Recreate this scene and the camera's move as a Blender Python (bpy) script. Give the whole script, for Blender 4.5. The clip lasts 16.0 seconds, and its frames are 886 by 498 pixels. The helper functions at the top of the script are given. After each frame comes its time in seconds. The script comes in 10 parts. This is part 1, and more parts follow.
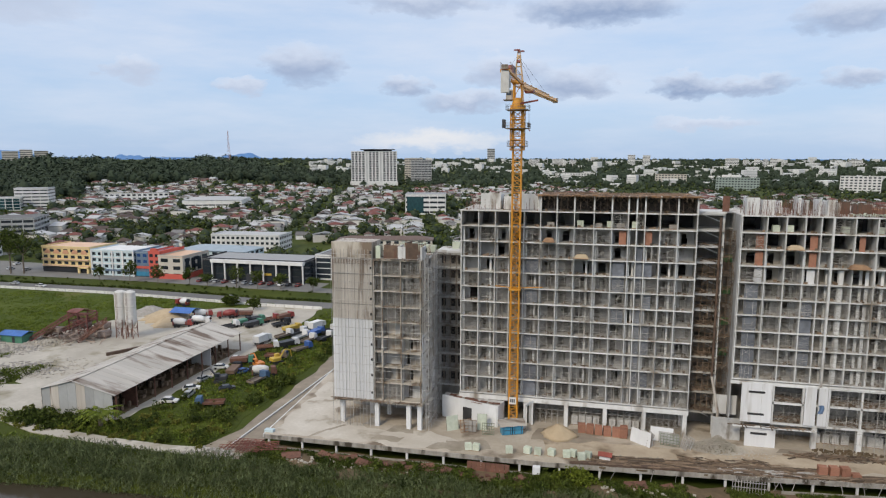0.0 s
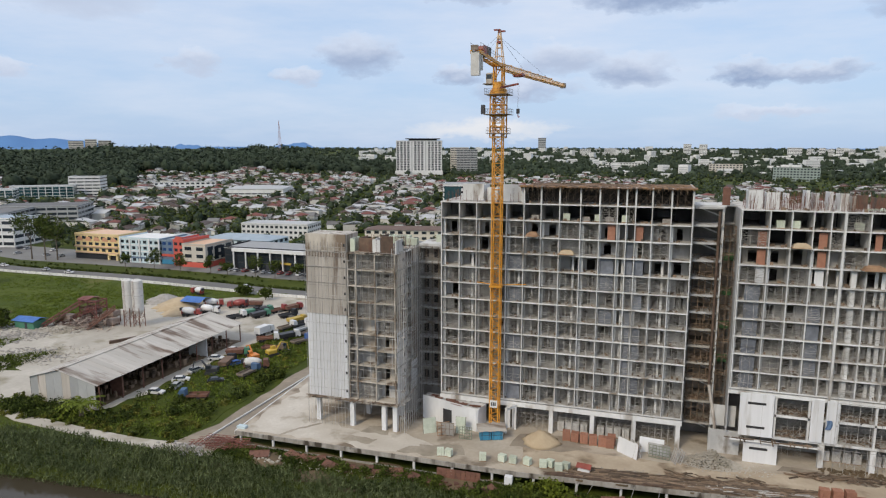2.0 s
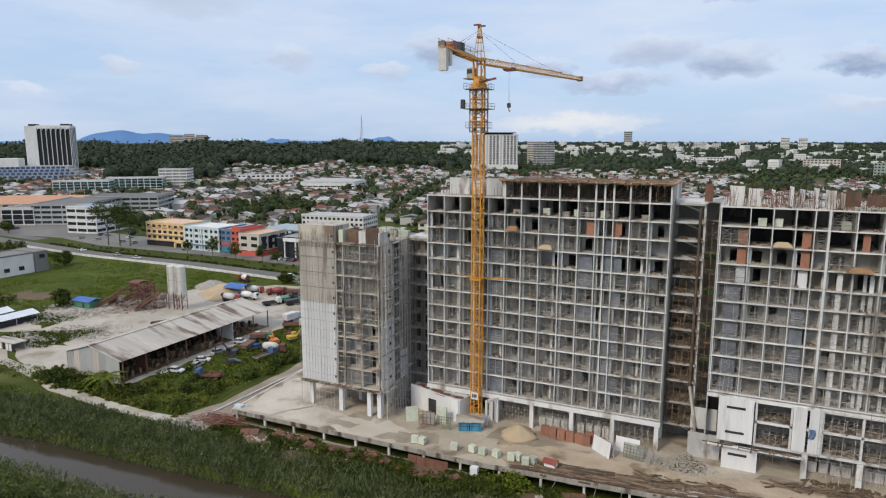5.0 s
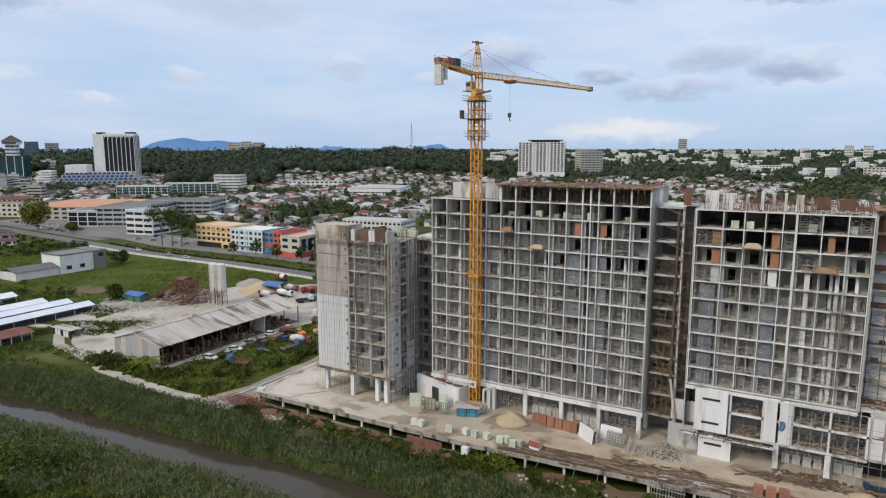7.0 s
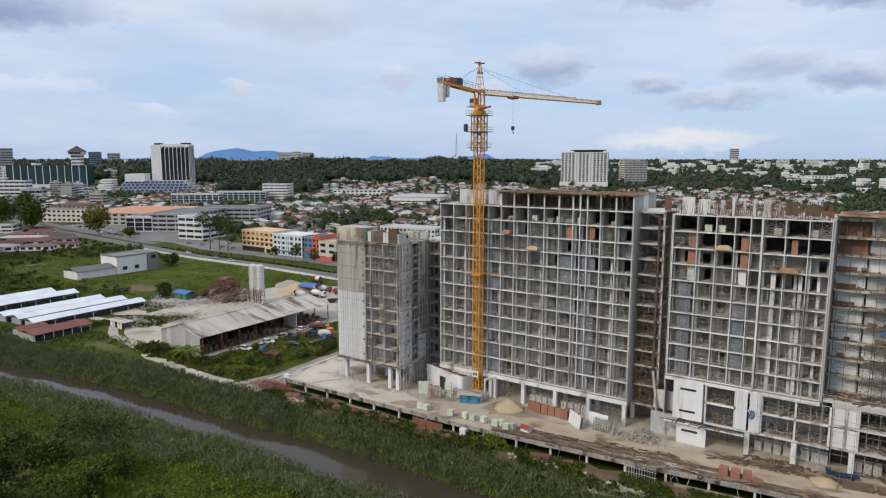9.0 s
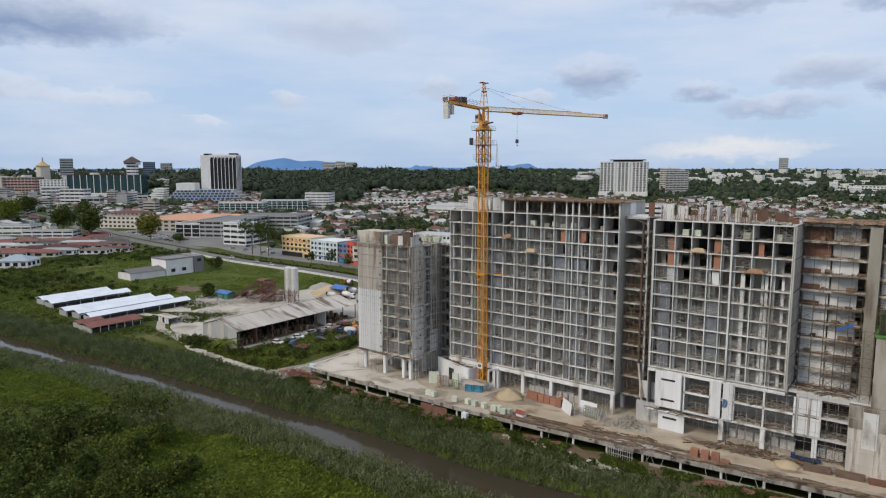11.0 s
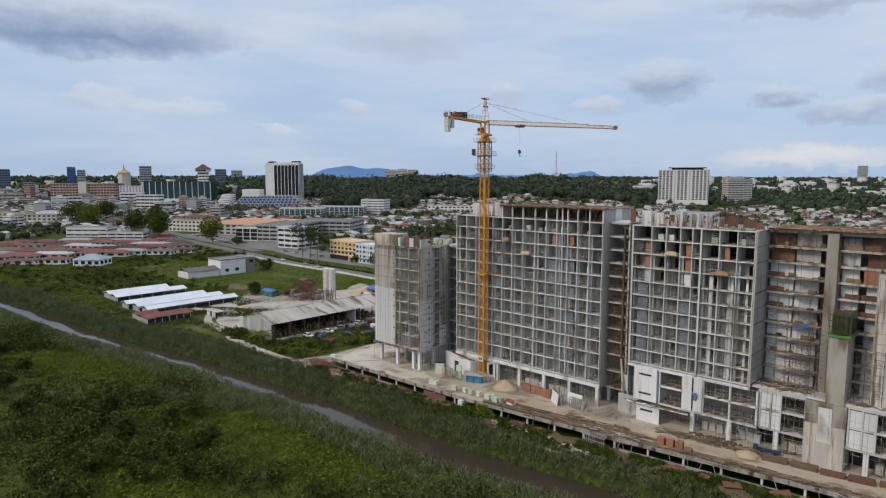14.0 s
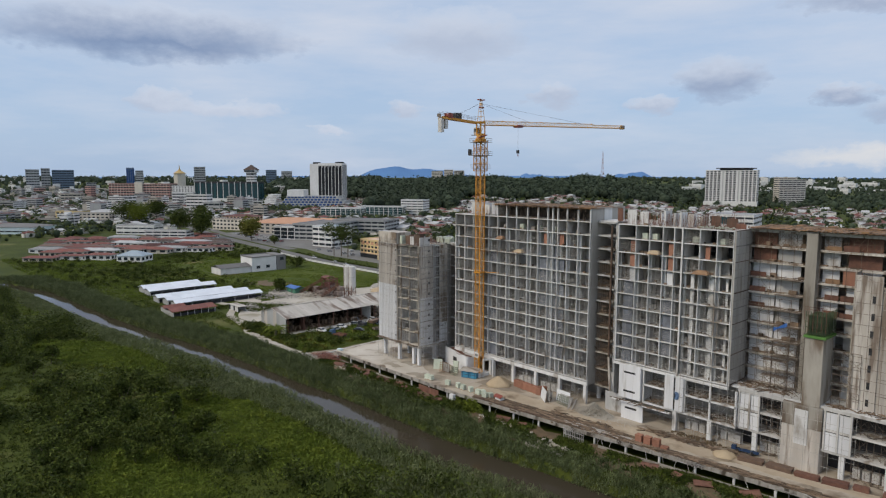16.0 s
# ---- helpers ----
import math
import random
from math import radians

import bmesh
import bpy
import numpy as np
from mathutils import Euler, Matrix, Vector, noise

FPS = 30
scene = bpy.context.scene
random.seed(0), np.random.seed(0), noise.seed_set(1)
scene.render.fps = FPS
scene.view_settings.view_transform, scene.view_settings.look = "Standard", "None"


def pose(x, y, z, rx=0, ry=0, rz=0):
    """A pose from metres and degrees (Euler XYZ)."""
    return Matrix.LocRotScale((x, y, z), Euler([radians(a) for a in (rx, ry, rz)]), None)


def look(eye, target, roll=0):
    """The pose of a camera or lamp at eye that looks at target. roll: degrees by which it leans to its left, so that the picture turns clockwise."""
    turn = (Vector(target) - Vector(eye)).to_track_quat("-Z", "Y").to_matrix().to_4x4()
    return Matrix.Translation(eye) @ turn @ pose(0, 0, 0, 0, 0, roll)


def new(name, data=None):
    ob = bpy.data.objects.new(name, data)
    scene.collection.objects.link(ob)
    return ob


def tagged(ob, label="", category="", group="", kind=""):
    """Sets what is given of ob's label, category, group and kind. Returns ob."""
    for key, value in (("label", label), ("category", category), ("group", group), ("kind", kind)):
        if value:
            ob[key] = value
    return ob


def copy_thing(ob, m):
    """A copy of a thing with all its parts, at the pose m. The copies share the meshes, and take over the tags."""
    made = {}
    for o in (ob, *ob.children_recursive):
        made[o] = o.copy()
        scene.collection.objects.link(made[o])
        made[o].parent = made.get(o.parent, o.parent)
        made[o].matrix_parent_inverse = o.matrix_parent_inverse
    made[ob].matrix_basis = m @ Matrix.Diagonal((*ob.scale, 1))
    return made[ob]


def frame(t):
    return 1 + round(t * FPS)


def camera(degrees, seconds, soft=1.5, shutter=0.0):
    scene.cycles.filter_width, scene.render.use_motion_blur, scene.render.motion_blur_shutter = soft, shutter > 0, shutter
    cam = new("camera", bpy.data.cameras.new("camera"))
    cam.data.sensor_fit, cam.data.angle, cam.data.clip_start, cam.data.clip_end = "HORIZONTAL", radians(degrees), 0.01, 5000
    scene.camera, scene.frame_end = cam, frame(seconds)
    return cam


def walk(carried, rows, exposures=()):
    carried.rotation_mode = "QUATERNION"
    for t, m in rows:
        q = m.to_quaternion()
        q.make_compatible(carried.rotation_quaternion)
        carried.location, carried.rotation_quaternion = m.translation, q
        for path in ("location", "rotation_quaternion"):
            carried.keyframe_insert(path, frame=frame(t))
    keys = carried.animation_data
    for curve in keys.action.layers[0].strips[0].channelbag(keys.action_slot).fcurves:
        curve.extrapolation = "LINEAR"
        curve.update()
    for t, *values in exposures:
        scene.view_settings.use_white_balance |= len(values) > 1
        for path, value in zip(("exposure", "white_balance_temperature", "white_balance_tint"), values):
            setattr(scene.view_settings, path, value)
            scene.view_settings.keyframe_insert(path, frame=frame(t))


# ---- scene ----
cam = camera(68.0, 16.0, soft=1.2)
METRES, EYE, TILT, LEAN, TURN = 125.0, 57.0, 0.29, 0.40, 12.9
ROWS = [
    (0.0, 0.0, 0.0, 0.0, 0.07, -8.35, -0.46),
    (0.5, 0.0297, 0.0136, -0.0004, 1.18, -8.56, -0.44),
    (1.0, 0.0589, 0.0289, -0.0008, 2.32, -8.79, -0.44),
    (1.5, 0.0878, 0.0456, -0.0012, 3.46, -9.03, -0.42),
    (2.0, 0.1163, 0.0632, -0.0013, 4.62, -9.29, -0.4),
    (2.5, 0.1446, 0.0779, -0.0009, 5.82, -9.59, -0.41),
    (3.0, 0.1723, 0.0863, -0.001, 7.06, -9.76, -0.41),
    (3.5, 0.199, 0.0888, -0.0007, 8.32, -9.86, -0.39),
    (4.0, 0.2249, 0.0863, -0.0001, 9.57, -9.9, -0.36),
    (6.5, 0.3515, 0.0219, 0.0008, 15.43, -9.45, -0.31),
    (7.0, 0.3768, 0.0022, 0.0012, 16.51, -9.24, -0.3),
    (7.5, 0.4025, -0.018, 0.0014, 17.57, -9.03, -0.28),
    (8.0, 0.4286, -0.039, 0.0019, 18.61, -8.83, -0.28),
    (8.5, 0.4551, -0.0605, 0.0024, 19.64, -8.61, -0.27),
    (9.0, 0.4813, -0.0826, 0.0029, 20.61, -8.41, -0.27),
    (9.5, 0.5084, -0.1045, 0.0032, 21.57, -8.19, -0.29),
    (10.0, 0.5357, -0.1269, 0.004, 22.51, -7.99, -0.26),
    (12.5, 0.677, -0.222, 0.0091, 27.07, -7.13, -0.24),
    (13.0, 0.7041, -0.2285, 0.0096, 27.97, -7.04, -0.27),
    (13.5, 0.7311, -0.2296, 0.0101, 28.92, -7.0, -0.27),
    (14.0, 0.7584, -0.2271, 0.0103, 29.89, -6.98, -0.27),
    (14.5, 0.7859, -0.2216, 0.0102, 30.87, -6.94, -0.27),
    (15.0, 0.8141, -0.2142, 0.0096, 31.91, -6.94, -0.28),
    (15.5, 0.8437, -0.2052, 0.0092, 33.0, -6.94, -0.27),
    (16.0, 0.8747, -0.1947, 0.0087, 34.15, -6.94, -0.24),
]
walk(cam, [(t, pose(0, 0, EYE, TILT, LEAN, TURN) @ pose(METRES * x, METRES * y, METRES * z, 90 + pitch, roll, yaw)) for t, x, y, z, yaw, pitch, roll in ROWS],
     [(0.0, 0.04), (4.0, 0.06), (8.0, 0.05), (12.5, -0.08), (16.0, -0.17)])

# ---------------------------------------------------------------- sky and sun
SUN_EL, SUN_AZ = 40.0, -160.0          # bearing clockwise from +y
world = bpy.data.worlds.new("sky")
scene.world = world
world.use_nodes = True
wn, wl = world.node_tree.nodes, world.node_tree.links
wn.clear()


def wmath(op, a, b=None, c=None, clamp=False):
    n = wn.new("ShaderNodeMath")
    n.operation, n.use_clamp = op, clamp
    for i, v in enumerate((a, b, c)):
        if v is None:
            continue
        if isinstance(v, (int, float)):
            n.inputs[i].default_value = v
        else:
            wl.new(v, n.inputs[i])
    return n.outputs[0]


def wmix(fac, a, b):
    n = wn.new("ShaderNodeMix")
    n.data_type = "RGBA"
    for socket, v in ((n.inputs[0], fac), (n.inputs[6], a), (n.inputs[7], b)):
        if isinstance(v, (int, float, tuple)):
            socket.default_value = v
        else:
            wl.new(v, socket)
    return n.outputs[2]


sky = wn.new("ShaderNodeTexSky")
sky.sky_type, sky.sun_disc = "NISHITA", False
sky.sun_elevation, sky.sun_rotation = radians(SUN_EL), radians(SUN_AZ)
sky.air_density, sky.dust_density, sky.ozone_density = 1.0, 1.5, 1.5
scaled = wn.new("ShaderNodeVectorMath")
scaled.operation = "SCALE"
wl.new(sky.outputs[0], scaled.inputs[0])
scaled.inputs["Scale"].default_value = 0.105
coord = wn.new("ShaderNodeTexCoord")
sep = wn.new("ShaderNodeSeparateXYZ")
wl.new(coord.outputs["Generated"], sep.inputs[0])
sx, sy, sz = sep.outputs
deg = 180 / math.pi
az0 = wmath("MULTIPLY", wmath("ARCTAN2", sx, sy), deg)
el0 = wmath("MULTIPLY", wmath("ARCSINE", sz), deg)


def wnoise(scale, detail, stretch):
    m = wn.new("ShaderNodeMapping")
    m.inputs["Scale"].default_value = stretch
    wl.new(coord.outputs["Generated"], m.inputs[0])
    n = wn.new("ShaderNodeTexNoise")
    n.inputs["Scale"].default_value, n.inputs["Detail"].default_value = scale, detail
    n.inputs["Roughness"].default_value = 0.6
    wl.new(m.outputs[0], n.inputs["Vector"])
    return n


warp = wnoise(16, 5, (1, 1, 2.2))
wsep = wn.new("ShaderNodeSeparateColor")
wl.new(warp.outputs["Color"], wsep.inputs[0])
puff = wnoise(42, 5, (1, 1, 1.8))
psep = wn.new("ShaderNodeSeparateColor")
wl.new(puff.outputs["Color"], psep.inputs[0])
az = wmath("ADD", az0, wmath("ADD", wmath("MULTIPLY", wmath("SUBTRACT", wsep.outputs[0], 0.5), 6.0), wmath("MULTIPLY", wmath("SUBTRACT", psep.outputs[0], 0.5), 2.6)))
el = wmath("ADD", el0, wmath("ADD", wmath("MULTIPLY", wmath("SUBTRACT", wsep.outputs[1], 0.5), 2.2), wmath("MULTIPLY", wmath("SUBTRACT", psep.outputs[1], 0.5), 1.2)))
# thin veil of high cloud, thicker overhead, over the clear sky
veil = wnoise(3.2, 6, (1, 1, 5.0))
veil_amount = wmath("ADD", wmath("MULTIPLY", wmath("SUBTRACT", veil.outputs[0], 0.47), 2.1), wmath("MULTIPLY", el0, 0.034), clamp=True)
colour = wmix(0.78, scaled.outputs[0], (0.50, 0.665, 0.925, 1))
colour = wmix(wmath("MULTIPLY", veil_amount, 0.74), colour, (0.765, 0.795, 0.885, 1))
# separate cumulus puffs: bearing, height, half width, half height in degrees, weight of the grey base
CLOUDS = [
    (-70.5, 10.8, 10.0, 1.9, 1.0), (-45.8, 11.5, 5.0, 1.9, 0.4), (-70.2, 5.6, 2.0, 0.8, 0.35), (-65.5, 5.3, 4.2, 0.6, 0.2),
    (-50.3, 5.5, 1.6, 0.7, 0.35), (-56.4, 3.7, 1.5, 0.4, 0.15), (-24.8, 7.5, 3.0, 1.5, 0.75), (-16.0, 5.8, 1.9, 0.8, 0.7),
    (-10.8, 4.6, 4.2, 0.8, 0.6), (-8.0, 7.1, 3.0, 1.3, 0.55), (-2.0, 6.1, 3.2, 1.3, 0.75), (-14.5, 12.6, 5.0, 0.9, 0.6),
    (-30.0, 5.7, 1.7, 0.6, 0.4), (-37.9, 6.6, 1.7, 0.9, 0.4), (0.0, 11.9, 6.3, 1.3, 0.9), (6.9, 5.6, 2.2, 0.9, 0.9),
    (11.2, 5.5, 3.2, 0.7, 0.7), (18.0, 10.0, 3.6, 1.1, 0.7), (18.3, 5.6, 2.2, 0.7, 0.6), (8.5, 2.5, 3.4, 0.5, 0.3),
]
for a, e, wa, we, grey in CLOUDS:
    du = wmath("MULTIPLY", wmath("SUBTRACT", az, a), 1 / (wa * 1.25))
    dv = wmath("MULTIPLY", wmath("SUBTRACT", el, e), 1 / (we * 1.25))
    body = wmath("SUBTRACT", 1.0, wmath("ADD", wmath("MULTIPLY", du, du), wmath("MULTIPLY", dv, dv)), clamp=True)
    base = wmath("MULTIPLY_ADD", dv, -0.85, 0.72, clamp=True)
    shade = wmix(wmath("MULTIPLY", base, grey), (0.70, 0.765, 0.89, 1), (0.24, 0.33, 0.52, 1))
    colour = wmix(wmath("MULTIPLY", wmath("POWER", wmath("MULTIPLY", body, 1.2, clamp=True), 0.9), 0.92), colour, shade)
# the bright cumulus bank low over the horizon
du = wmath("MULTIPLY", wmath("SUBTRACT", az, -13.8), 1 / 7.5)
dv = wmath("MULTIPLY", wmath("SUBTRACT", el, 1.4), 1 / 0.95)
body = wmath("SUBTRACT", 1.0, wmath("ADD", wmath("MULTIPLY", du, du), wmath("MULTIPLY", dv, dv)), clamp=True)
colour = wmix(wmath("MULTIPLY", body, 0.6), colour, (0.92, 0.88, 0.84, 1))
background = wn.new("ShaderNodeBackground")
background.inputs["Strength"].default_value = 1.0
wl.new(colour, background.inputs["Color"])
out = wn.new("ShaderNodeOutputWorld")
wl.new(background.outputs[0], out.inputs[0])

sun = new("sun", bpy.data.lights.new("sun", "SUN"))
sun.data.energy, sun.data.angle, sun.data.color = 1.95, radians(15), (1.0, 0.88, 0.70)
sd = Vector((math.sin(radians(SUN_AZ)) * math.cos(radians(SUN_EL)), math.cos(radians(SUN_AZ)) * math.cos(radians(SUN_EL)), math.sin(radians(SUN_EL))))
sun.matrix_world = look(sd * 300, (0, 0, 0))

# ---------------------------------------------------------------- materials
def paint(name, colour, second=None, rough=0.8, metal=0.0, scale=0.6, amount=0.5, fine=6.0, bump=0.15, stretch=(1, 1, 1), spread=0.0, island=0.0, dirt=None, dirt_scale=0.15, dirt_at=0.55, shine=0.5):
    """A worn surface: two colours mixed by coarse and fine noise, stains of a third colour, relief, and a spread of lightness from piece to piece."""
    m = bpy.data.materials.new(name)
    m.use_nodes = True
    n, l = m.node_tree.nodes, m.node_tree.links
    shader = n["Principled BSDF"]
    shader.inputs["Roughness"].default_value, shader.inputs["Metallic"].default_value = rough, metal
    shader.inputs["Specular IOR Level"].default_value = shine
    geo = n.new("ShaderNodeNewGeometry")
    mapping = n.new("ShaderNodeMapping")
    mapping.inputs["Scale"].default_value = stretch
    l.new(geo.outputs["Position"], mapping.inputs[0])

    def noise_of(s, detail=4):
        t = n.new("ShaderNodeTexNoise")
        t.inputs["Scale"].default_value, t.inputs["Detail"].default_value = s, detail
        l.new(mapping.outputs[0], t.inputs["Vector"])
        return t

    def mixed(fac, a, b, blend="MIX"):
        t = n.new("ShaderNodeMix")
        t.data_type, t.blend_type = "RGBA", blend
        for socket, v in ((t.inputs[0], fac), (t.inputs[6], a), (t.inputs[7], b)):
            if isinstance(v, float):
                socket.default_value = v
            elif isinstance(v, tuple):
                socket.default_value = (*v, 1)
            else:
                l.new(v, socket)
        return t.outputs[2]

    def ramp(socket, lo, hi):
        t = n.new("ShaderNodeMapRange")
        t.inputs[1].default_value, t.inputs[2].default_value = lo, hi
        l.new(socket, t.inputs[0])
        return t.outputs[0]

    second = second or tuple(c * 0.6 for c in colour)
    small = noise_of(fine)
    col = mixed(ramp(noise_of(scale).outputs[0], 0.5 - amount * 0.4, 0.5 + amount * 0.4), colour, second)
    col = mixed(ramp(small.outputs[0], 0.3, 0.75), col, mixed(0.55, col, second))
    if dirt:
        col = mixed(ramp(noise_of(dirt_scale, 6).outputs[0], dirt_at, dirt_at + 0.12), col, dirt)
    if spread or island:
        hsv = n.new("ShaderNodeHueSaturation")
        v = n.new("ShaderNodeMapRange")
        k = spread or island
        v.inputs[3].default_value, v.inputs[4].default_value = 1 - k, 1 + k
        if spread:
            info = n.new("ShaderNodeObjectInfo")
            l.new(info.outputs["Random"], v.inputs[0])
        else:
            l.new(geo.outputs["Random Per Island"], v.inputs[0])
        l.new(v.outputs[0], hsv.inputs["Value"])
        l.new(col, hsv.inputs["Color"])
        col = hsv.outputs[0]
    l.new(col, shader.inputs["Base Color"])
    if bump:
        b = n.new("ShaderNodeBump")
        b.inputs["Strength"].default_value = bump
        b.inputs["Distance"].default_value = 0.3
        l.new(small.outputs[0], b.inputs["Height"])
        l.new(b.outputs[0], shader.inputs["Normal"])
    return m


CONCRETE = paint("raw_concrete", (0.745, 0.75, 0.745), (0.55, 0.55, 0.54), scale=0.35, fine=2.5, stretch=(1, 1, 0.35), dirt=(0.27, 0.235, 0.195), dirt_at=0.58, dirt_scale=0.3, spread=0.10, shine=0.25)
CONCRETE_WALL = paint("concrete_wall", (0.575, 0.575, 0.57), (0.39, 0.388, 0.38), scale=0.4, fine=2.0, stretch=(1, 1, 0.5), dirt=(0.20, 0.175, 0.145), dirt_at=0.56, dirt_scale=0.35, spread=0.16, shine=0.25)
# dark grey: back-wall shade put into the colour; also for joints, weathered panels
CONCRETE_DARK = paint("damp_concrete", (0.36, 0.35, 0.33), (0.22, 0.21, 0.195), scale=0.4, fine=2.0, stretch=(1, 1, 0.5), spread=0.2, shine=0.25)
FLOOR_DIRT = paint("dirty_concrete_floor", (0.56, 0.545, 0.515), (0.38, 0.36, 0.33), scale=0.5, fine=2.5, dirt=(0.15, 0.125, 0.10), dirt_at=0.55, dirt_scale=0.5, spread=0.15, shine=0.25)
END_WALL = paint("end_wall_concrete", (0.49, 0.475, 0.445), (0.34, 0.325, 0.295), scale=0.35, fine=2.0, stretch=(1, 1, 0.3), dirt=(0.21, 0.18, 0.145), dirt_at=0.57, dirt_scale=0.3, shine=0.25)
PLASTER = paint("white_plaster", (0.78, 0.79, 0.80), (0.62, 0.63, 0.64), scale=0.3, fine=1.5, stretch=(1, 1, 0.3), dirt=(0.45, 0.44, 0.41), dirt_at=0.63, dirt_scale=0.2, spread=0.05)
CONCRETE_STAINED = paint("stained_concrete", (0.42, 0.395, 0.35), (0.28, 0.258, 0.222), scale=0.3, fine=2.0, stretch=(1, 1, 0.22), dirt=(0.15, 0.115, 0.085), dirt_at=0.54, dirt_scale=0.3, spread=0.14, shine=0.25)
PANEL_WHITE = paint("white_panel", (0.80, 0.81, 0.83), (0.62, 0.625, 0.635), scale=0.2, fine=1.2, stretch=(1.6, 1.6, 0.12), dirt=(0.44, 0.42, 0.39), dirt_at=0.62, dirt_scale=0.5, rough=0.6, spread=0.05)
PANEL_STAINED = paint("stained_panel", (0.66, 0.625, 0.57), (0.42, 0.38, 0.335), scale=0.25, fine=1.2, stretch=(1.6, 1.6, 0.15), dirt=(0.22, 0.175, 0.14), dirt_at=0.52, dirt_scale=0.6, rough=0.7, spread=0.08, shine=0.25)
PANEL_BLUE = paint("blue_grey_sheet", (0.25, 0.27, 0.31), (0.12, 0.13, 0.155), scale=0.5, fine=2, rough=0.5, spread=0.15)
BRICK = paint("clay_brick", (0.38, 0.185, 0.12), (0.28, 0.13, 0.085), scale=1.5, fine=12, spread=0.12)
# near-black that puts the shade of openings and deep floors into colour
INNER_SHADE = paint("soot_wall", (0.055, 0.055, 0.058), (0.03, 0.03, 0.032), spread=0.3, shine=0.25)
TIMBER = paint("raw_timber", (0.36, 0.22, 0.12), (0.22, 0.13, 0.075), scale=1.0, fine=5, spread=0.25)
TIMBER_DARK = paint("weathered_timber", (0.17, 0.11, 0.075), (0.09, 0.06, 0.045), scale=1.0, fine=5, spread=0.3, island=0.0)
TIMBER_MIX = paint("scrap_timber", (0.23, 0.165, 0.11), (0.12, 0.085, 0.06), scale=1.0, fine=5, island=0.6)
PLY = paint("formwork_ply", (0.36, 0.21, 0.10), (0.20, 0.11, 0.055), scale=0.4, fine=3, island=0.3)
STEEL = paint("scaffold_steel", (0.26, 0.22, 0.18), (0.14, 0.105, 0.08), rough=0.55, metal=0.3, scale=2, island=0.5)
STEEL_LIGHT = paint("galvanised_steel", (0.54, 0.53, 0.51), (0.31, 0.295, 0.275), rough=0.6, metal=0.1, scale=2, island=0.4)
SCRAP = paint("mixed_scrap_metal", (0.40, 0.34, 0.30), (0.20, 0.14, 0.11), rough=0.8, scale=0.8, fine=4, island=0.6)
RUST = paint("rusty_steel", (0.215, 0.102, 0.068), (0.12, 0.060, 0.044), rough=0.85, scale=1.2, fine=6, spread=0.25)
YELLOW = paint("crane_yellow", (0.75, 0.36, 0.035), (0.55, 0.24, 0.03), rough=0.45, scale=1.5, fine=5, bump=0.05, spread=0.05)
CREAM = paint("crane_cream", (0.78, 0.60, 0.40), (0.66, 0.42, 0.22), rough=0.5, scale=1.5, bump=0.05)
CRANE_RED = paint("crane_red", (0.33, 0.085, 0.06), rough=0.5, bump=0.05)
WEIGHT = paint("counterweight_concrete", (0.66, 0.65, 0.62), (0.52, 0.51, 0.49), scale=1)
DARK = paint("dark_metal", (0.05, 0.055, 0.065), (0.03, 0.03, 0.035), rough=0.5)
RUBBER = paint("tyre_rubber", (0.025, 0.025, 0.027), rough=0.9)
GLASS = paint("dark_glass", (0.035, 0.045, 0.055), (0.02, 0.026, 0.034), rough=0.12, bump=0.0, spread=0.3)
TEAL_GLASS = paint("teal_glass", (0.03, 0.085, 0.095), (0.02, 0.05, 0.06), rough=0.12, bump=0.0, spread=0.25)
BLUE_GLASS = paint("blue_glass", (0.035, 0.10, 0.26), (0.02, 0.05, 0.16), rough=0.15, bump=0.0, spread=0.25)
ZINC = paint("weathered_zinc_roof", (0.53, 0.50, 0.455), (0.41, 0.38, 0.335), rough=0.6, scale=0.12, fine=0.8, stretch=(0.22, 1.6, 1), dirt=(0.15, 0.105, 0.075), dirt_at=0.515, dirt_scale=0.22, bump=0.08, spread=0.10)
WHITE_ROOF = paint("white_metal_roof", (0.76, 0.80, 0.86), (0.62, 0.67, 0.74), rough=0.45, scale=0.2, fine=1.0, bump=0.05, spread=0.05)
RED_ROOF = paint("red_metal_roof", (0.22, 0.075, 0.055), (0.14, 0.05, 0.04), rough=0.7, scale=0.4, fine=2, spread=0.15)
ASPHALT = paint("asphalt", (0.17, 0.165, 0.16), (0.12, 0.117, 0.112), scale=0.08, fine=1.5, bump=0.05)
TARMAC = paint("car_park_tarmac", (0.22, 0.215, 0.205), (0.15, 0.147, 0.14), scale=0.06, fine=1.0, bump=0.05)
DUST = paint("pale_quarry_dust", (0.52, 0.485, 0.425), (0.365, 0.335, 0.285), scale=0.11, fine=0.9, bump=0.3, dirt=(0.25, 0.225, 0.16), dirt_at=0.56, dirt_scale=0.09, shine=0.25)
LANE = paint("tan_site_dust", (0.53, 0.45, 0.345), (0.37, 0.30, 0.22), scale=0.2, fine=1.2, bump=0.25, dirt=(0.21, 0.16, 0.11), dirt_at=0.56, dirt_scale=0.16, shine=0.25)
SLAB = paint("site_slab", (0.56, 0.50, 0.42), (0.36, 0.31, 0.245), scale=0.14, fine=1.2, bump=0.1, dirt=(0.20, 0.16, 0.12), dirt_at=0.53, dirt_scale=0.13, shine=0.25)
MUD = paint("wet_mud", (0.36, 0.31, 0.245), (0.22, 0.185, 0.145), scale=0.2, fine=1.0, shine=0.25)
SAND = paint("builders_sand", (0.50, 0.40, 0.27), (0.40, 0.31, 0.20), scale=0.5, fine=3)
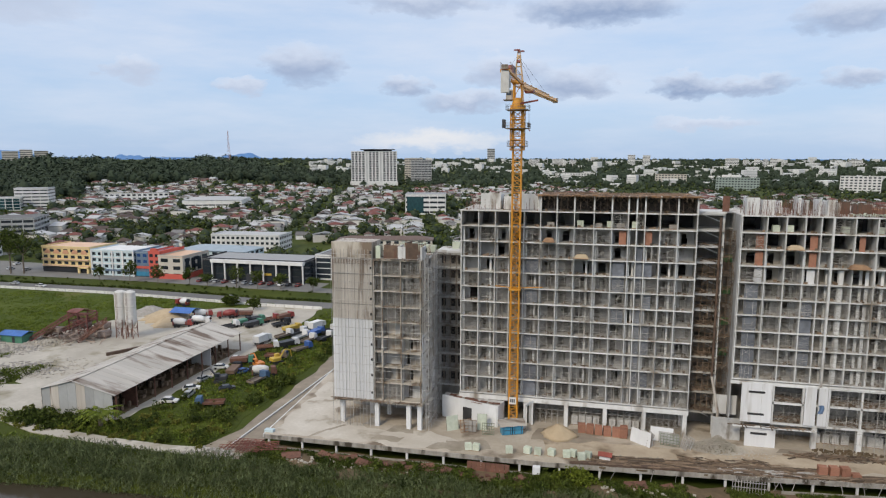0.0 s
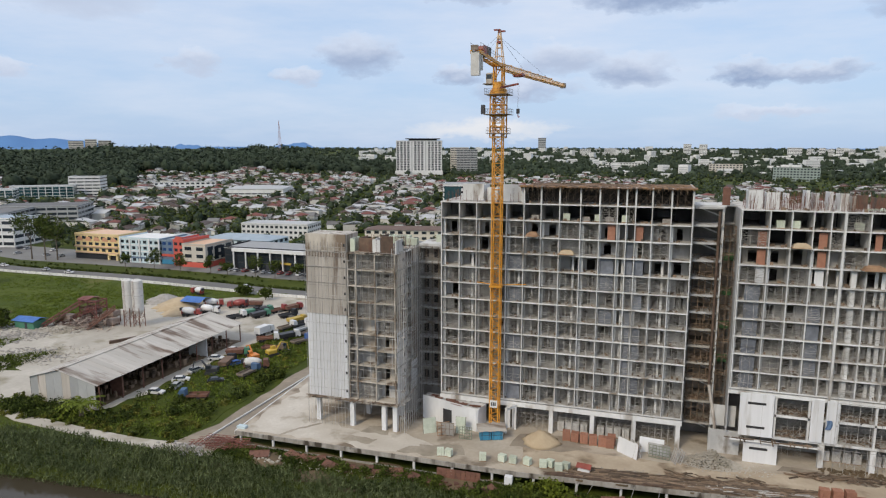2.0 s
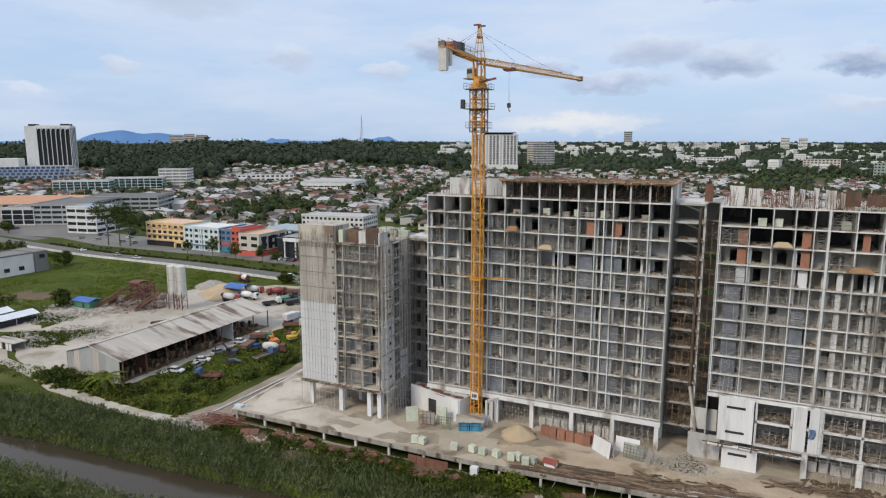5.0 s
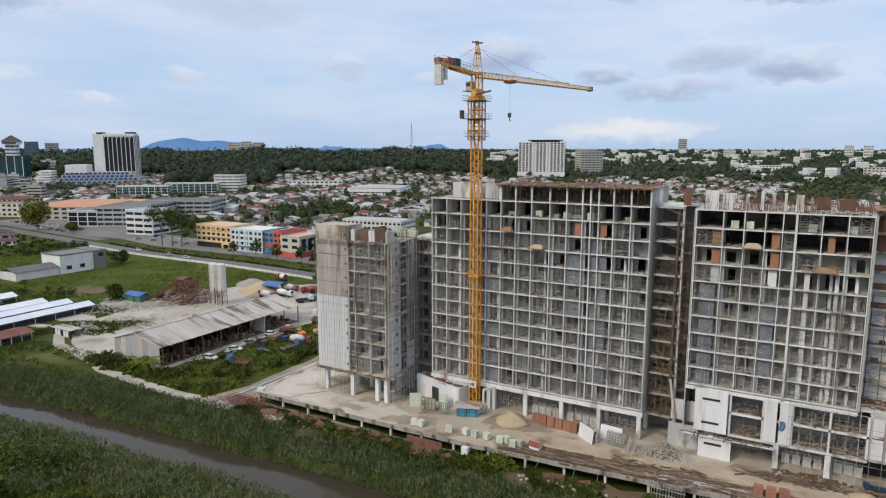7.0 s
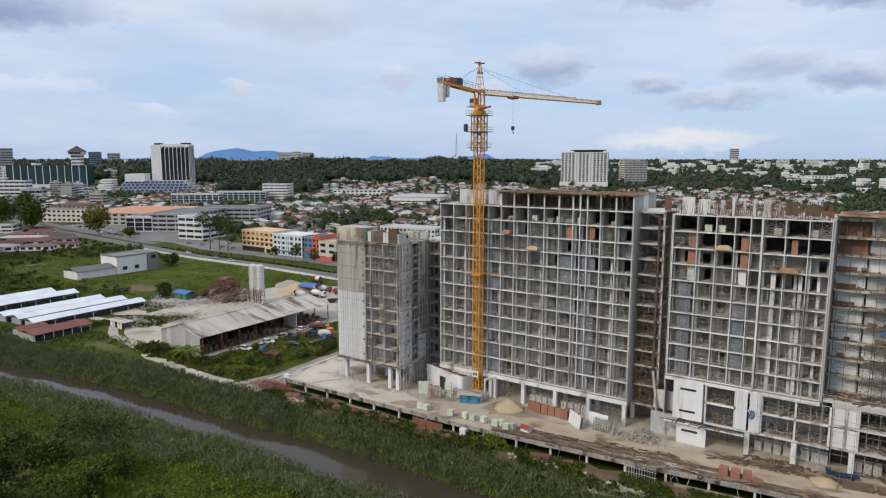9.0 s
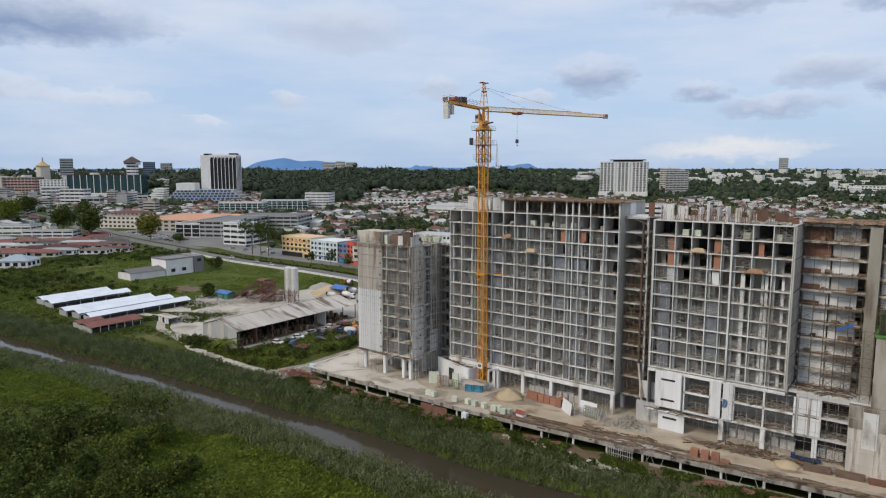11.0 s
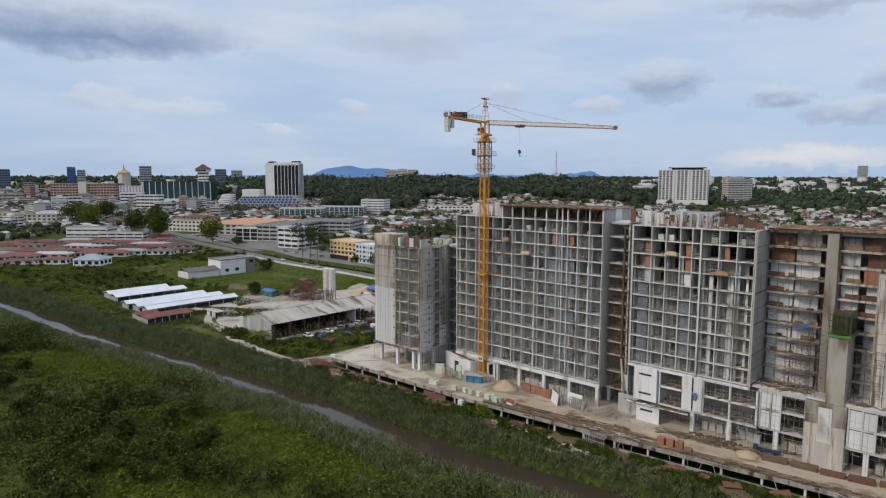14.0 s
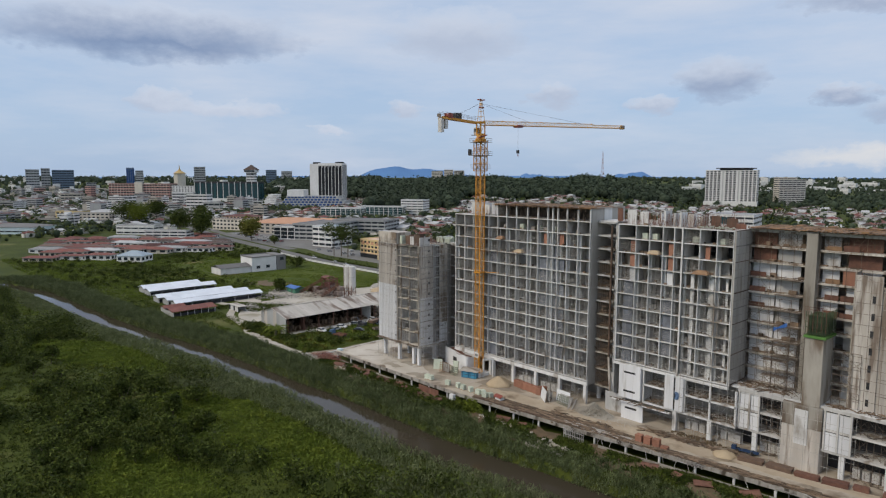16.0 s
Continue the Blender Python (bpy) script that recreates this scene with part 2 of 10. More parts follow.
GRAVEL = paint("grey_gravel", (0.42, 0.40, 0.37), (0.26, 0.24, 0.215), scale=0.8, fine=3, bump=0.5)
EARTH = paint("red_earth", (0.18, 0.125, 0.075), (0.105, 0.08, 0.05), scale=0.3, fine=1.2, bump=0.4, shine=0.25)
GRASS = paint("rough_grass", (0.074, 0.090, 0.014), (0.038, 0.054, 0.009), scale=0.045, fine=0.6, bump=0.5, dirt=(0.13, 0.125, 0.045), dirt_at=0.60, dirt_scale=0.03, shine=0.12)
MEADOW = paint("mown_grass", (0.090, 0.112, 0.016), (0.052, 0.074, 0.011), scale=0.06, fine=0.5, bump=0.3, dirt=(0.17, 0.135, 0.06), dirt_at=0.61, dirt_scale=0.025, shine=0.12)
LEAF = paint("broad_leaf", (0.092, 0.116, 0.021), (0.028, 0.043, 0.008), scale=0.32, amount=0.4, fine=1.5, rough=0.65, bump=0, island=0.55, shine=0.12)
LEAF_LIGHT = paint("bright_leaf", (0.155, 0.182, 0.024), (0.086, 0.114, 0.014), scale=0.12, fine=1.5, rough=0.65, bump=0, island=0.45, shine=0.12)
LEAF_YELLOW = paint("yellowing_leaf", (0.17, 0.16, 0.03), (0.10, 0.11, 0.025), scale=0.2, fine=1.5, rough=0.65, bump=0, island=0.45, shine=0.12)
REED_DARK = paint("dark_reed_blade", (0.155, 0.182, 0.084), (0.060, 0.080, 0.033), scale=0.35, amount=0.45, fine=1.0, rough=0.6, bump=0, island=0.4, shine=0.12)
REED = paint("reed_blade", (0.205, 0.230, 0.118), (0.088, 0.110, 0.046), scale=0.35, amount=0.45, fine=1.0, rough=0.6, bump=0, island=0.35, shine=0.12)
BLADE = paint("grass_blade", (0.158, 0.198, 0.028), (0.072, 0.104, 0.014), scale=0.28, amount=0.5, fine=1.0, rough=0.65, bump=0, island=0.3, shine=0.12)
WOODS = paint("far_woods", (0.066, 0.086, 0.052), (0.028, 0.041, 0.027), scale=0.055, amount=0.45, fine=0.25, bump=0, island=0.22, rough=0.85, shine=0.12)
BARK = paint("bark", (0.17, 0.14, 0.11), (0.10, 0.08, 0.06), scale=1, fine=8)
# blue of this material is distance haze put into the base colour
HAZED_HILL = paint("far_hill", (0.10, 0.23, 0.46), (0.085, 0.20, 0.42), rough=1.0, scale=0.004, fine=0.02, bump=0)
GREEN_NET = paint("green_net", (0.07, 0.17, 0.06), (0.04, 0.11, 0.04), scale=1, spread=0.2)
LIME = paint("lime_paint", (0.11, 0.25, 0.05), (0.075, 0.18, 0.04), scale=1)
MINT = paint("mint_sheet", (0.63, 0.67, 0.57), (0.46, 0.51, 0.41), scale=1, spread=0.2)
BLUE = paint("blue_paint", (0.05, 0.26, 0.42), (0.035, 0.18, 0.30), rough=0.5, spread=0.2)
TARP = paint("blue_tarpaulin", (0.06, 0.18, 0.52), (0.04, 0.12, 0.36), rough=0.5)


def flat(name, c, rough=0.6, spread=0.08):
    return paint(name, c, tuple(v * 0.82 for v in c), rough=rough, scale=0.3, fine=2.0, bump=0.03, spread=spread, stretch=(1, 1, 0.5), shine=0.2 if rough > 0.5 else 0.5)


WHITE = flat("white_paint", (0.76, 0.76, 0.75))
OFFWHITE = flat("cream_paint", (0.60, 0.56, 0.49), spread=0.2)
HOUSE_WALL = flat("weathered_house_paint", (0.66, 0.645, 0.61), spread=0.3)
SALMON = flat("salmon_paint", (0.70, 0.48, 0.34))
YELLOW_WALL = flat("yellow_paint", (0.78, 0.62, 0.32))
CYAN_WALL = flat("pale_cyan_paint", (0.58, 0.70, 0.74))
BLUE_WALL = flat("dull_blue_paint", (0.15, 0.21, 0.29))
RED_WALL = flat("red_paint", (0.62, 0.13, 0.10))
PINK_WALL = flat("pink_paint", (0.50, 0.30, 0.27))
GREY_WALL = flat("grey_paint", (0.42, 0.43, 0.43), spread=0.12)
DARK_WALL = flat("charcoal_cladding", (0.030, 0.032, 0.037), rough=0.6)
DECK_EDGE_GRIME = paint("grimy_deck_edge", (0.46, 0.44, 0.40), (0.24, 0.22, 0.19), scale=0.7, fine=3, stretch=(1, 1, 0.3), dirt=(0.07, 0.058, 0.045), dirt_at=0.5, dirt_scale=0.5, shine=0.25)
BLUE_WALL_FADED = flat("faded_blue_sheet", (0.14, 0.22, 0.36))
ROOF_GREY = flat("grey_roof", (0.20, 0.195, 0.19), spread=0.25)
ROOF_BROWN = flat("brown_tile_roof", (0.13, 0.092, 0.078), spread=0.45)
ROOF_RED = flat("terracotta_roof", (0.15, 0.058, 0.048), spread=0.5)
ROOF_ORANGE = flat("orange_tile_roof", (0.62, 0.34, 0.21))
ROOF_PALE = flat("pale_zinc_roof", (0.36, 0.365, 0.37), spread=0.4)
ROOF_BLUE = flat("pale_blue_roof", (0.34, 0.41, 0.47), spread=0.1)
NETTED = flat("green_grey_netting", (0.30, 0.36, 0.33), spread=0.1)
GOLD = flat("gold_dome", (0.48, 0.34, 0.13), rough=0.4)

water = bpy.data.materials.new("muddy_water")
water.use_nodes = True
ws = water.node_tree.nodes["Principled BSDF"]
ws.inputs["Base Color"].default_value = (0.050, 0.041, 0.028, 1)
ws.inputs["Roughness"].default_value = 0.06
ws.inputs["IOR"].default_value = 1.33
wt = water.node_tree.nodes.new("ShaderNodeTexNoise")
wt.inputs["Scale"].default_value = 1.2
wb = water.node_tree.nodes.new("ShaderNodeBump")
wb.inputs["Strength"].default_value, wb.inputs["Distance"].default_value = 0.04, 0.1
wg = water.node_tree.nodes.new("ShaderNodeNewGeometry")
water.node_tree.links.new(wg.outputs["Position"], wt.inputs["Vector"])
water.node_tree.links.new(wt.outputs[0], wb.inputs["Height"])
water.node_tree.links.new(wb.outputs[0], ws.inputs["Normal"])


# ---------------------------------------------------------------- mesh tools
class Mesh:
    """Collects faces for one mesh."""

    def __init__(self):
        self.v, self.f = [], []

    def add(self, verts, faces):
        k = len(self.v)
        self.v.extend(verts)
        self.f.extend([tuple(i + k for i in face) for face in faces])
        return self

    def box(self, x0, x1, y0, y1, z0, z1):
        return self.add([(x0, y0, z0), (x1, y0, z0), (x1, y1, z0), (x0, y1, z0), (x0, y0, z1), (x1, y0, z1), (x1, y1, z1), (x0, y1, z1)],
                        [(0, 3, 2, 1), (4, 5, 6, 7), (0, 1, 5, 4), (1, 2, 6, 5), (2, 3, 7, 6), (3, 0, 4, 7)])

    def bevel_box(self, x0, x1, y0, y1, z0, z1, b):
        """A box whose upper edges are chamfered."""
        return self.loft([[(x0, y0, z0), (x1, y0, z0), (x1, y1, z0), (x0, y1, z0)], [(x0, y0, z1 - b), (x1, y0, z1 - b), (x1, y1, z1 - b), (x0, y1, z1 - b)],
                          [(x0 + b, y0 + b, z1), (x1 - b, y0 + b, z1), (x1 - b, y1 - b, z1), (x0 + b, y1 - b, z1)]])

    def loft(self, rings, close=True):
        n, faces = len(rings[0]), []
        for r in range(len(rings) - 1):
            for i in range(n):
                j = (i + 1) % n
                faces.append((r * n + i, r * n + j, (r + 1) * n + j, (r + 1) * n + i))
        if close:
            faces += [tuple(reversed(range(n))), tuple(range((len(rings) - 1) * n, len(rings) * n))]
        return self.add([p for ring in rings for p in ring], faces)

    def tube(self, p, q, r, n=4, r2=None):
        p, q = Vector(p), Vector(q)
        d = (q - p).normalized()
        u = d.cross(Vector((0, 0, 1)) if abs(d.z) < 0.9 else Vector((1, 0, 0))).normalized()
        w = d.cross(u)
        r2 = r if r2 is None else r2
        rings = [[tuple(c + (u * math.cos(2 * math.pi * i / n) + w * math.sin(2 * math.pi * i / n)) * k) for i in range(n)] for c, k in ((p, r), (q, r2))]
        return self.loft(rings)

    def cyl(self, x, y, z0, z1, r, n=12, r2=None):
        return self.tube((x, y, z0), (x, y, z1), r, n, r2)

    def prism(self, outline, z0, z1):
        return self.loft([[(x, y, z0) for x, y in outline], [(x, y, z1) for x, y in outline]])

    def beam(self, p, q, w, h):
        """A rectangular bar from p to q, its top on the line."""
        p, q = Vector(p), Vector(q)
        s = (q - p).cross(Vector((0, 0, 1))).normalized() * (w / 2)
        d = Vector((0, 0, h))
        return self.loft([[tuple(e - s - d), tuple(e + s - d), tuple(e + s), tuple(e - s)] for e in (p, q)])

    def gable(self, x0, x1, y0, y1, z0, rise, over=0.4, thick=0.15, along="y"):
        """A pitched roof of two thick slopes with its ridge along one axis."""
        if along == "y":
            xm = (x0 + x1) / 2
            prof = [(x0 - over, z0), (xm, z0 + rise), (x1 + over, z0), (x1 + over, z0 + thick), (xm, z0 + rise + thick), (x0 - over, z0 + thick)]
            rings = [[(x, y, z) for x, z in prof] for y in (y0 - over, y1 + over)]
        else:
            ym = (y0 + y1) / 2
            prof = [(y0 - over, z0), (ym, z0 + rise), (y1 + over, z0), (y1 + over, z0 + thick), (ym, z0 + rise + thick), (y0 - over, z0 + thick)]
            rings = [[(x, y, z) for y, z in prof] for x in (x0 - over, x1 + over)]
        k = len(self.v)
        self.v.extend([p for ring in rings for p in ring])
        for i in range(6):
            j = (i + 1) % 6
            self.f.append((k + i, k + j, k + 6 + j, k + 6 + i))
        for o in (0, 6):
            self.f.extend([(k + o, k + o + 1, k + o + 4, k + o + 5), (k + o + 1, k + o + 2, k + o + 3, k + o + 4)])
        return self

    def hip(self, x0, x1, y0, y1, z0, rise, over=0.5):
        x0, x1, y0, y1 = x0 - over, x1 + over, y0 - over, y1 + over
        if x1 - x0 > y1 - y0:
            k = (y1 - y0) / 2
            a, b = (x0 + k, y0 + k, z0 + rise), (x1 - k, y0 + k, z0 + rise)
            top = [(0, 1, 5, 4), (2, 3, 4, 5), (1, 2, 5), (3, 0, 4)]
        else:
            k = (x1 - x0) / 2
            a, b = (x0 + k, y0 + k, z0 + rise), (x0 + k, y1 - k, z0 + rise)
            top = [(0, 1, 4), (1, 2, 5, 4), (2, 3, 5), (3, 0, 4, 5)]
        return self.add([(x0, y0, z0), (x1, y0, z0), (x1, y1, z0), (x0, y1, z0), a, b], top + [(0, 3, 2, 1)])

    def data(self, name, material, smooth=False):
        me = bpy.data.meshes.new(name)
        me.from_pydata(self.v, [], self.f)
        me.materials.append(material)
        if smooth:
            me.shade_smooth()
        return me


def part(name, mesh, material, parent, label="", smooth=False, at=None):
    """Links a mesh as one object under a thing or a part."""
    me = mesh.data(name, material, smooth) if isinstance(mesh, Mesh) else mesh
    ob = new(name, me)
    ob.parent = parent
    if at is not None:
        ob.matrix_basis = at
    if label:
        ob["label"] = label
    return ob


def thing(name, label, category, group="", kind="", at=None):
    ob = new(name)
    if at is not None:
        ob.matrix_basis = at
    return tagged(ob, label, category, group, kind)


def solid(name, mesh, material, label, category, group="", kind="", smooth=False, at=None):
    ob = new(name, mesh.data(name, material, smooth) if isinstance(mesh, Mesh) else mesh)
    if at is not None:
        ob.matrix_basis = at
    return tagged(ob, label, category, group, kind)


def arrays(name, verts, faces, material):
    """A mesh from numpy arrays of triangles or quads."""
    me = bpy.data.meshes.new(name)
    n, k = len(faces), faces.shape[1]
    me.vertices.add(len(verts))
    me.vertices.foreach_set("co", np.ascontiguousarray(verts, dtype=np.float32).ravel())
    me.loops.add(n * k)
    me.loops.foreach_set("vertex_index", np.ascontiguousarray(faces, dtype=np.int32).ravel())
    me.polygons.add(n)
    me.polygons.foreach_set("loop_start", np.arange(0, n * k, k, dtype=np.int32))
    me.update(calc_edges=True)
    me.materials.append(material)
    return me


rng = np.random.default_rng(7)


def leaves(centres, size, up=0.3, r=rng):
    """Randomly turned pointed leaf sprays, one at each centre."""
    n = len(centres)
    a = r.normal(size=(n, 3))
    a[:, 2] += up
    a /= np.linalg.norm(a, axis=1)[:, None]
    b = np.cross(a, r.normal(size=(n, 3)))
    b /= np.linalg.norm(b, axis=1)[:, None]
    c = np.cross(a, b)
    s = (np.broadcast_to(size, n) * r.uniform(0.6, 1.4, n))[:, None]
    v = np.stack([centres - b * s - c * s * 0.6, centres - b * s + c * s * 0.6, centres + b * s], 1).reshape(-1, 3)
    return v, np.arange(n * 3).reshape(-1, 3)


def clumped(centre, radii, lobes, per, r=rng):
    """Points spread on the shells of several lobes inside an ellipsoid."""
    centre, radii = np.array(centre), np.array(radii)
    d = r.normal(size=(lobes, 3))
    d /= np.linalg.norm(d, axis=1)[:, None]
    lc = centre + d * radii * r.uniform(0.35, 0.75, (lobes, 1))
    lr = r.uniform(0.32, 0.55, lobes)
    e = r.normal(size=(lobes * per, 3))
    e /= np.linalg.norm(e, axis=1)[:, None]
    p = np.repeat(lc, per, 0) + e * (radii * np.repeat(lr, per)[:, None]) * r.uniform(0.6, 1.05, (lobes * per, 1))
    return p


def blades(points, height, width, count, lean, r=rng):
    """Tufts of bent grass blades: count blades at each point, two quads a blade."""
    n = len(points) * count
    base = np.repeat(points, count, 0) + np.c_[r.normal(0, width * 2.5, (n, 2)), np.zeros(n)]
    h = np.repeat(np.broadcast_to(height, len(points)), count) * r.uniform(0.55, 1.15, n)
    t = r.uniform(0, 2 * np.pi, n)
    d = np.c_[np.cos(t), np.sin(t), np.zeros(n)]
    s = np.c_[-np.sin(t), np.cos(t), np.zeros(n)] * (width * r.uniform(0.6, 1.4, n))[:, None]
    up = np.array([0, 0, 1.0])
    mid = base + up * (h * 0.6)[:, None] + d * (h * lean * 0.35)[:, None]
    tip = base + up * h[:, None] + d * (h * lean)[:, None]
    v = np.stack([base - s, base + s, mid + s, mid - s, tip], 1).reshape(-1, 3)
    k = np.arange(n)[:, None] * 5
    return v, np.concatenate([k + [0, 1, 2], k + [0, 2, 3], k + [3, 2, 4]])


def clumps(points, height, spread, count, size, slim=0.4, up=1.1, r=rng):
    """Leafy clumps: count small pointed leaves at each point, standing up to a height."""
    n = len(points) * count
    t = r.uniform(0.05, 1, n)
    base = np.repeat(points, count, 0)
    h = np.repeat(np.broadcast_to(height, len(points)), count)
    c = base + np.c_[r.normal(0, 1, (n, 2)) * (spread * (1.15 - 0.6 * t))[:, None], t * h]
    a = r.normal(0, 0.6, (n, 3))
    a[:, 2] += up
    a /= np.linalg.norm(a, axis=1)[:, None]
    b = np.cross(a, r.normal(size=(n, 3)))
    b /= np.linalg.norm(b, axis=1)[:, None]
    s = (size * r.uniform(0.6, 1.4, n))[:, None]
    v = np.stack([c - a * s - b * s * slim, c - a * s + b * s * slim, c + a * s], 1).reshape(-1, 3)
    return v, np.arange(n * 3).reshape(-1, 3)


def ico(level):
    bm = bmesh.new()
    bmesh.ops.create_icosphere(bm, subdivisions=level, radius=1)
    bm.verts.ensure_lookup_table()
    v = np.array([q.co[:] for q in bm.verts])
    f = np.array([[q.index for q in face.verts] for face in bm.faces])
    bm.free()
    return v, f


ICO = ico(2)
ICO_FAR = ico(1)


def lumps(points, radii, r=rng, shape=ICO):
    """Knobbly crowns: one uneven ball at each point."""
    v0, f0 = shape
    n, k = len(points), len(v0)
    wob = 1 + 0.30 * np.sin(v0 @ np.array([3.1, 4.3, 2.7]))[None, :] * r.uniform(-1, 1, (n, 1)) + r.uniform(-0.22, 0.22, (n, k))
    v = points[:, None, :] + v0[None] * wob[:, :, None] * radii[:, None, :]
    f = (f0[None] + (np.arange(n) * k)[:, None, None]).reshape(-1, 3)
    return v.reshape(-1, 3), f


def spray(name, cloud, size, material, parent=None, label="", up=0.3):
    """Foliage as a mesh of many leaf sprays, linked as a part of parent or as a thing's mesh."""
    v, f = leaves(cloud, size, up)
    me = arrays(name, v, f, material)
    return part(name, me, material, parent, label) if parent else me

# ---------------------------------------------------------------- the land
G = -2.5
RIVER_X = [-420, -400, -385, -360, -320, -275, -186, -144, -119, -96, -75, -60, -27, 4, 37, 80, 150, 600]
RIVER_Y = [-700, -300, -60, 40, 66, 76.5, 80.5, 84.6, 88.6, 91.0, 92.2, 93.2, 95.6, 95.8, 100.0, 105.5, 112.0, 150]


def smooth(a, b, x):
    t = np.clip((x - a) / (b - a), 0, 1)
    return t * t * (3 - 2 * t)


def bump_noise(x, y, s):
    return np.sin(x / s + 1.3 * np.sin(y / s * 0.7)) * np.cos(y / s * 1.1 + 0.8 * np.sin(x / s * 0.6))


def land(x, y):
    x, y = np.asarray(x, float), np.asarray(y, float)
    z = np.full(np.broadcast(x, y).shape, G)
    d = y - np.interp(x, RIVER_X, RIVER_Y)
    off = np.where(d < 0, np.abs(d) - 1.2 * smooth(-45, -20, x), d)
    z = z - 3.4 * (1 - smooth(4.4, 6.8, off))
    rough = smooth(6, 20, off) * (1 - smooth(105, 112, y))
    z = z + rough * (0.35 * bump_noise(x, y, 9) + 0.5 * bump_noise(x, y, 31) + 0.42 * bump_noise(x, y, 1.9) * (0.5 + 0.5 * bump_noise(x, y, 6)))
    site = smooth(-68, -64, x) * smooth(114, 117, y)
    z = z - 0.8 * site * (1 - smooth(170, 180, y))
    d, b = np.hypot(x, y), np.degrees(np.arctan2(x, y))
    ridge = smooth(1000, 1750, d) * (1 - 0.75 * smooth(2200, 3200, d)) * smooth(-66, -57, b) * (1 - smooth(-31, -22, b))
    z = z + ridge * (18 + 6 * np.sin(b * 0.55) + 4 * np.sin(b * 1.7 + 1))
    z = z + smooth(1400, 4500, d) * 33 * smooth(0, 200, y + 400)
    return z


gx = np.unique(np.concatenate([np.linspace(-4600, -1200, 35), np.linspace(-1200, -300, 46), np.linspace(-300, 130, 174), np.linspace(130, 900, 30), np.linspace(900, 4600, 32)]))
gy = np.unique(np.concatenate([np.linspace(-3000, -60, 15), np.linspace(-60, 10, 15), np.linspace(10, 124, 76), np.linspace(124, 400, 24), np.linspace(400, 1000, 13), np.linspace(1000, 4600, 61)]))
GX, GY = np.meshgrid(gx, gy)
nx, ny = len(gx), len(gy)
idx = np.arange(nx * ny).reshape(ny, nx)
faces = np.stack([idx[:-1, :-1], idx[:-1, 1:], idx[1:, 1:], idx[1:, :-1]], -1).reshape(-1, 4)
ground_mesh = arrays("ground", np.c_[GX.ravel(), GY.ravel(), land(GX, GY).ravel()], faces, GRASS)
ground_mesh.shade_smooth()
tagged(new("ground", ground_mesh), "uneven green grassland sloping to a muddy river", "ground", kind="structure")

wv = Mesh()
wx = np.linspace(-384, 500, 201)
wy = np.interp(wx, RIVER_X, RIVER_Y)
for i in range(200):
    wv.add([(wx[i], wy[i] - 9.5, -4.3), (wx[i + 1], wy[i + 1] - 9.5, -4.3), (wx[i + 1], wy[i + 1] + 6.5, -4.3), (wx[i], wy[i] + 6.5, -4.3)], [(0, 1, 2, 3)])
solid("river_water", wv, water, "still brown muddy river between reed banks", "river", kind="structure")


def ragged(outline, step=4.0, amp=1.0, seed=1):
    """A closed outline with an uneven edge."""
    r, pts = random.Random(seed), []
    for (ax, ay), (bx, by) in zip(outline, outline[1:] + outline[:1]):
        n = max(1, int(math.hypot(bx - ax, by - ay) / step))
        for i in range(n):
            t = i / n
            pts.append((ax + (bx - ax) * t + r.uniform(-amp, amp), ay + (by - ay) * t + r.uniform(-amp, amp)))
    return pts


def patch(name, outline, z, material, label, category, amp=1.0, step=4.0, thick=0.06):
    m = Mesh().prism(ragged(outline, step, amp, len(name)) if amp else outline, z - thick - 0.3, z)
    return solid(name, m, material, label, category, kind="structure")


def strip(name, line, width, z, material, label, category):
    """A band of ground along a line."""
    rings = []
    for i, (px, py) in enumerate(line):
        (ax, ay), (bx, by) = line[max(0, i - 1)], line[min(len(line) - 1, i + 1)]
        d = Vector((bx - ax, by - ay)).normalized()
        sx, sy = -d.y * width / 2, d.x * width / 2
        rings.append([(px - sx, py - sy, z - 0.4), (px + sx, py + sy, z - 0.4), (px + sx, py + sy, z), (px - sx, py - sy, z)])
    m = Mesh().loft(rings)
    return solid(name, m, material, label, category, kind="structure")


ROAD = [(900, 230), (300, 236), (-60, 240), (-130, 241), (-165, 244), (-207, 247), (-244, 247), (-276, 247), (-331, 253), (-419, 263), (-495, 272), (-598, 291), (-676, 304), (-867, 336), (-1100, 372)]
strip("road", ROAD, 9.5, G + 0.12, ASPHALT, "grey asphalt carriageway beside green verges", "road")
strip("road_far_lane", [(-352, 268.6)] + [(x, y + 12.5) for x, y in ROAD if x < -360], 8.0, G + 0.13, ASPHALT, "grey asphalt carriageway beyond the median", "road")
strip("service_road", [(200, 262), (-60, 267), (-120, 268), (-148, 269), (-208, 273), (-300, 272), (-345, 282)], 9.0, G + 0.10, TARMAC, "pale service road in front of the shops", "road")
patch("car_park", [(-345, 277), (-276, 277), (-276, 300), (-345, 306)], G + 0.09, TARMAC, "tarmac car park beside the shops", "car park", 0.4)
patch("forecourt", [(-300, 274), (-120, 271), (-120, 284), (-300, 287)], G + 0.07, TARMAC, "paved forecourt along the shop fronts", "pavement", 0.2)
patch("meadow", [(-330, 150), (-200, 160), (-186, 176), (-176, 205), (-150, 225), (-118, 233), (-150, 238), (-240, 240), (-330, 236)], G + 0.05, MEADOW, "short bright green grass field with bare patches", "field", 2.0)
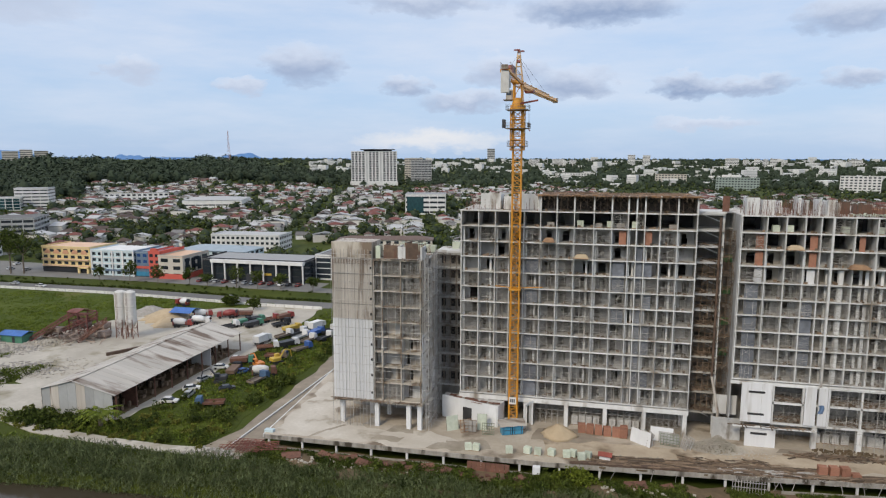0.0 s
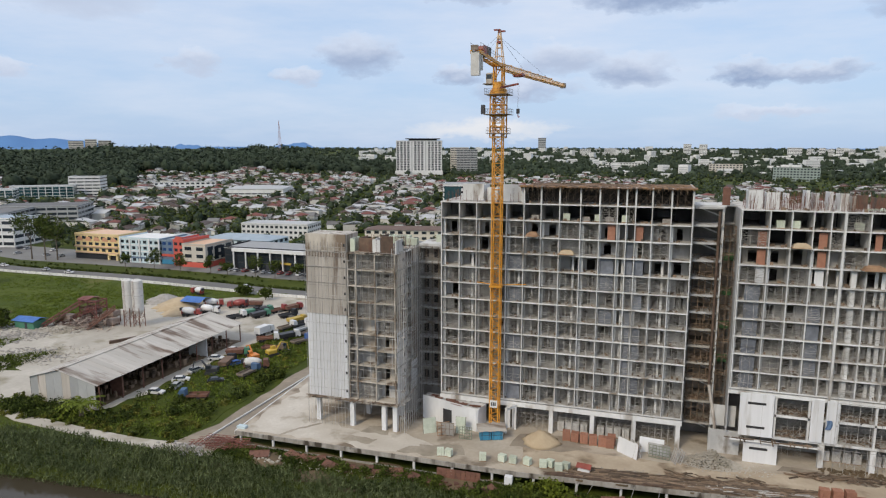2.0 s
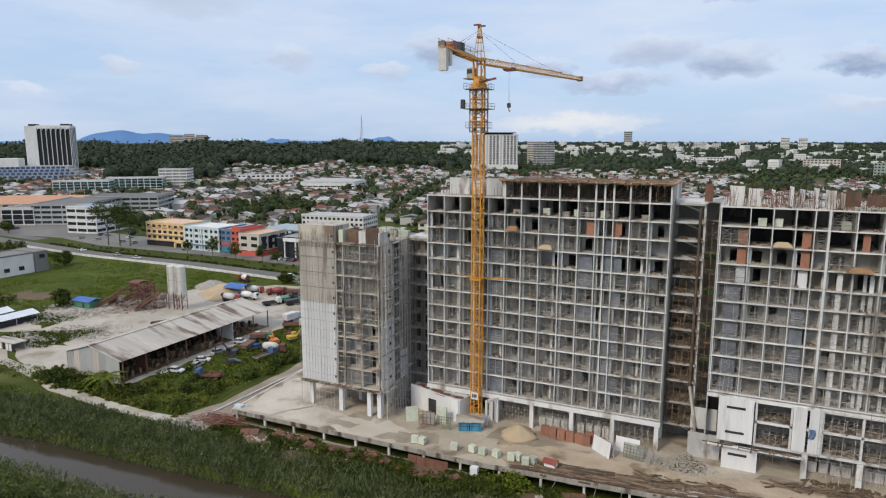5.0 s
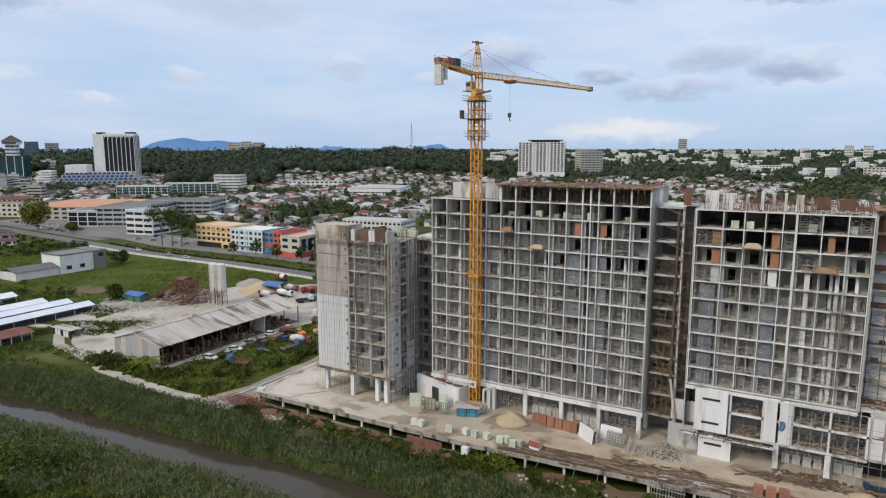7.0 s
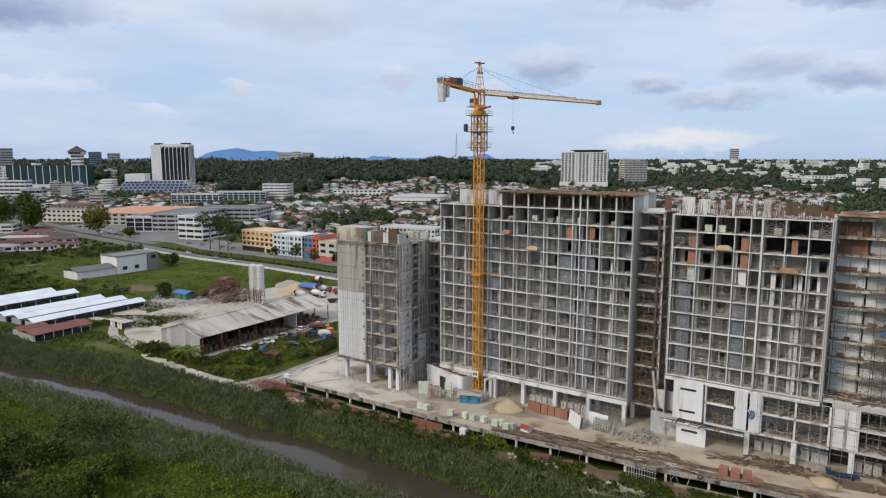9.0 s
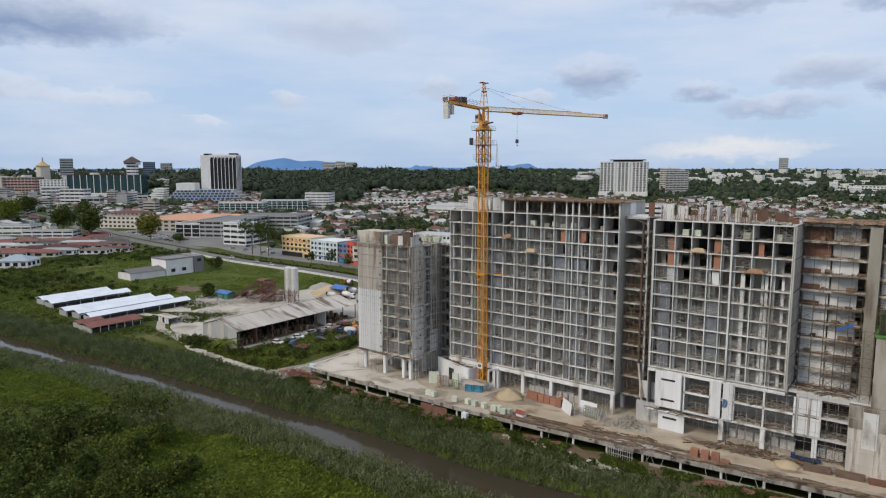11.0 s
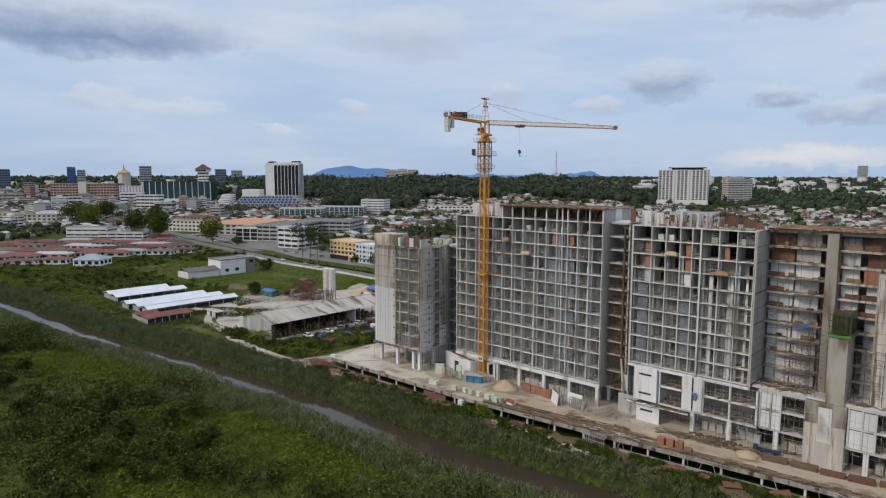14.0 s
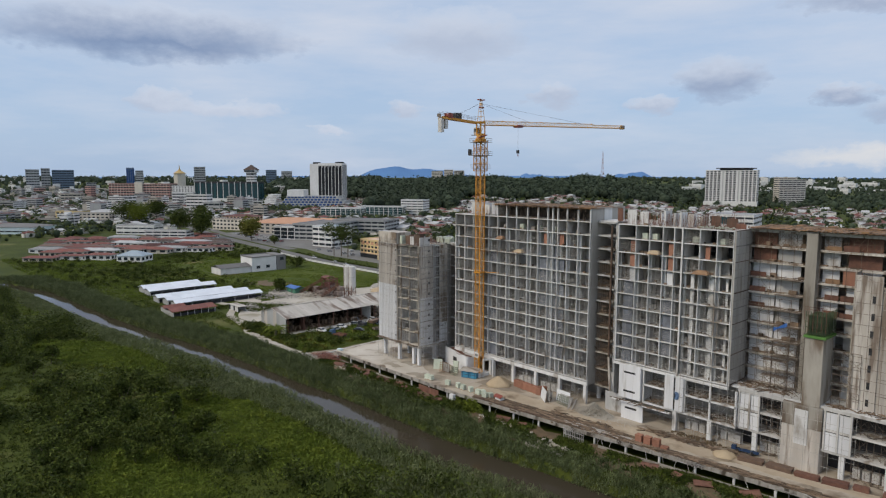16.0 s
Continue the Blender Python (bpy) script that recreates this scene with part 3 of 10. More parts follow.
patch("yard", [(-208, 128), (-186, 148), (-190, 166), (-179, 176), (-170, 200), (-160, 218), (-138, 228), (-122, 236), (-108, 236), (-112, 222), (-102, 212), (-99, 178), (-102, 122), (-126, 122), (-134, 118), (-150, 124), (-172, 140)],
      G + 0.11, DUST, "pale dusty quarry yard with tyre tracks", "yard", 1.6)
patch("verge", [(-173, 125), (-170, 137), (-159, 146), (-149, 141), (-146, 136), (-152, 133), (-164, 132), (-165, 125)], G + 0.13, GRASS, "patch of rough grass in the dusty yard", "grass", 1.2, 2.5)
patch("verge", [(-185, 151), (-186, 159), (-171, 155), (-169, 146)], G + 0.13, GRASS, "patch of rough grass beside the yard", "grass", 1.2, 2.5)
patch("bare_patch", [(-228, 165), (-226, 176), (-214, 180), (-204, 184), (-203, 176), (-208, 166)], G + 0.07, EARTH, "bare brown earth worn into the meadow", "earth", 2.5, 2.5)
patch("mall_forecourt", [(-530, 292), (-420, 272), (-346, 278), (-346, 330), (-470, 345), (-530, 345)], G + 0.08, TARMAC, "wide tarmac forecourt round the mall", "pavement", 0.8)
patch("yard_exit", [(-128, 214), (-100, 210), (-103, 236), (-128, 238)], G + 0.14, DUST, "pale dusty yard entrance by the road", "yard", 1.2)
strip("dirt_path", [(-222, 118), (-190, 128), (-168, 132), (-150, 121), (-130, 117.5), (-117, 113.5), (-97, 111.8), (-84, 111.4), (-72, 112.5)], 3.2, G + 0.20, DUST, "narrow pale dirt path along the river bank", "path")
patch("site_road", [(-78, 110), (-66, 111), (-66, 128), (-67.5, 165), (-68, 200), (-76, 200), (-74, 160), (-74, 124)], G + 0.16, MUD, "brown muddy track beside the building site", "track", 0.6)
patch("lot_grass", [(-96, 120), (-76, 118), (-77, 195), (-94, 205), (-98, 190)], G + 0.07, GRASS, "overgrown green lot with scrap vehicles", "field", 1.0)
patch("rubble_bank", [(-66, 107.4), (-40, 107.4), (-8, 108.4), (30, 111.4), (80, 116.4), (110, 119.4), (110, 125), (30, 120), (-8, 117), (-66, 117)], -2.25, EARTH, "reddish earth bank littered with rubble below the slab", "bank", 1.4)

# pale panel fence between the meadow and the carriageway
fence = thing("roadside_fence", "long pale concrete panel fence between meadow and road", "fence")
fence_post = Mesh().bevel_box(-0.09, 0.09, -0.09, 0.09, 0, 1.45, 0.03).data("fence_post", GREY_WALL)
fence_panel = Mesh().box(0.12, 3.88, -0.03, 0.03, 0.12, 0.62).box(0.12, 3.88, -0.03, 0.03, 0.66, 1.3).data("fence_panel", WHITE)
fx = -330.0
while fx < -104:
    fy, fy2 = (float(np.interp(-q, [-p for p, w in ROAD], [w for p, w in ROAD])) - 7.2 for q in (fx, fx + 4))
    turn = math.degrees(math.atan2(fy2 - fy, 4))
    part("fence_post", fence_post, GREY_WALL, fence, at=pose(fx, fy, G, 0, 0, turn))
    part("fence_panel", fence_panel, WHITE, fence, at=pose(fx, fy, G, 0, 0, turn))
    fx += 4.0

# distant hills on the horizon, the blue haze of distance put into their colour
def hill(name, b0, b1, top, d, label, seed=0):
    m, n = Mesh(), 40
    r = random.Random(seed)
    ph = [r.uniform(0, 6) for _ in range(3)]
    rows = []
    for i in range(n + 1):
        t = i / n
        b = radians(b0 + (b1 - b0) * t)
        shape = math.sin(math.pi * t) ** 0.55 * (0.72 + 0.16 * math.sin(5 * t + ph[0]) + 0.07 * math.sin(13 * t + ph[1]) + 0.04 * math.sin(29 * t + ph[2]))
        rows.append((math.sin(b), math.cos(b), shape))
    for i in range(n):
        (s0, c0, h0), (s1, c1, h1) = rows[i], rows[i + 1]
        a, e = d - 160, d + 160
        m.add([(s0 * a, c0 * a, 15), (s1 * a, c1 * a, 15), (s1 * d, c1 * d, 20 + top * h1), (s0 * d, c0 * d, 20 + top * h0), (s1 * e, c1 * e, 15), (s0 * e, c0 * e, 15)], [(0, 1, 2, 3), (3, 2, 4, 5)])
    solid(name, m, HAZED_HILL, label, "hill", "hills on the horizon", "structure", True)


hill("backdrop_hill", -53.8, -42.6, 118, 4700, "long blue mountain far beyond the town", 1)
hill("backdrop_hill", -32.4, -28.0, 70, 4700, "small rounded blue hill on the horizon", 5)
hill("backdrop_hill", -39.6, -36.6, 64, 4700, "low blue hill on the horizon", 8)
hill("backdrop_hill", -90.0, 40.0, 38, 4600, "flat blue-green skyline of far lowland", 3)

# ---------------------------------------------------------------- the building site: deck
DECK_EDGE = [(-65, 117.6), (-8, 117.9), (30, 120.8), (80, 126.0), (150, 133.0)]


def edge_y(x):
    return float(np.interp(x, [p[0] for p in DECK_EDGE], [p[1] for p in DECK_EDGE]))


deck = tagged(new("site_deck", Mesh().prism(DECK_EDGE + [(150, 182), (-68, 182)], -0.42, 0).data("site_deck", SLAB)), "stained pale concrete deck carried on posts over the bank", "deck", kind="structure")
for (ax, ay), (bx, by) in zip(DECK_EDGE, DECK_EDGE[1:]):
    part("edge_beam", Mesh().beam((ax, ay - 0.14, 0.06), (bx, by - 0.14, 0.06), 0.24, 0.85), DECK_EDGE_GRIME, deck)
part("edge_beam", Mesh().beam((-65.14, 117.5, 0.05), (-68.1, 182, 0.05), 0.24, 0.7), CONCRETE, deck)
post = Mesh().box(-0.2, 0.2, -0.2, 0.2, -3.4, -0.42).data("post", CONCRETE)
x = -64.0
while x < 120:
    part("post", post, CONCRETE, deck, at=pose(x, edge_y(x) + 0.2, 0))
    part("post", post, CONCRETE, deck, at=pose(x, edge_y(x) + 7, 0))
    x += 7.4
part("toe_wall", Mesh().beam((-65, 116.6, -1.95), (-4, 116.9, -1.95), 0.3, 1.5), CONCRETE_STAINED, deck)
part("toe_wall", Mesh().beam((34, 119.9, -1.75), (150, 132.0, -1.75), 0.3, 1.6), CONCRETE_STAINED, deck)
part("retaining_wall", Mesh().box(-66, 150, 131.5, 132, -4, -0.43), CONCRETE_DARK, deck)

under = Mesh()
ru = random.Random(17)
for i in range(26):
    x = ru.uniform(-4, 100)
    y = edge_y(x) - 0.35
    under.tube((x, y, -2.4), (x + ru.uniform(-1.2, 1.2), y + 0.1, -0.3 + ru.uniform(-0.2, 0.5)), 0.05, 4)
for i in range(14):
    x = ru.uniform(0, 96)
    y = edge_y(x) - 0.5
    under.beam((x, y, -0.2 + ru.uniform(-0.5, 0.6)), (x + ru.uniform(1.5, 3.5), edge_y(x + 2.5) - 0.45, -0.3 + ru.uniform(-0.6, 0.4)), 0.12, 0.1)
solid("edge_props", under, STEEL_LIGHT, "loose props and rails leaning on the deck edge", "props", kind="stuff")

# low wall beside the track
solid("site_kerb", Mesh().beam((-71.5, 116, -2.0), (-69.0, 180, -2.0), 0.32, 0.8), CONCRETE, "long pale concrete kerb wall beside the muddy track", "wall", kind="structure")

# ---------------------------------------------------------------- unfinished blocks
FLOORS = [13.4 + 3.24 * i for i in range(11)]          # 13.4 ... 45.8
rb = random.Random(3)


def slab(parent, x0, x1, y0, y1, z, beam=0.46, mat=CONCRETE, name="slab"):
    part("edge_beam", Mesh().box(x0, x1, y0, y0 + 0.24, z - beam, z + 0.01), mat, parent)
    return part(name, Mesh().box(x0, x1, y0 + 0.24, y1, z - 0.2, z), FLOOR_DIRT if mat is CONCRETE else mat, parent)


def rear_walls(parent, xs, z0, z1, y, mats, blank=0.15):
    """One storey of set-back walls, a doorway or window in each bay."""
    for a, b in zip(xs, xs[1:]):
        w, m = b - a, Mesh()
        t, top = 0.15, z1 - 0.2
        if w > 2.2 and rb.random() > blank:
            o0 = a + w * rb.uniform(0.12, 0.5)
            o1 = min(b - 0.3, o0 + w * rb.uniform(0.3, 0.45))
            head = z0 + rb.choice((2.2, 2.2, 2.6))
            m.box(a, o0, y, y + t, z0, top).box(o1, b, y, y + t, z0, top).box(o0, o1, y, y + t, head, top)
        else:
            m.box(a, b, y, y + t, z0, top)
        part("infill_wall", m, rb.choice(mats), parent)


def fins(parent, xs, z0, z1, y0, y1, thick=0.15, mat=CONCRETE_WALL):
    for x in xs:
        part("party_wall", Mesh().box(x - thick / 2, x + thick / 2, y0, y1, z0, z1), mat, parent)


def columns(parent, xs, z0, z1, y, width=0.36, depth=0.42, mat=CONCRETE):
    for x in xs:
        part("column", Mesh().box(x - width / 2, x + width / 2, y - 0.05, y - 0.05 + depth, z0, z1), mat, parent)


def scaffold(m, x0, x1, z0, z1, y, bay=1.8, lift=1.65, r=0.032, deep=0.0, skip=0.0, rnd=rb):
    """Tubes of a scaffold face: standards, ledgers and crossed braces."""
    nx = max(1, round((x1 - x0) / bay))
    nz = max(1, round((z1 - z0) / lift))
    for i in range(nx + 1):
        x = x0 + (x1 - x0) * i / nx
        m.tube((x, y, z0), (x, y, z1), r, 4)
        if deep:
            m.tube((x, y + deep, z0), (x, y + deep, z1), r, 4)
    for j in range(1, nz + 1):
        z = z0 + (z1 - z0) * j / nz - 0.06
        m.tube((x0, y, z), (x1, y, z), r * 0.85, 4)
    for i in range(nx):
        for j in range(nz):
            if rnd.random() < skip:
                continue
            xa, xb = x0 + (x1 - x0) * i / nx, x0 + (x1 - x0) * (i + 1) / nx
            za, zb = z0 + (z1 - z0) * j / nz + 0.1, z0 + (z1 - z0) * (j + 1) / nz - 0.15
            m.tube((xa, y, za), (xb, y, zb), r * 0.75, 3)
            m.tube((xa, y, zb), (xb, y, za), r * 0.75, 3)


def frame_front(m, a, b, z0, z1, y):
    """Scaffold left standing in one open bay: an outer and an inner row of braced frames, and guard rails at the edge."""
    top = z1 - 0.36
    scaffold(m, a + 0.3, b - 0.25, z0 + 0.02, top, y + rb.uniform(0.3, 0.6), rb.choice((1.2, 1.2, 1.6)), rb.choice((1.0, 1.5, 1.5)), 0.039, 0.0, 0.08)
    scaffold(m, a + 0.4, b - 0.35, z0 + 0.02, top, y + rb.uniform(1.5, 1.9), 1.25, 1.5, 0.039, 0.0, 0.1)
    if rb.random() < 0.55:
        for h in rb.choice(((0.5, 1.05), (1.05,), (0.35, 0.7, 1.05, 1.4))):
            e = rb.uniform(-0.06, 0.06)
            m.tube((a + 0.1, y + 0.2, z0 + h + e), (b - 0.1, y + 0.2, z0 + h - e), 0.03, 4)
    if rb.random() < 0.3:
        x = rb.uniform(a + 0.5, b - 0.5)
        m.tube((x, y + 0.25, z0), (x + rb.uniform(-0.3, 0.3), y + 0.3, top), 0.035, 4)


def pile_of_planks(m, x0, x1, y0, y1, z, n, length, rnd, thick=0.09, spread=25):
    """Loose timber thrown down in layers."""
    for i in range(n):
        x, y, h = rnd.uniform(x0, x1), rnd.uniform(y0, y1), z + thick * (1 + i * 3 // n)
        a = radians(rnd.uniform(-spread, spread) + rnd.choice((0, 0, 0, 90)))
        l = length * rnd.uniform(0.4, 1.0) / 2
        m.beam((x - l * math.cos(a), y - l * math.sin(a), h), (x + l * math.cos(a), y + l * math.sin(a), h + rnd.uniform(-0.03, 0.06)), rnd.uniform(0.1, 0.28), thick)


# ---- long block with the crane in front
MY = 135.5
MX = [-27.2, -23.5, -20.0, -17.0, -14.0, -10.6, -7.3, -3.8, 0.1, 3.6, 6.8, 8.4, 10.0, 12.9, 16.2, 19.8]
block = thing("apartment_block", "raw grey concrete apartment block under construction, full of scaffolding", "building", "unfinished apartment blocks")
levels = [6.1, 9.75] + FLOORS
for z in levels:
    slab(block, MX[0] - 0.2, MX[-1] + 0.2, MY, MY + 15, z, 0.2)
part("transfer_beam", Mesh().box(MX[0] - 0.25, MX[-1] + 0.25, MY - 0.08, MY + 0.7, 4.75, 5.66), CONCRETE, block)
columns(block, MX, 6.1, 45.8, MY, 0.16, 0.3)
columns(block, [x for x in MX if x > -11], 45.8, 49.2, MY, 0.3)
# white pilasters standing beside the columns, a little behind the slab edges
for i, x in enumerate(MX[:-1]):
    w = MX[i + 1] - x
    wide = (0.5, 0.2, 0.38, 0.2)[i % 4]
    part("pilaster", Mesh().box(x + 0.12, x + 0.12 + min(wide, w * 0.3), MY + 0.9, MY + 1.15, 6.1, 42.4), CONCRETE, block)
    if i % 3 == 1:
        part("pilaster", Mesh().box(x + w * 0.62, x + w * 0.62 + 0.42, MY + 1.5, MY + 1.75, 6.1, 36.0), CONCRETE, block)
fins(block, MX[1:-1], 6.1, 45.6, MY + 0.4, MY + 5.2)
# rear walls take dark colours for the shade inside the open bays
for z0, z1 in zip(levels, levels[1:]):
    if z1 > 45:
        rear_walls(block, [-27.2, -18, -10, -3, 5, 12, 19.8], z0, z1, MY + 7.0, [CONCRETE_DARK, INNER_SHADE], 0.0)
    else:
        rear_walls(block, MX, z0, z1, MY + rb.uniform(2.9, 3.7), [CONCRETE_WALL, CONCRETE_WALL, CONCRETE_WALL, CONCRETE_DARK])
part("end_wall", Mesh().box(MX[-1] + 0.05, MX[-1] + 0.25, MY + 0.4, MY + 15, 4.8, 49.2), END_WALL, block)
part("end_wall", Mesh().box(MX[0] - 0.25, MX[0] - 0.05, MY + 0.4, MY + 15, 4.8, 45.6), CONCRETE_WALL, block)
part("back_wall", Mesh().box(MX[0], MX[-1], MY + 14.8, MY + 15.05, 0, 45.9), CONCRETE_WALL, block)
# coloured infill seen in some bays
for x0, x1, z0, z1, mat in [(5.1, 6.5, 36.32, 42.5, BRICK), (10.1, 11.5, 36.32, 42.5, BRICK), (-12.6, -11.2, 39.56, 42.5, BRICK), (-19.2, -17.8, 39.56, 42.5, BRICK),
                            (-13.6, -11.0, 6.15, 36.1, PANEL_BLUE), (10.2, 11.7, 9.8, 36.1, PANEL_BLUE), (4.0, 6.4, 16.7, 39.3, PANEL_BLUE), (8.6, 9.8, 6.15, 39.3, PANEL_BLUE)]:
    for z in levels:
        if z0 - 0.2 <= z < z1 - 0.5:
            h = min([q for q in levels + [49.2] if q > z]) - 0.5
            if mat is BRICK or rb.random() < 0.7:
                part("infill_panel", Mesh().box(x0, x1, MY + 0.75, MY + 0.9, z, h), mat, block)
# storey still in formwork, and its plank roof
props = Mesh()
scaffold(props, MX[5], MX[-1], 45.9, 48.9, MY + 0.9, 1.3, 1.5, 0.045)
scaffold(props, MX[5], MX[-1], 45.9, 48.9, MY + 3.5, 1.3, 1.5, 0.045)
tagged(part("prop_frames", props, STEEL, block), kind="stuff")
# black sheet added for the shade behind the formwork props
part("formwork_back", Mesh().box(MX[5], MX[-1], MY + 5.0, MY + 5.2, 45.9, 48.9), INNER_SHADE, block)
joist = Mesh().box(0, 0.12, MY - 0.55, MY + 14, 48.75, 48.95).data("joist", TIMBER)
for i in range(44):
    part("joist", joist, TIMBER, block, at=pose(-11.2 + i * 0.72, 0, 0))
plyb = Mesh()
for i in range(26):
    for j in range(6):
        z = 48.97 + rb.uniform(0, 0.05)
        x, y = -11.3 + i * 1.22, MY - 0.7 + j * 2.44
        plyb.box(x, x + 1.2, y, y + 2.42, z, z + 0.05 + (0.25 if j == 0 and rb.random() < 0.3 else 0))
part("formwork_deck", plyb, PLY, block, "brown plywood formwork deck")
rag = Mesh()
for i in range(150):
    x, l = rb.uniform(-11.4, 20.2), rb.uniform(0.5, 1.9)
    y = MY + rb.uniform(-0.9, 0.2)
    if rb.random() < 0.6:
        rag.beam((x, y - 0.5, 49.05 + rb.uniform(0, 0.25)), (x + rb.uniform(-0.5, 0.5), y + l, 49.1 + rb.uniform(0, 0.3)), rb.uniform(0.1, 0.3), 0.06)
    else:
        rag.box(x, x + 0.08, y, y + 0.08, 49.0 - rb.uniform(0.4, 1.0), 49.1)
pile_of_planks(rag, -10, 19, MY + 0.5, MY + 13, 49.1, 160, 3.0, rb, 0.06, 60)
tagged(part("loose_timber", rag, TIMBER_MIX, block, "loose brown boards on the formwork"), kind="stuff")
part("top_beam", Mesh().box(MX[-1] - 3.5, MX[-1] + 0.3, MY + 5.6, MY + 9, 45.9, 49.0), CONCRETE, block)
for x0, x1, z1 in ((-23.6, -19.3, 49.2), (-15.6, -11.4, 49.2), (-18.6, -16.5, 48.6)):
    part("core_wall", Mesh().box(x0, x1, MY + 3.0, MY + 3.25, 45.9, z1).box(x0, x0 + 0.25, MY + 3.3, MY + 8, 45.9, z1 - 0.3).box(x1 - 0.25, x1, MY + 3.3, MY + 8, 45.9, z1 - 0.2), CONCRETE, block)
part("shear_wall", Mesh().box(MX[5] - 0.6, MX[5] - 0.3, MY + 0.3, MY + 9, 45.9, 49.1), CONCRETE, block)
# ground storey
for x in (-21.5, -13.0, -11.8, -4.4, 3.6, 11.4, 19.4):
    part("ground_column", Mesh().box(x - 0.4, x + 0.4, MY - 0.05, MY + 0.75, 0, 4.8), CONCRETE, block)
    part("ground_column", Mesh().box(x - 0.4, x + 0.4, MY + 6, MY + 6.8, 0, 4.8), CONCRETE, block)
# dark colour of this wall stands in for shade under the block
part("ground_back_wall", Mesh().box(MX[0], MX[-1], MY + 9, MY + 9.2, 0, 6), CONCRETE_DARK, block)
sc = Mesh()
for a, b in zip(MX, MX[1:]):
    for z0, z1 in zip(levels, levels[1:]):
        if rb.random() < (0.95 if z1 < 36 else 0.4):
            frame_front(sc, a, b, z0, z1, MY)
for a, b in ((-12.5, -4.9), (-4, 3.2), (4, 11), (11.8, 19)):
    scaffold(sc, a, b, 0, 4.7, MY + 1.2, 1.2, 1.6, 0.04)
    scaffold(sc, a, b, 0, 4.7, MY + 3.0, 1.2, 1.6, 0.04)
solid("scaffolding", sc, STEEL_LIGHT, "dense thin steel scaffold frames filling the open bays", "scaffolding", "scaffolding on the blocks", "stuff")


def pallet_stack(name, w, d, h, mat, label, group, rows=3):
    """A block stack with visible courses on a timber pallet."""
    t = thing(name, label, "pallet", group)
    base = Mesh()
    for i in range(3):
        base.box(-w / 2, w / 2, -d / 2 + i * (d - 0.12) / 2, -d / 2 + i * (d - 0.12) / 2 + 0.12, 0, 0.12)
    part("pallet_base", base, TIMBER, t)
    m = Mesh()
    for j in range(rows):
        z0, z1 = 0.12 + h * j / rows, 0.12 + h * (j + 1) / rows - 0.015
        for i in range(3):
            for k in range(2):
                e = 0.02 * ((i + j + k) % 2)
                m.box(-w / 2 + w * i / 3 + e, -w / 2 + w * (i + 1) / 3 - 0.02, -d / 2 + d * k / 2 + e, -d / 2 + d * (k + 1) / 2 - 0.02, z0, z1)
    tagged(part("block_load", m, mat, t), kind="stuff")
    return t


white_stack = pallet_stack("block_pallet", 1.3, 1.1, 1.25, MINT, "pallet of pale green wrapped blocks", "block pallets on the site")
white_stack.matrix_basis = pose(-2.6, MY + 1.4, 42.6)
for x in (3.3, 8.2):
    copy_thing(white_stack, pose(x, MY + 1.4, 42.6))
for x, y, z in ((-8.6, MY + 1.8, 42.56), (1.0, MY + 1.6, 42.56), (5.4, MY + 1.8, 42.56), (15.5, MY + 2, 42.56)):
    low = pallet_stack("brick_pallet", 1.5, 1.2, 0.8, GRAVEL, "low stack of grey blocks on an open floor", "block pallets on the site")
    low.matrix_basis = pose(x, y, z)
# little timber loading platforms hung outside the bays
def balcony_deck(x, z, w, y, mat=SAND):
    t = thing("loading_platform", "sagging timber loading platform hung from the facade", "platform", "loading platforms")
    m = Mesh()
    for i in range(int(w / 0.3)):
        m.box(x - w / 2 + i * 0.3, x - w / 2 + i * 0.3 + 0.27, y - 1.5 - 0.2 * rb.random(), y + 0.3, z, z + 0.08)
    part("planks", m, TIMBER, t)
    hump = Mesh().loft([[(x - w * 0.45 * k, y - 1.3 * k, z + 0.09 + h), (x + w * 0.45 * k, y - 1.3 * k, z + 0.09 + h), (x + w * 0.45 * k, y - 0.05, z + 0.09 + h), (x - w * 0.45 * k, y - 0.05, z + 0.09 + h)] for k, h in ((1, 0), (0.85, 0.45), (0.5, 0.75))])
    part("load", hump, mat, t, "heap of sand")
    part("brackets", Mesh().tube((x - w / 2, y - 1.3, z), (x - w / 2, y + 0.1, z - 1.1), 0.05).tube((x + w / 2, y - 1.3, z), (x + w / 2, y + 0.1, z - 1.1), 0.05), STEEL, t)


balcony_deck(-2.2, 36.4, 3.2, MY)
balcony_deck(-8.8, 39.6, 2.6, MY, TIMBER)

# ---- link with stairs between the two blocks
link = thing("stair_link", "open stair link with debris, between two concrete blocks", "building", "unfinished apartment blocks")
for z in [4.9, 9.2] + FLOORS:
    slab(link, 20.3, 25.2, MY + 2.6, MY + 14, z, 0.36, CONCRETE_WALL if z > 26 else CONCRETE_STAINED)
    part("landing", Mesh().box(25.4, 27.6, MY + 6.5, MY + 14, z - 0.2, z - 0.02), CONCRETE_DARK, link)
    part("stair_flight", Mesh().loft([[(20.6, MY + 4.6, z - 0.2), (20.6, MY + 5.6, z - 0.2), (20.6, MY + 5.6, z), (20.6, MY + 4.6, z)], [(24.6, MY + 4.6, z - 1.8), (24.6, MY + 5.6, z - 1.8), (24.6, MY + 5.6, z - 1.6), (24.6, MY + 4.6, z - 1.6)]]), CONCRETE, link)
# link's back wall coloured dark to give the shade of its open floors
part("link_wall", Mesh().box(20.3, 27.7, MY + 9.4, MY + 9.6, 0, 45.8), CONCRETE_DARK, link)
part("link_column", Mesh().box(25.0, 25.4, MY + 3.2, MY + 3.7, 0, 46), CONCRETE, link)
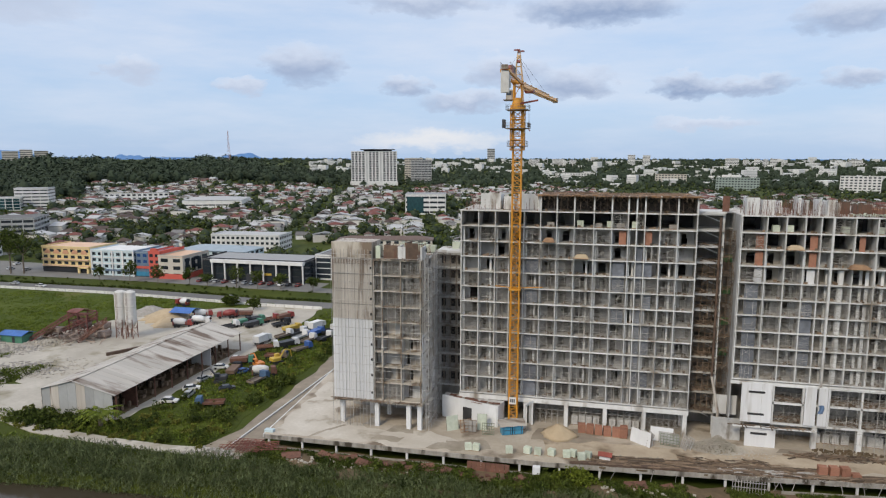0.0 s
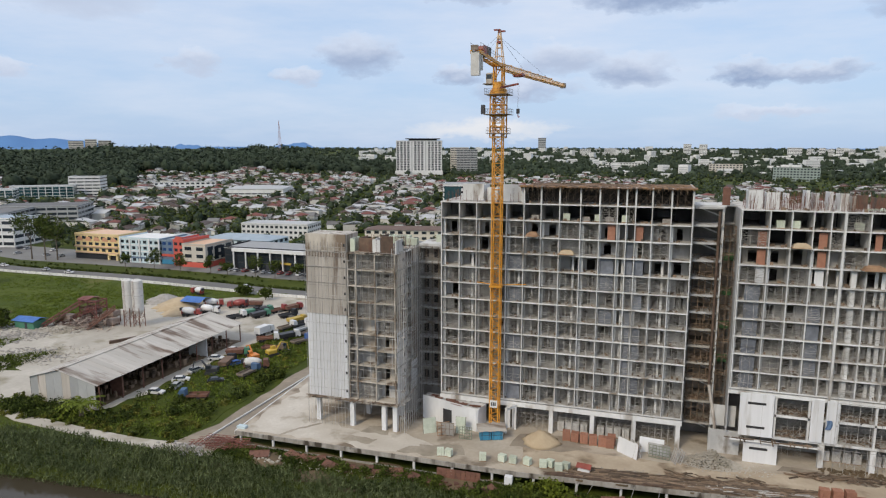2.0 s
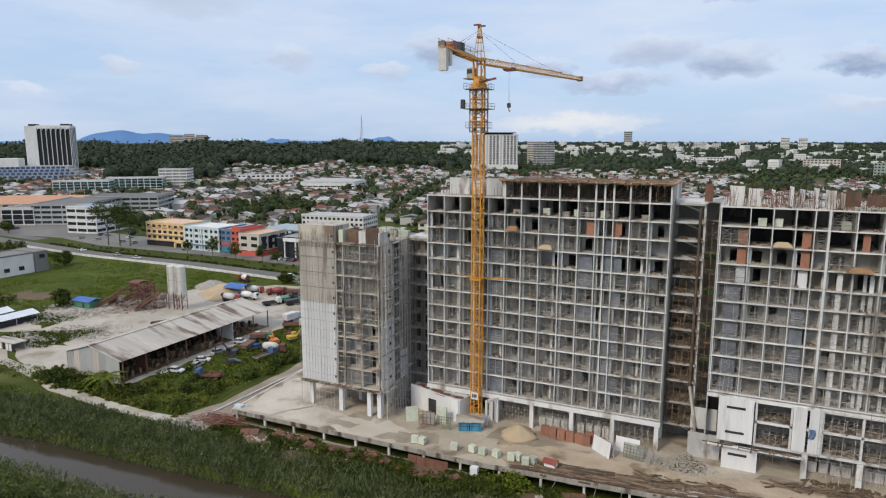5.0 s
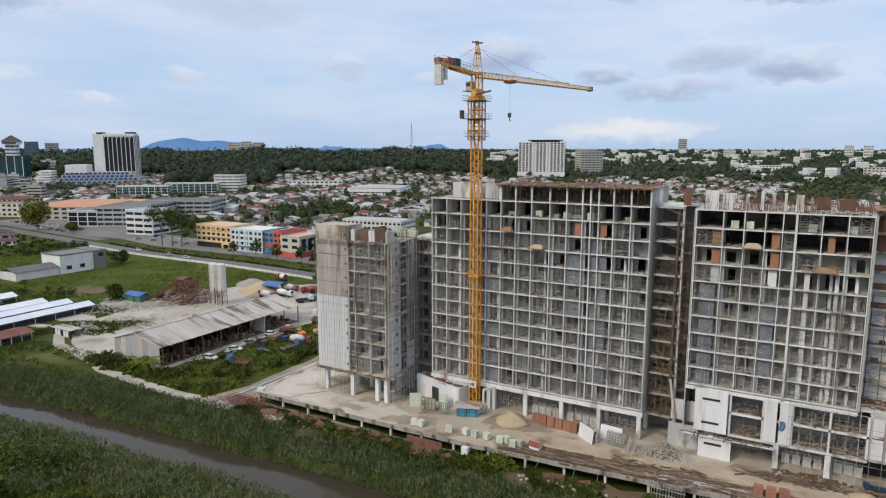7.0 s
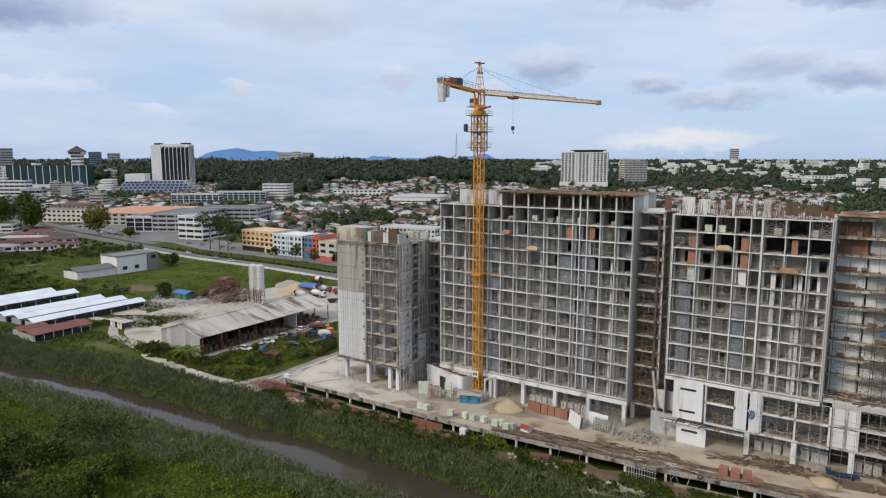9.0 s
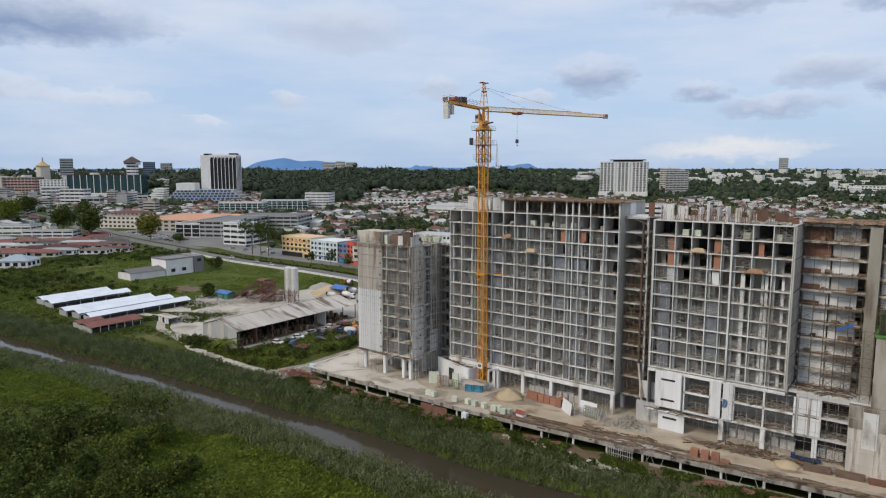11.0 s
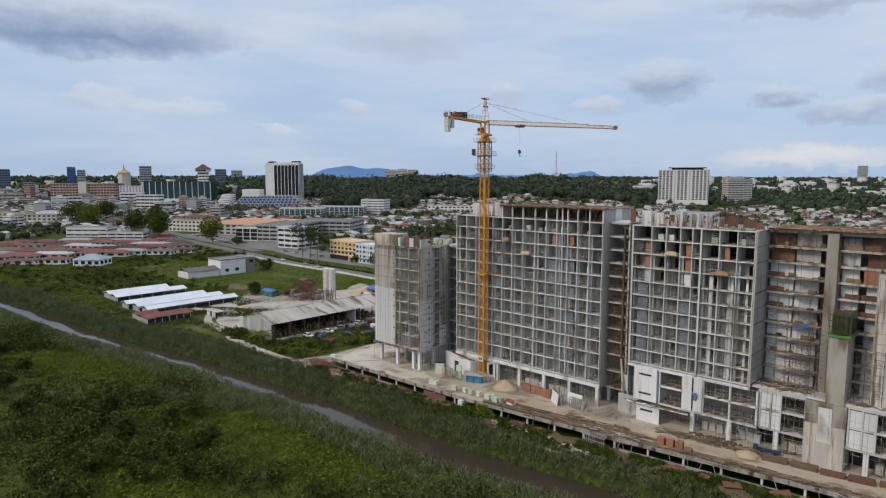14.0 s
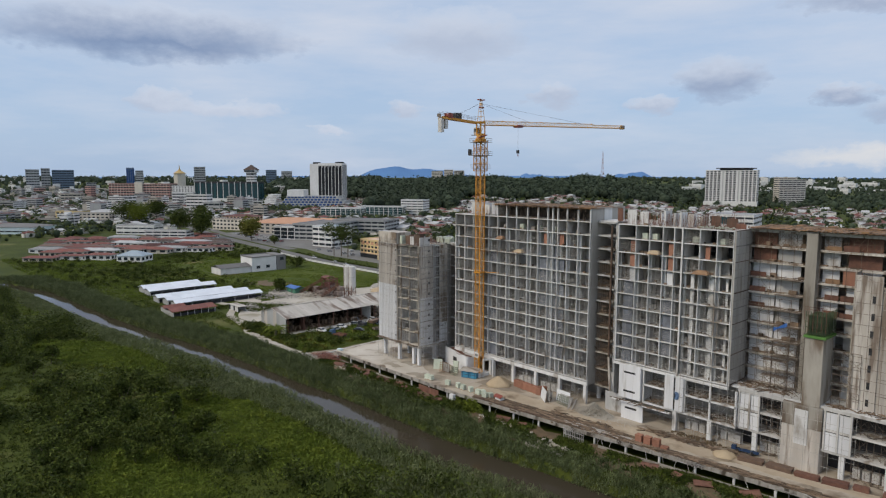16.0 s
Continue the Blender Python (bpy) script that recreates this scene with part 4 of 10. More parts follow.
part("link_roof", Mesh().box(20.3, 25.6, MY + 3.0, MY + 9, 45.8, 46.1), CONCRETE, link)
part("red_shutter", Mesh().box(24.9, 26.2, MY + 4.0, MY + 4.2, 46.1, 49.2), RUST, link, "rusty red formwork shutter")
for z in FLOORS[1:9:2]:
    part("safety_net", Mesh().box(25.5, 27.5, MY + 5.2, MY + 5.28, z - 0.3, z + 1.2), GREEN_NET, link, "green safety net")
lsc = Mesh()
for z0, z1 in zip([4.9, 9.2] + FLOORS[:9], [9.2] + FLOORS[:10]):
    if z0 < 33:
        scaffold(lsc, 20.6, 25.0, z0, z1 - 0.4, MY + 2.9, 1.1, 1.0, 0.045, 0.8, 0.3)
    scaffold(lsc, 25.6, 27.5, z0, z1 - 0.1, MY + 3.0, 0.95, 1.1, 0.045, 1.4, 0.45)
    pile_of_planks(lsc, 21, 24.5, MY + 2.9, MY + 5.5, z0, 30 if z0 < 26 else 9, 2.4, rb, 0.12, 80)
    pile_of_planks(lsc, 25.6, 27.4, MY + 3.0, MY + 5.0, z0 + 0.9, 6, 1.8, rb, 0.1, 30)
    for k in range(7 if z0 < 26 else 2):
        x = rb.uniform(20.8, 27.2)
        lsc.beam((x, MY + 2.5, z0 + rb.uniform(0.2, 2.4)), (x + rb.uniform(-1.6, 1.6), MY + 2.6, z0 + rb.uniform(0.2, 3.0)), 0.12, 0.08)
solid("scaffolding", lsc, TIMBER_MIX, "rusty tangled scaffold tubes and planks in the stair link", "scaffolding", "scaffolding on the blocks", "stuff")
chute = thing("debris_chute", "long segmented brownish debris chute down the facade", "chute")
seg = Mesh().cyl(0, 0, 0, 0.95, 0.22, 8, 0.27).data("segment", TIMBER_DARK)
for i in range(36):
    part("segment", seg, TIMBER_DARK, chute, at=pose(24.5, MY + 2.4, 12.6 + i * 0.9))
for i in range(7):
    k, e = i / 7, i / 7 + 0.16
    part("bent_segment", Mesh().tube((24.5 + 1.3 * k, MY + 2.4 - 1.1 * k, 12.6 - 7.0 * k), (24.5 + 1.3 * e, MY + 2.4 - 1.1 * e, 12.6 - 7.0 * e), 0.3, 8, 0.25), PANEL_STAINED, chute)
part("outlet", Mesh().cyl(25.8, MY + 1.3, 0.0, 5.8, 0.26, 8), PANEL_STAINED, chute)

# ---- second block
BY = 135.3
BX = [27.9, 32.4, 35.8, 39.1, 41.8, 43.9, 47.6, 51.3, 54.8]
b2 = thing("apartment_block", "raw grey concrete block under construction with white podium panels", "building", "unfinished apartment blocks")
for z in FLOORS:
    slab(b2, BX[0] - 0.2, BX[-1] + 0.1, BY, BY + 15, z, 0.2)
part("transfer_beam", Mesh().box(BX[0] - 0.3, BX[-1] + 0.2, BY - 0.12, BY + 0.6, 12.35, 12.95), CONCRETE, b2)
columns(b2, BX, 13.4, 45.8, BY, 0.16, 0.3)
part("fin_wall", Mesh().box(43.62, 43.98, BY - 0.3, BY + 0.3, 5, 45.8), CONCRETE, b2)
for i, x in enumerate(BX[:-1]):
    wide = (0.2, 0.4, 0.2, 0.45)[i % 4]
    part("pilaster", Mesh().box(x + 0.12, x + 0.12 + wide, BY + 0.9, BY + 1.15, 13.4, 39.0), CONCRETE, b2)
    if i > 3:
        part("pilaster", Mesh().box(x + 1.7, x + 2.2, BY + 1.4, BY + 1.65, 13.4, 36), CONCRETE, b2)
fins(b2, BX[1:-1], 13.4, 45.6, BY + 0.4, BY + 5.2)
# rear-wall colours carry the shade of the bays, darkest in the top storeys
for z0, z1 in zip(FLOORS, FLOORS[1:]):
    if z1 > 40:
        rear_walls(b2, [27.9, 35.8, 43.9, 54.8], z0, z1, BY + 6.5, [INNER_SHADE, CONCRETE_DARK], 0.0)
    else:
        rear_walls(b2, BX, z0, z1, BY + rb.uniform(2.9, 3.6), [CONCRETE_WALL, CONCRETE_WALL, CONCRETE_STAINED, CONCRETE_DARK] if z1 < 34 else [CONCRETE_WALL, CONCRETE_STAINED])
part("side_wall", Mesh().box(54.95, 55.25, BY + 0.02, BY + 8, 13.0, 45.8), END_WALL, b2)
for i, z in enumerate(FLOORS):
    part("wall_joint", Mesh().box(55.25, 55.30, BY + 0.1, BY + 7.9, z - 0.1, z + (0.06 if i % 3 else 0.16)), CONCRETE_DARK if i % 2 else TIMBER_DARK, b2)
    part("wall_joint", Mesh().box(55.25, 55.28, BY + 0.1, BY + 7.9, z + 1.58, z + 1.63), CONCRETE_DARK, b2)
for y in (1.6, 3.4, 5.0, 6.6):
    part("wall_joint", Mesh().box(55.25, 55.275, BY + y, BY + y + 0.05, 13.1, 45.7), CONCRETE_DARK, b2)
part("side_wall", Mesh().box(27.55, 27.75, BY + 0.02, BY + 15, 5, 45.8), CONCRETE_WALL, b2)
part("back_wall", Mesh().box(27.6, 55.2, BY + 14.8, BY + 15.05, 0, 46), CONCRETE_WALL, b2)
for x0, x1, z0, z1, mat in [(30.7, 32.1, 36.1, 42.5, BRICK), (40.2, 41.5, 36.1, 42.5, BRICK), (48.6, 49.6, 39.56, 42.5, BRICK), (30.7, 32.1, 32.9, 35.8, PANEL_WHITE), (40.0, 41.4, 32.9, 35.8, PANEL_WHITE),
                            (39.4, 41.4, 16.7, 32.6, PANEL_BLUE), (29.2, 31.6, 13.5, 32.6, PANEL_BLUE), (45.6, 46.4, 13.5, 36, CONCRETE), (50.1, 50.7, 13.5, 36, CONCRETE)]:
    for z in FLOORS:
        if z0 - 0.3 <= z < z1 - 0.5:
            if mat is not PANEL_BLUE or rb.random() < 0.7:
                part("infill_panel", Mesh().box(x0, x1, BY + 0.7, BY + 0.85, z, z + 2.75), mat, b2)
sb = Mesh()
for a, b in zip(BX, BX[1:]):
    for z0, z1 in zip(FLOORS, FLOORS[1:]):
        if rb.random() < (0.95 if z1 < 33 else 0.3):
            frame_front(sb, a, b, z0, z1, BY)
# podium storeys
for z in (4.9, 9.1):
    slab(b2, 35.4, 57.0, BY, BY + 10, z, 0.4)
# podium's inside shade put into the dark back-wall colour
part("podium_back", Mesh().box(28, 57, BY + 6.5, BY + 6.7, 0, 12.9), CONCRETE_DARK, b2)
for x in (35.6, 41.0, 45.6, 51.3, 56.8):
    part("podium_column", Mesh().box(x - 0.17, x + 0.17, BY, BY + 0.5, 4.9, 12.4), CONCRETE, b2)
for x in (43.4, 51.4):
    part("podium_column", Mesh().box(x - 0.45, x + 0.45, BY + 0.05, BY + 0.9, 0, 4.4), CONCRETE, b2)
panel = part("podium_panel", Mesh().box(29.6, 35.2, BY - 0.7, BY - 0.45, 4.9, 12.9), PANEL_WHITE, b2, "white panelled wall with dark slots")
part("side_panel", Mesh().box(35.0, 35.2, BY - 0.45, BY + 5, 4.9, 12.3), PANEL_WHITE, b2)
# slots are flat black strips, the shade inside them painted on
for z in (6.4, 10.9):
    part("slot", Mesh().box(30.9, 33.9, BY - 0.76, BY - 0.69, z, z + 0.42), INNER_SHADE, panel, "dark slot")
for x in (31.4, 33.3):
    part("seam", Mesh().box(x, x + 0.06, BY - 0.73, BY - 0.69, 4.95, 12.85), CONCRETE, panel)
low = part("podium_panel", Mesh().box(30.6, 36.2, BY - 1.0, BY - 0.75, 0, 4.1), PANEL_WHITE, b2, "pale wall with a dark slot at ground level")
part("slot", Mesh().box(31.6, 34.6, BY - 1.06, BY - 0.99, 2.5, 2.95), INNER_SHADE, low, "dark slot")
part("ground_wall", Mesh().box(24.8, 30.2, BY + 1.2, BY + 1.4, 0, 4.6), CONCRETE_WALL, b2)
part("ground_wall", Mesh().box(25.0, 29.4, BY + 2.2, BY + 2.4, 5, 9.0), CONCRETE, b2)
for x0, x1 in ((41.2, 43.2), (43.6, 45.5)):
    p = part("podium_panel", Mesh().box(x0, x1, BY - 0.35, BY - 0.12, 5.0, 12.8), PANEL_WHITE, b2)
    part("seam", Mesh().box((x0 + x1) / 2, (x0 + x1) / 2 + 0.08, BY - 0.38, BY - 0.34, 5.1, 12.6), CONCRETE, p)
tarp = [[(43.6 + 0.9 * i / 4 + 0.15 * math.sin(j), BY - 0.5 - 0.12 * math.sin(i * 1.9 + j), 9.3 - 1.7 * j / 4) for i in range(5)] for j in range(5)]
m = Mesh()
m.add([p for row in tarp for p in row], [(j * 5 + i, j * 5 + i + 1, j * 5 + i + 6, j * 5 + i + 5) for j in range(4) for i in range(4)])
tarp_ob = solid("tarpaulin", m, BLUE_WALL_FADED, "faded blue sheet hanging on the podium", "sheet")
tarp_ob.modifiers.new("thick", "SOLIDIFY").thickness = 0.04
for a, b in ((35.8, 41.0), (45.8, 51.2), (51.6, 56.6)):
    for z0, z1 in ((5.0, 8.5), (9.2, 12.3)):
        scaffold(sb, a, b, z0, z1, BY + 1.0, 1.1, 1.6, 0.035)
    scaffold(sb, a, b, 0, 4.3, BY + (1.6 if a > 40 else 4), 1.1, 1.5, 0.035)
pdeb = Mesh()
for z in (4.92, 9.12):
    pile_of_planks(pdeb, 36, 56.4, BY + 0.4, BY + 4.5, z, 120, 2.4, rb, 0.1, 60)
solid("timber_debris", pdeb, TIMBER_MIX, "brown boards and rubbish on the podium floors", "debris", kind="stuff")
fb2 = Mesh()
scaffold(fb2, 45.0, 66.0, 0.1, 15.0, BY - 0.9, 1.7, 2.0, 0.036, 0, 0.92)
solid("scaffolding", sb, STEEL_LIGHT, "dense thin steel scaffold frames filling the open bays", "scaffolding", "scaffolding on the blocks", "stuff")
ledge = Mesh()
pile_of_planks(ledge, 28.5, 42, BY - 1.4, BY - 0.9, 4.2, 40, 3.5, rb, spread=8)
part("plank_ledge", ledge, TIMBER_MIX, b2, "ragged timber ledge over the ground floor")
part("ledge_slab", Mesh().box(28.2, 43.0, BY - 1.6, BY - 0.75, 4.12, 4.3), CONCRETE, b2)
for x, z in ((36.6, 42.56), (46.2, 42.56), (52.0, 42.56), (34.2, 42.56)):
    copy_thing(white_stack, pose(x, BY + 1.4, z))
balcony_deck(37.4, 39.5, 3.2, BY)
balcony_deck(48.5, 36.2, 3.8, BY, TIMBER)
# upstands on the roof, some with bare bars
for x0, x1, y, h, mat in [(28.9, 31.2, 2.0, 3.3, CONCRETE), (31.8, 34.0, 2.4, 2.9, CONCRETE), (35.4, 35.9, 5.0, 2.6, CONCRETE), (38.0, 38.5, 2.0, 3.4, CONCRETE), (39.6, 40.2, 3.2, 2.9, CONCRETE_WALL),
                          (41.6, 42.1, 2.2, 3.2, CONCRETE), (43.4, 44.6, 2.8, 2.9, CONCRETE), (45.6, 46.0, 4.0, 2.4, CONCRETE_STAINED), (46.6, 48.6, 7.0, 2.4, TIMBER_DARK), (50.0, 52.4, 7.0, 2.0, TIMBER_DARK), (52.6, 54.6, 6.0, 1.0, RUST)]:
    m = Mesh().box(x0, x1, BY + y, BY + y + 0.22, 45.8, 45.8 + h).box(x0, x0 + 0.22, BY + y + 0.25, BY + y + 3.4, 45.8, 45.8 + h * 0.96)
    u = part("upstand_wall", m, mat, b2)
    bars = Mesh()
    for i in range(int((x1 - x0) / 0.3)):
        bars.tube((x0 + 0.1 + 0.3 * i, BY + y + 0.1, 45.8 + h), (x0 + 0.1 + 0.3 * i + rb.uniform(-0.1, 0.1), BY + y + 0.1, 45.8 + h + rb.uniform(0.3, 0.9)), 0.025, 3)
    part("bars", bars, RUST, u)
# bare starter bars, props and shutters standing on the roof
bars = Mesh()
for i in range(420):
    x, y = rb.uniform(28.2, 54.6), BY + rb.choice((0.5, 1.2, 2.4, 3.4, 5.0, 7.0)) + rb.uniform(-0.2, 0.2)
    bars.tube((x, y, 45.8), (x + rb.uniform(-0.25, 0.25), y + rb.uniform(-0.2, 0.2), 45.8 + rb.uniform(0.8, 3.3)), 0.03, 3)
solid("starter_bars", bars, RUST, "bristling rusty starter bars and shutters on the roof", "reinforcement", kind="stuff")
bars = Mesh()
for i in range(160):
    x, y = rb.uniform(-43, -34), 126.5 + rb.uniform(0.6, 11)
    bars.tube((x, y, 36.0), (x + rb.uniform(-0.2, 0.2), y, 36.0 + rb.uniform(0.8, 3.0)), 0.03, 3)
for i in range(150):
    x, y = rb.uniform(-26.5, -11), MY + rb.uniform(0.6, 12)
    bars.tube((x, y, 45.8), (x + rb.uniform(-0.2, 0.2), y, 45.8 + rb.uniform(0.6, 2.6)), 0.03, 3)
solid("starter_bars", bars, RUST, "thin rusty starter bars on the tower and block roofs", "reinforcement", kind="stuff")
edge = Mesh()
for z in [6.1, 9.75] + FLOORS:
    for a, b, yy, n in ((-27, 19.6, MY, 26), (28, 54.6, BY, 16)):
        if yy == BY and z < 13:
            continue
        for i in range(n):
            x, w, h = rb.uniform(a, b), rb.uniform(0.15, 0.7), rb.uniform(0.1, 0.55)
            y = yy + rb.uniform(0.35, 1.6)
            edge.box(x, x + w, y, y + rb.uniform(0.1, 0.5), z, z + h)
solid("floor_clutter", edge, TIMBER_MIX, "small stacks of blocks, boards and rubbish on the open floors", "clutter", kind="stuff")
net = Mesh()
for i in range(30):
    x, y = rb.uniform(46, 54), BY + rb.uniform(0.4, 2.2)
    net.beam((x, y, 46.0 + rb.uniform(0.05, 0.4)), (x + rb.uniform(-1, 1), y + rb.uniform(-0.6, 0.6), 46.0 + rb.uniform(0.05, 0.5)), 0.5, 0.1)
solid("sheet_heap", net, MINT, "heap of pale green sheets on the roof edge", "sheets")

# ---- rear wing with balconies
WY = 142.2
wing = thing("apartment_wing", "recessed concrete wing with open balconies and white walls", "building", "unfinished apartment blocks")
for i, z in enumerate(FLOORS):
    slab(wing, 55.35, 76.0, WY, WY + 9, z, 0.42, PANEL_STAINED)
    slab(wing, 76.2, 118.0, WY, WY + 9, z, 0.42, PANEL_STAINED)
part("roof_slab", Mesh().box(55.35, 118, WY - 0.3, WY + 12, 45.85, 46.0), CONCRETE, wing)
joist = Mesh().box(0, 0.12, WY - 1.2, WY + 3, 46.02, 46.22).data("joist", TIMBER)
for i in range(90):
    part("joist", joist, TIMBER, wing, at=pose(55.4 + i * 0.7, 0, 0))
ply2 = Mesh()
for i in range(52):
    for j in range(5):
        x, y, z = 55.2 + i * 1.22, WY - 1.4 + 2.44 * j, 46.24 + rb.uniform(0, 0.06)
        ply2.box(x, x + 1.2, y, y + 2.42, z, z + 0.06 + (0.3 if rb.random() < 0.05 else 0))
part("formwork_deck", ply2, PLY, wing, "brown plywood formwork deck")
part("shaft_wall", Mesh().box(66.6, 68.6, WY - 1.2, WY + 1.0, 13.4, 45.8), CONCRETE_STAINED, wing)
for z0, z1 in zip(FLOORS, FLOORS[1:]):
    white = z1 < 42
    for x0, x1 in ((55.6, 60.2), (60.5, 65.0), (69.0, 72.0), (73.4, 79.0), (80, 88), (88.5, 97), (97.5, 118)):
        if rb.random() < 0.96:
            part("balcony_wall", Mesh().box(x0, x1, WY + 1.5, WY + 1.65, z0, z1 - 0.2), PANEL_WHITE if white and rb.random() < 0.8 else rb.choice([CONCRETE_WALL, CONCRETE_WALL, RUST]), wing)
    for x0, x1 in ((55.6, 58.8), (70, 72.5), (72.8, 75.5)):
        if z0 > 29 and rb.random() < 0.75:
            part("parapet", Mesh().box(x0, x1, WY + 0.05, WY + 0.2, z0, z0 + rb.uniform(0.9, 1.2)), RUST if rb.random() < 0.8 else TIMBER, wing, "rusty parapet formwork")
wsc = Mesh()
scaffold(wsc, 55.6, 66.4, FLOORS[-1] - 3.2, 45.7, WY + 0.6, 1.1, 1.5, 0.045, 1.2)
scaffold(wsc, 68.8, 90.0, FLOORS[-1] - 3.2, 45.7, WY + 0.6, 1.1, 1.5, 0.045, 1.2)
scaffold(wsc, 55.5, 66.4, 33.0, FLOORS[-1] - 3.3, WY - 0.5, 2.4, 3.24, 0.04, 0, 0.9)
scaffold(wsc, 69.0, 76.0, 28.0, FLOORS[-1] - 3.3, WY - 0.4, 2.2, 3.24, 0.04, 0, 0.9)
for z in FLOORS[2:10]:
    pile_of_planks(wsc, 56, 66, WY + 0.1, WY + 1.2, z + 0.02, 16, 2.2, rb, 0.09, 25)
    pile_of_planks(wsc, 69, 75.6, WY + 0.1, WY + 1.2, z + 0.02, 8, 2.2, rb, 0.09, 25)
    for i in range(4):
        x, w = rb.uniform(56, 73), rb.uniform(0.4, 1.6)
        wsc.box(x, x + w, WY + 0.5, WY + 1.2, z + 0.02, z + rb.uniform(0.3, 0.9))
tagged(part("debris", wsc, TIMBER_MIX, wing, "rusty props and scrap boards on the balconies"), kind="stuff")
rag = Mesh()
for i in range(240):
    x, y = rb.uniform(55.3, 118), WY + rb.uniform(-2.2, -1.0)
    rag.beam((x, y, 46.3 + rb.uniform(-0.2, 0.2)), (x + rb.uniform(-0.4, 0.4), y + rb.uniform(0.8, 2.0), 46.35 + rb.uniform(0, 0.25)), rb.uniform(0.1, 0.3), 0.07)
pile_of_planks(rag, 56, 110, WY, WY + 10, 46.4, 220, 3.0, rb, 0.06, 60)
tagged(part("loose_timber", rag, TIMBER_MIX, wing, "ragged brown boards on the formwork"), kind="stuff")
# dark wall colour gives the shade seen between the balcony walls
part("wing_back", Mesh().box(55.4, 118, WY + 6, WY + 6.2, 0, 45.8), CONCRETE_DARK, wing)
part("infill_panel", Mesh().box(73.0, 76.2, WY + 0.1, WY + 0.25, 36.1, 39.0), BRICK, wing)
# closed facade further on
front = part("facade_wall", Mesh().box(76.1, 118, WY - 3.0, WY - 2.75, 13.4, 36.2), PANEL_STAINED, wing, "stained concrete facade with small openings")
part("facade_wall", Mesh().box(75.85, 76.1, WY - 3.0, WY, 13.4, 39.2), CONCRETE_STAINED, wing)
part("facade_wall", Mesh().box(76.1, 80.5, WY - 3.3, WY - 3.02, 13.4, 38.8), PANEL_STAINED, wing)
# openings are black boxes on the wall, their inner shade put into colour
for i, z in enumerate(FLOORS[:7]):
    for x, w in ((79.0, 0.5), (84.0, 0.45), (88.8, 0.9), (97, 0.6), (106, 0.9)):
        if rb.random() < 0.8:
            part("opening", Mesh().box(x, x + w, WY - 3.4, WY - 2.99, z + 1.0, z + 2.3), INNER_SHADE, front, "dark window opening")
for i, z in enumerate(FLOORS[:8]):
    part("wall_joint", Mesh().box(76.15, 118, WY - 3.05, WY - 3.0, z - 0.1, z), CONCRETE_STAINED, front)
fsc = Mesh()
scaffold(fsc, 76.4, 96.0, 13.4, 40.0, WY - 4.0, 2.4, 2.0, 0.038, 0, 0.85)
solid("scaffolding", fsc, STEEL, "sparse rusty scaffold poles before the stained facade", "scaffolding", "scaffolding on the blocks", "stuff")
# podium of the wing
PY = 136.2
TOWER_POD = paint("podium_render", (0.66, 0.65, 0.625), (0.47, 0.455, 0.43), scale=0.4, fine=2.5, stretch=(1, 1, 0.3), dirt=(0.26, 0.225, 0.185), dirt_at=0.55, dirt_scale=0.4, spread=0.1, shine=0.25)
pod = thing("podium", "concrete podium with white framed panels and stores behind", "building", "unfinished apartment blocks")
part("podium_roof", Mesh().box(55.4, 118, PY, WY + 1, 13.0, 13.35), CONCRETE, pod)
for z in (4.9, 9.1):
    slab(pod, 57.2, 118, PY, WY + 4, z, 0.4, TOWER_POD)
part("parapet_beam", Mesh().box(56.9, 65.8, PY - 0.15, PY + 0.2, 12.5, 13.3).box(73.0, 118, PY - 0.15, PY + 0.2, 12.7, 13.3), TOWER_POD, pod)
for x in (57.2, 59.3, 61.2, 73.3, 75.6, 77.8, 86, 88.2, 90.4, 99, 108):
    part("white_column", Mesh().box(x - 0.16, x + 0.16, PY - 0.18, PY + 0.3, 4.9, 12.7), TOWER_POD, pod)
for x0, x1 in ((57.4, 59.1), (59.5, 61.0), (73.5, 75.4), (75.8, 77.6), (86.2, 88), (88.4, 90.2)):
    for z0, z1 in ((4.95, 8.5), (9.15, 12.45)):
        part("white_panel", Mesh().box(x0, x1, PY + 0.05, PY + 0.18, z0, z1), PANEL_WHITE, pod)
# black wall colour stands for the shade deep in the podium bays
part("podium_back", Mesh().box(56, 118, PY + 5, PY + 5.2, 0, 13), INNER_SHADE, pod)
for x in (60.5, 76.5, 84, 92, 101):
    part("ground_column", Mesh().box(x - 0.45, x + 0.45, PY + 0.1, PY + 0.9, 0, 4.4), CONCRETE, pod)
psc = Mesh()
for a, b in ((61.4, 65.7), (77.9, 86.0), (90.4, 99.0), (99.2, 108)):
    for z0, z1 in ((0.0, 4.4), (4.95, 8.5), (9.15, 12.4)):
        scaffold(psc, a, b, z0, z1, PY + 1.0, 1.2, 1.6, 0.04, 0.0, 0.1)
        pile_of_planks(psc, a, b, PY + 0.6, PY + 3.5, z0, 14, 2.0, rb, 0.1, 60)
solid("scaffolding", psc, STEEL, "rusty scaffold and boards in the podium bays", "scaffolding", "scaffolding on the blocks", "stuff")
deb = Mesh()
pile_of_planks(deb, 56, 66, PY + 0.6, WY - 0.5, 13.35, 90, 3.0, rb, spread=60)
pile_of_planks(deb, 74, 90, PY + 0.6, WY - 3.5, 13.35, 50, 3.0, rb, spread=60)
solid("timber_debris", deb, TIMBER_MIX, "loose scrap timber strewn over the podium roof", "debris", kind="stuff")
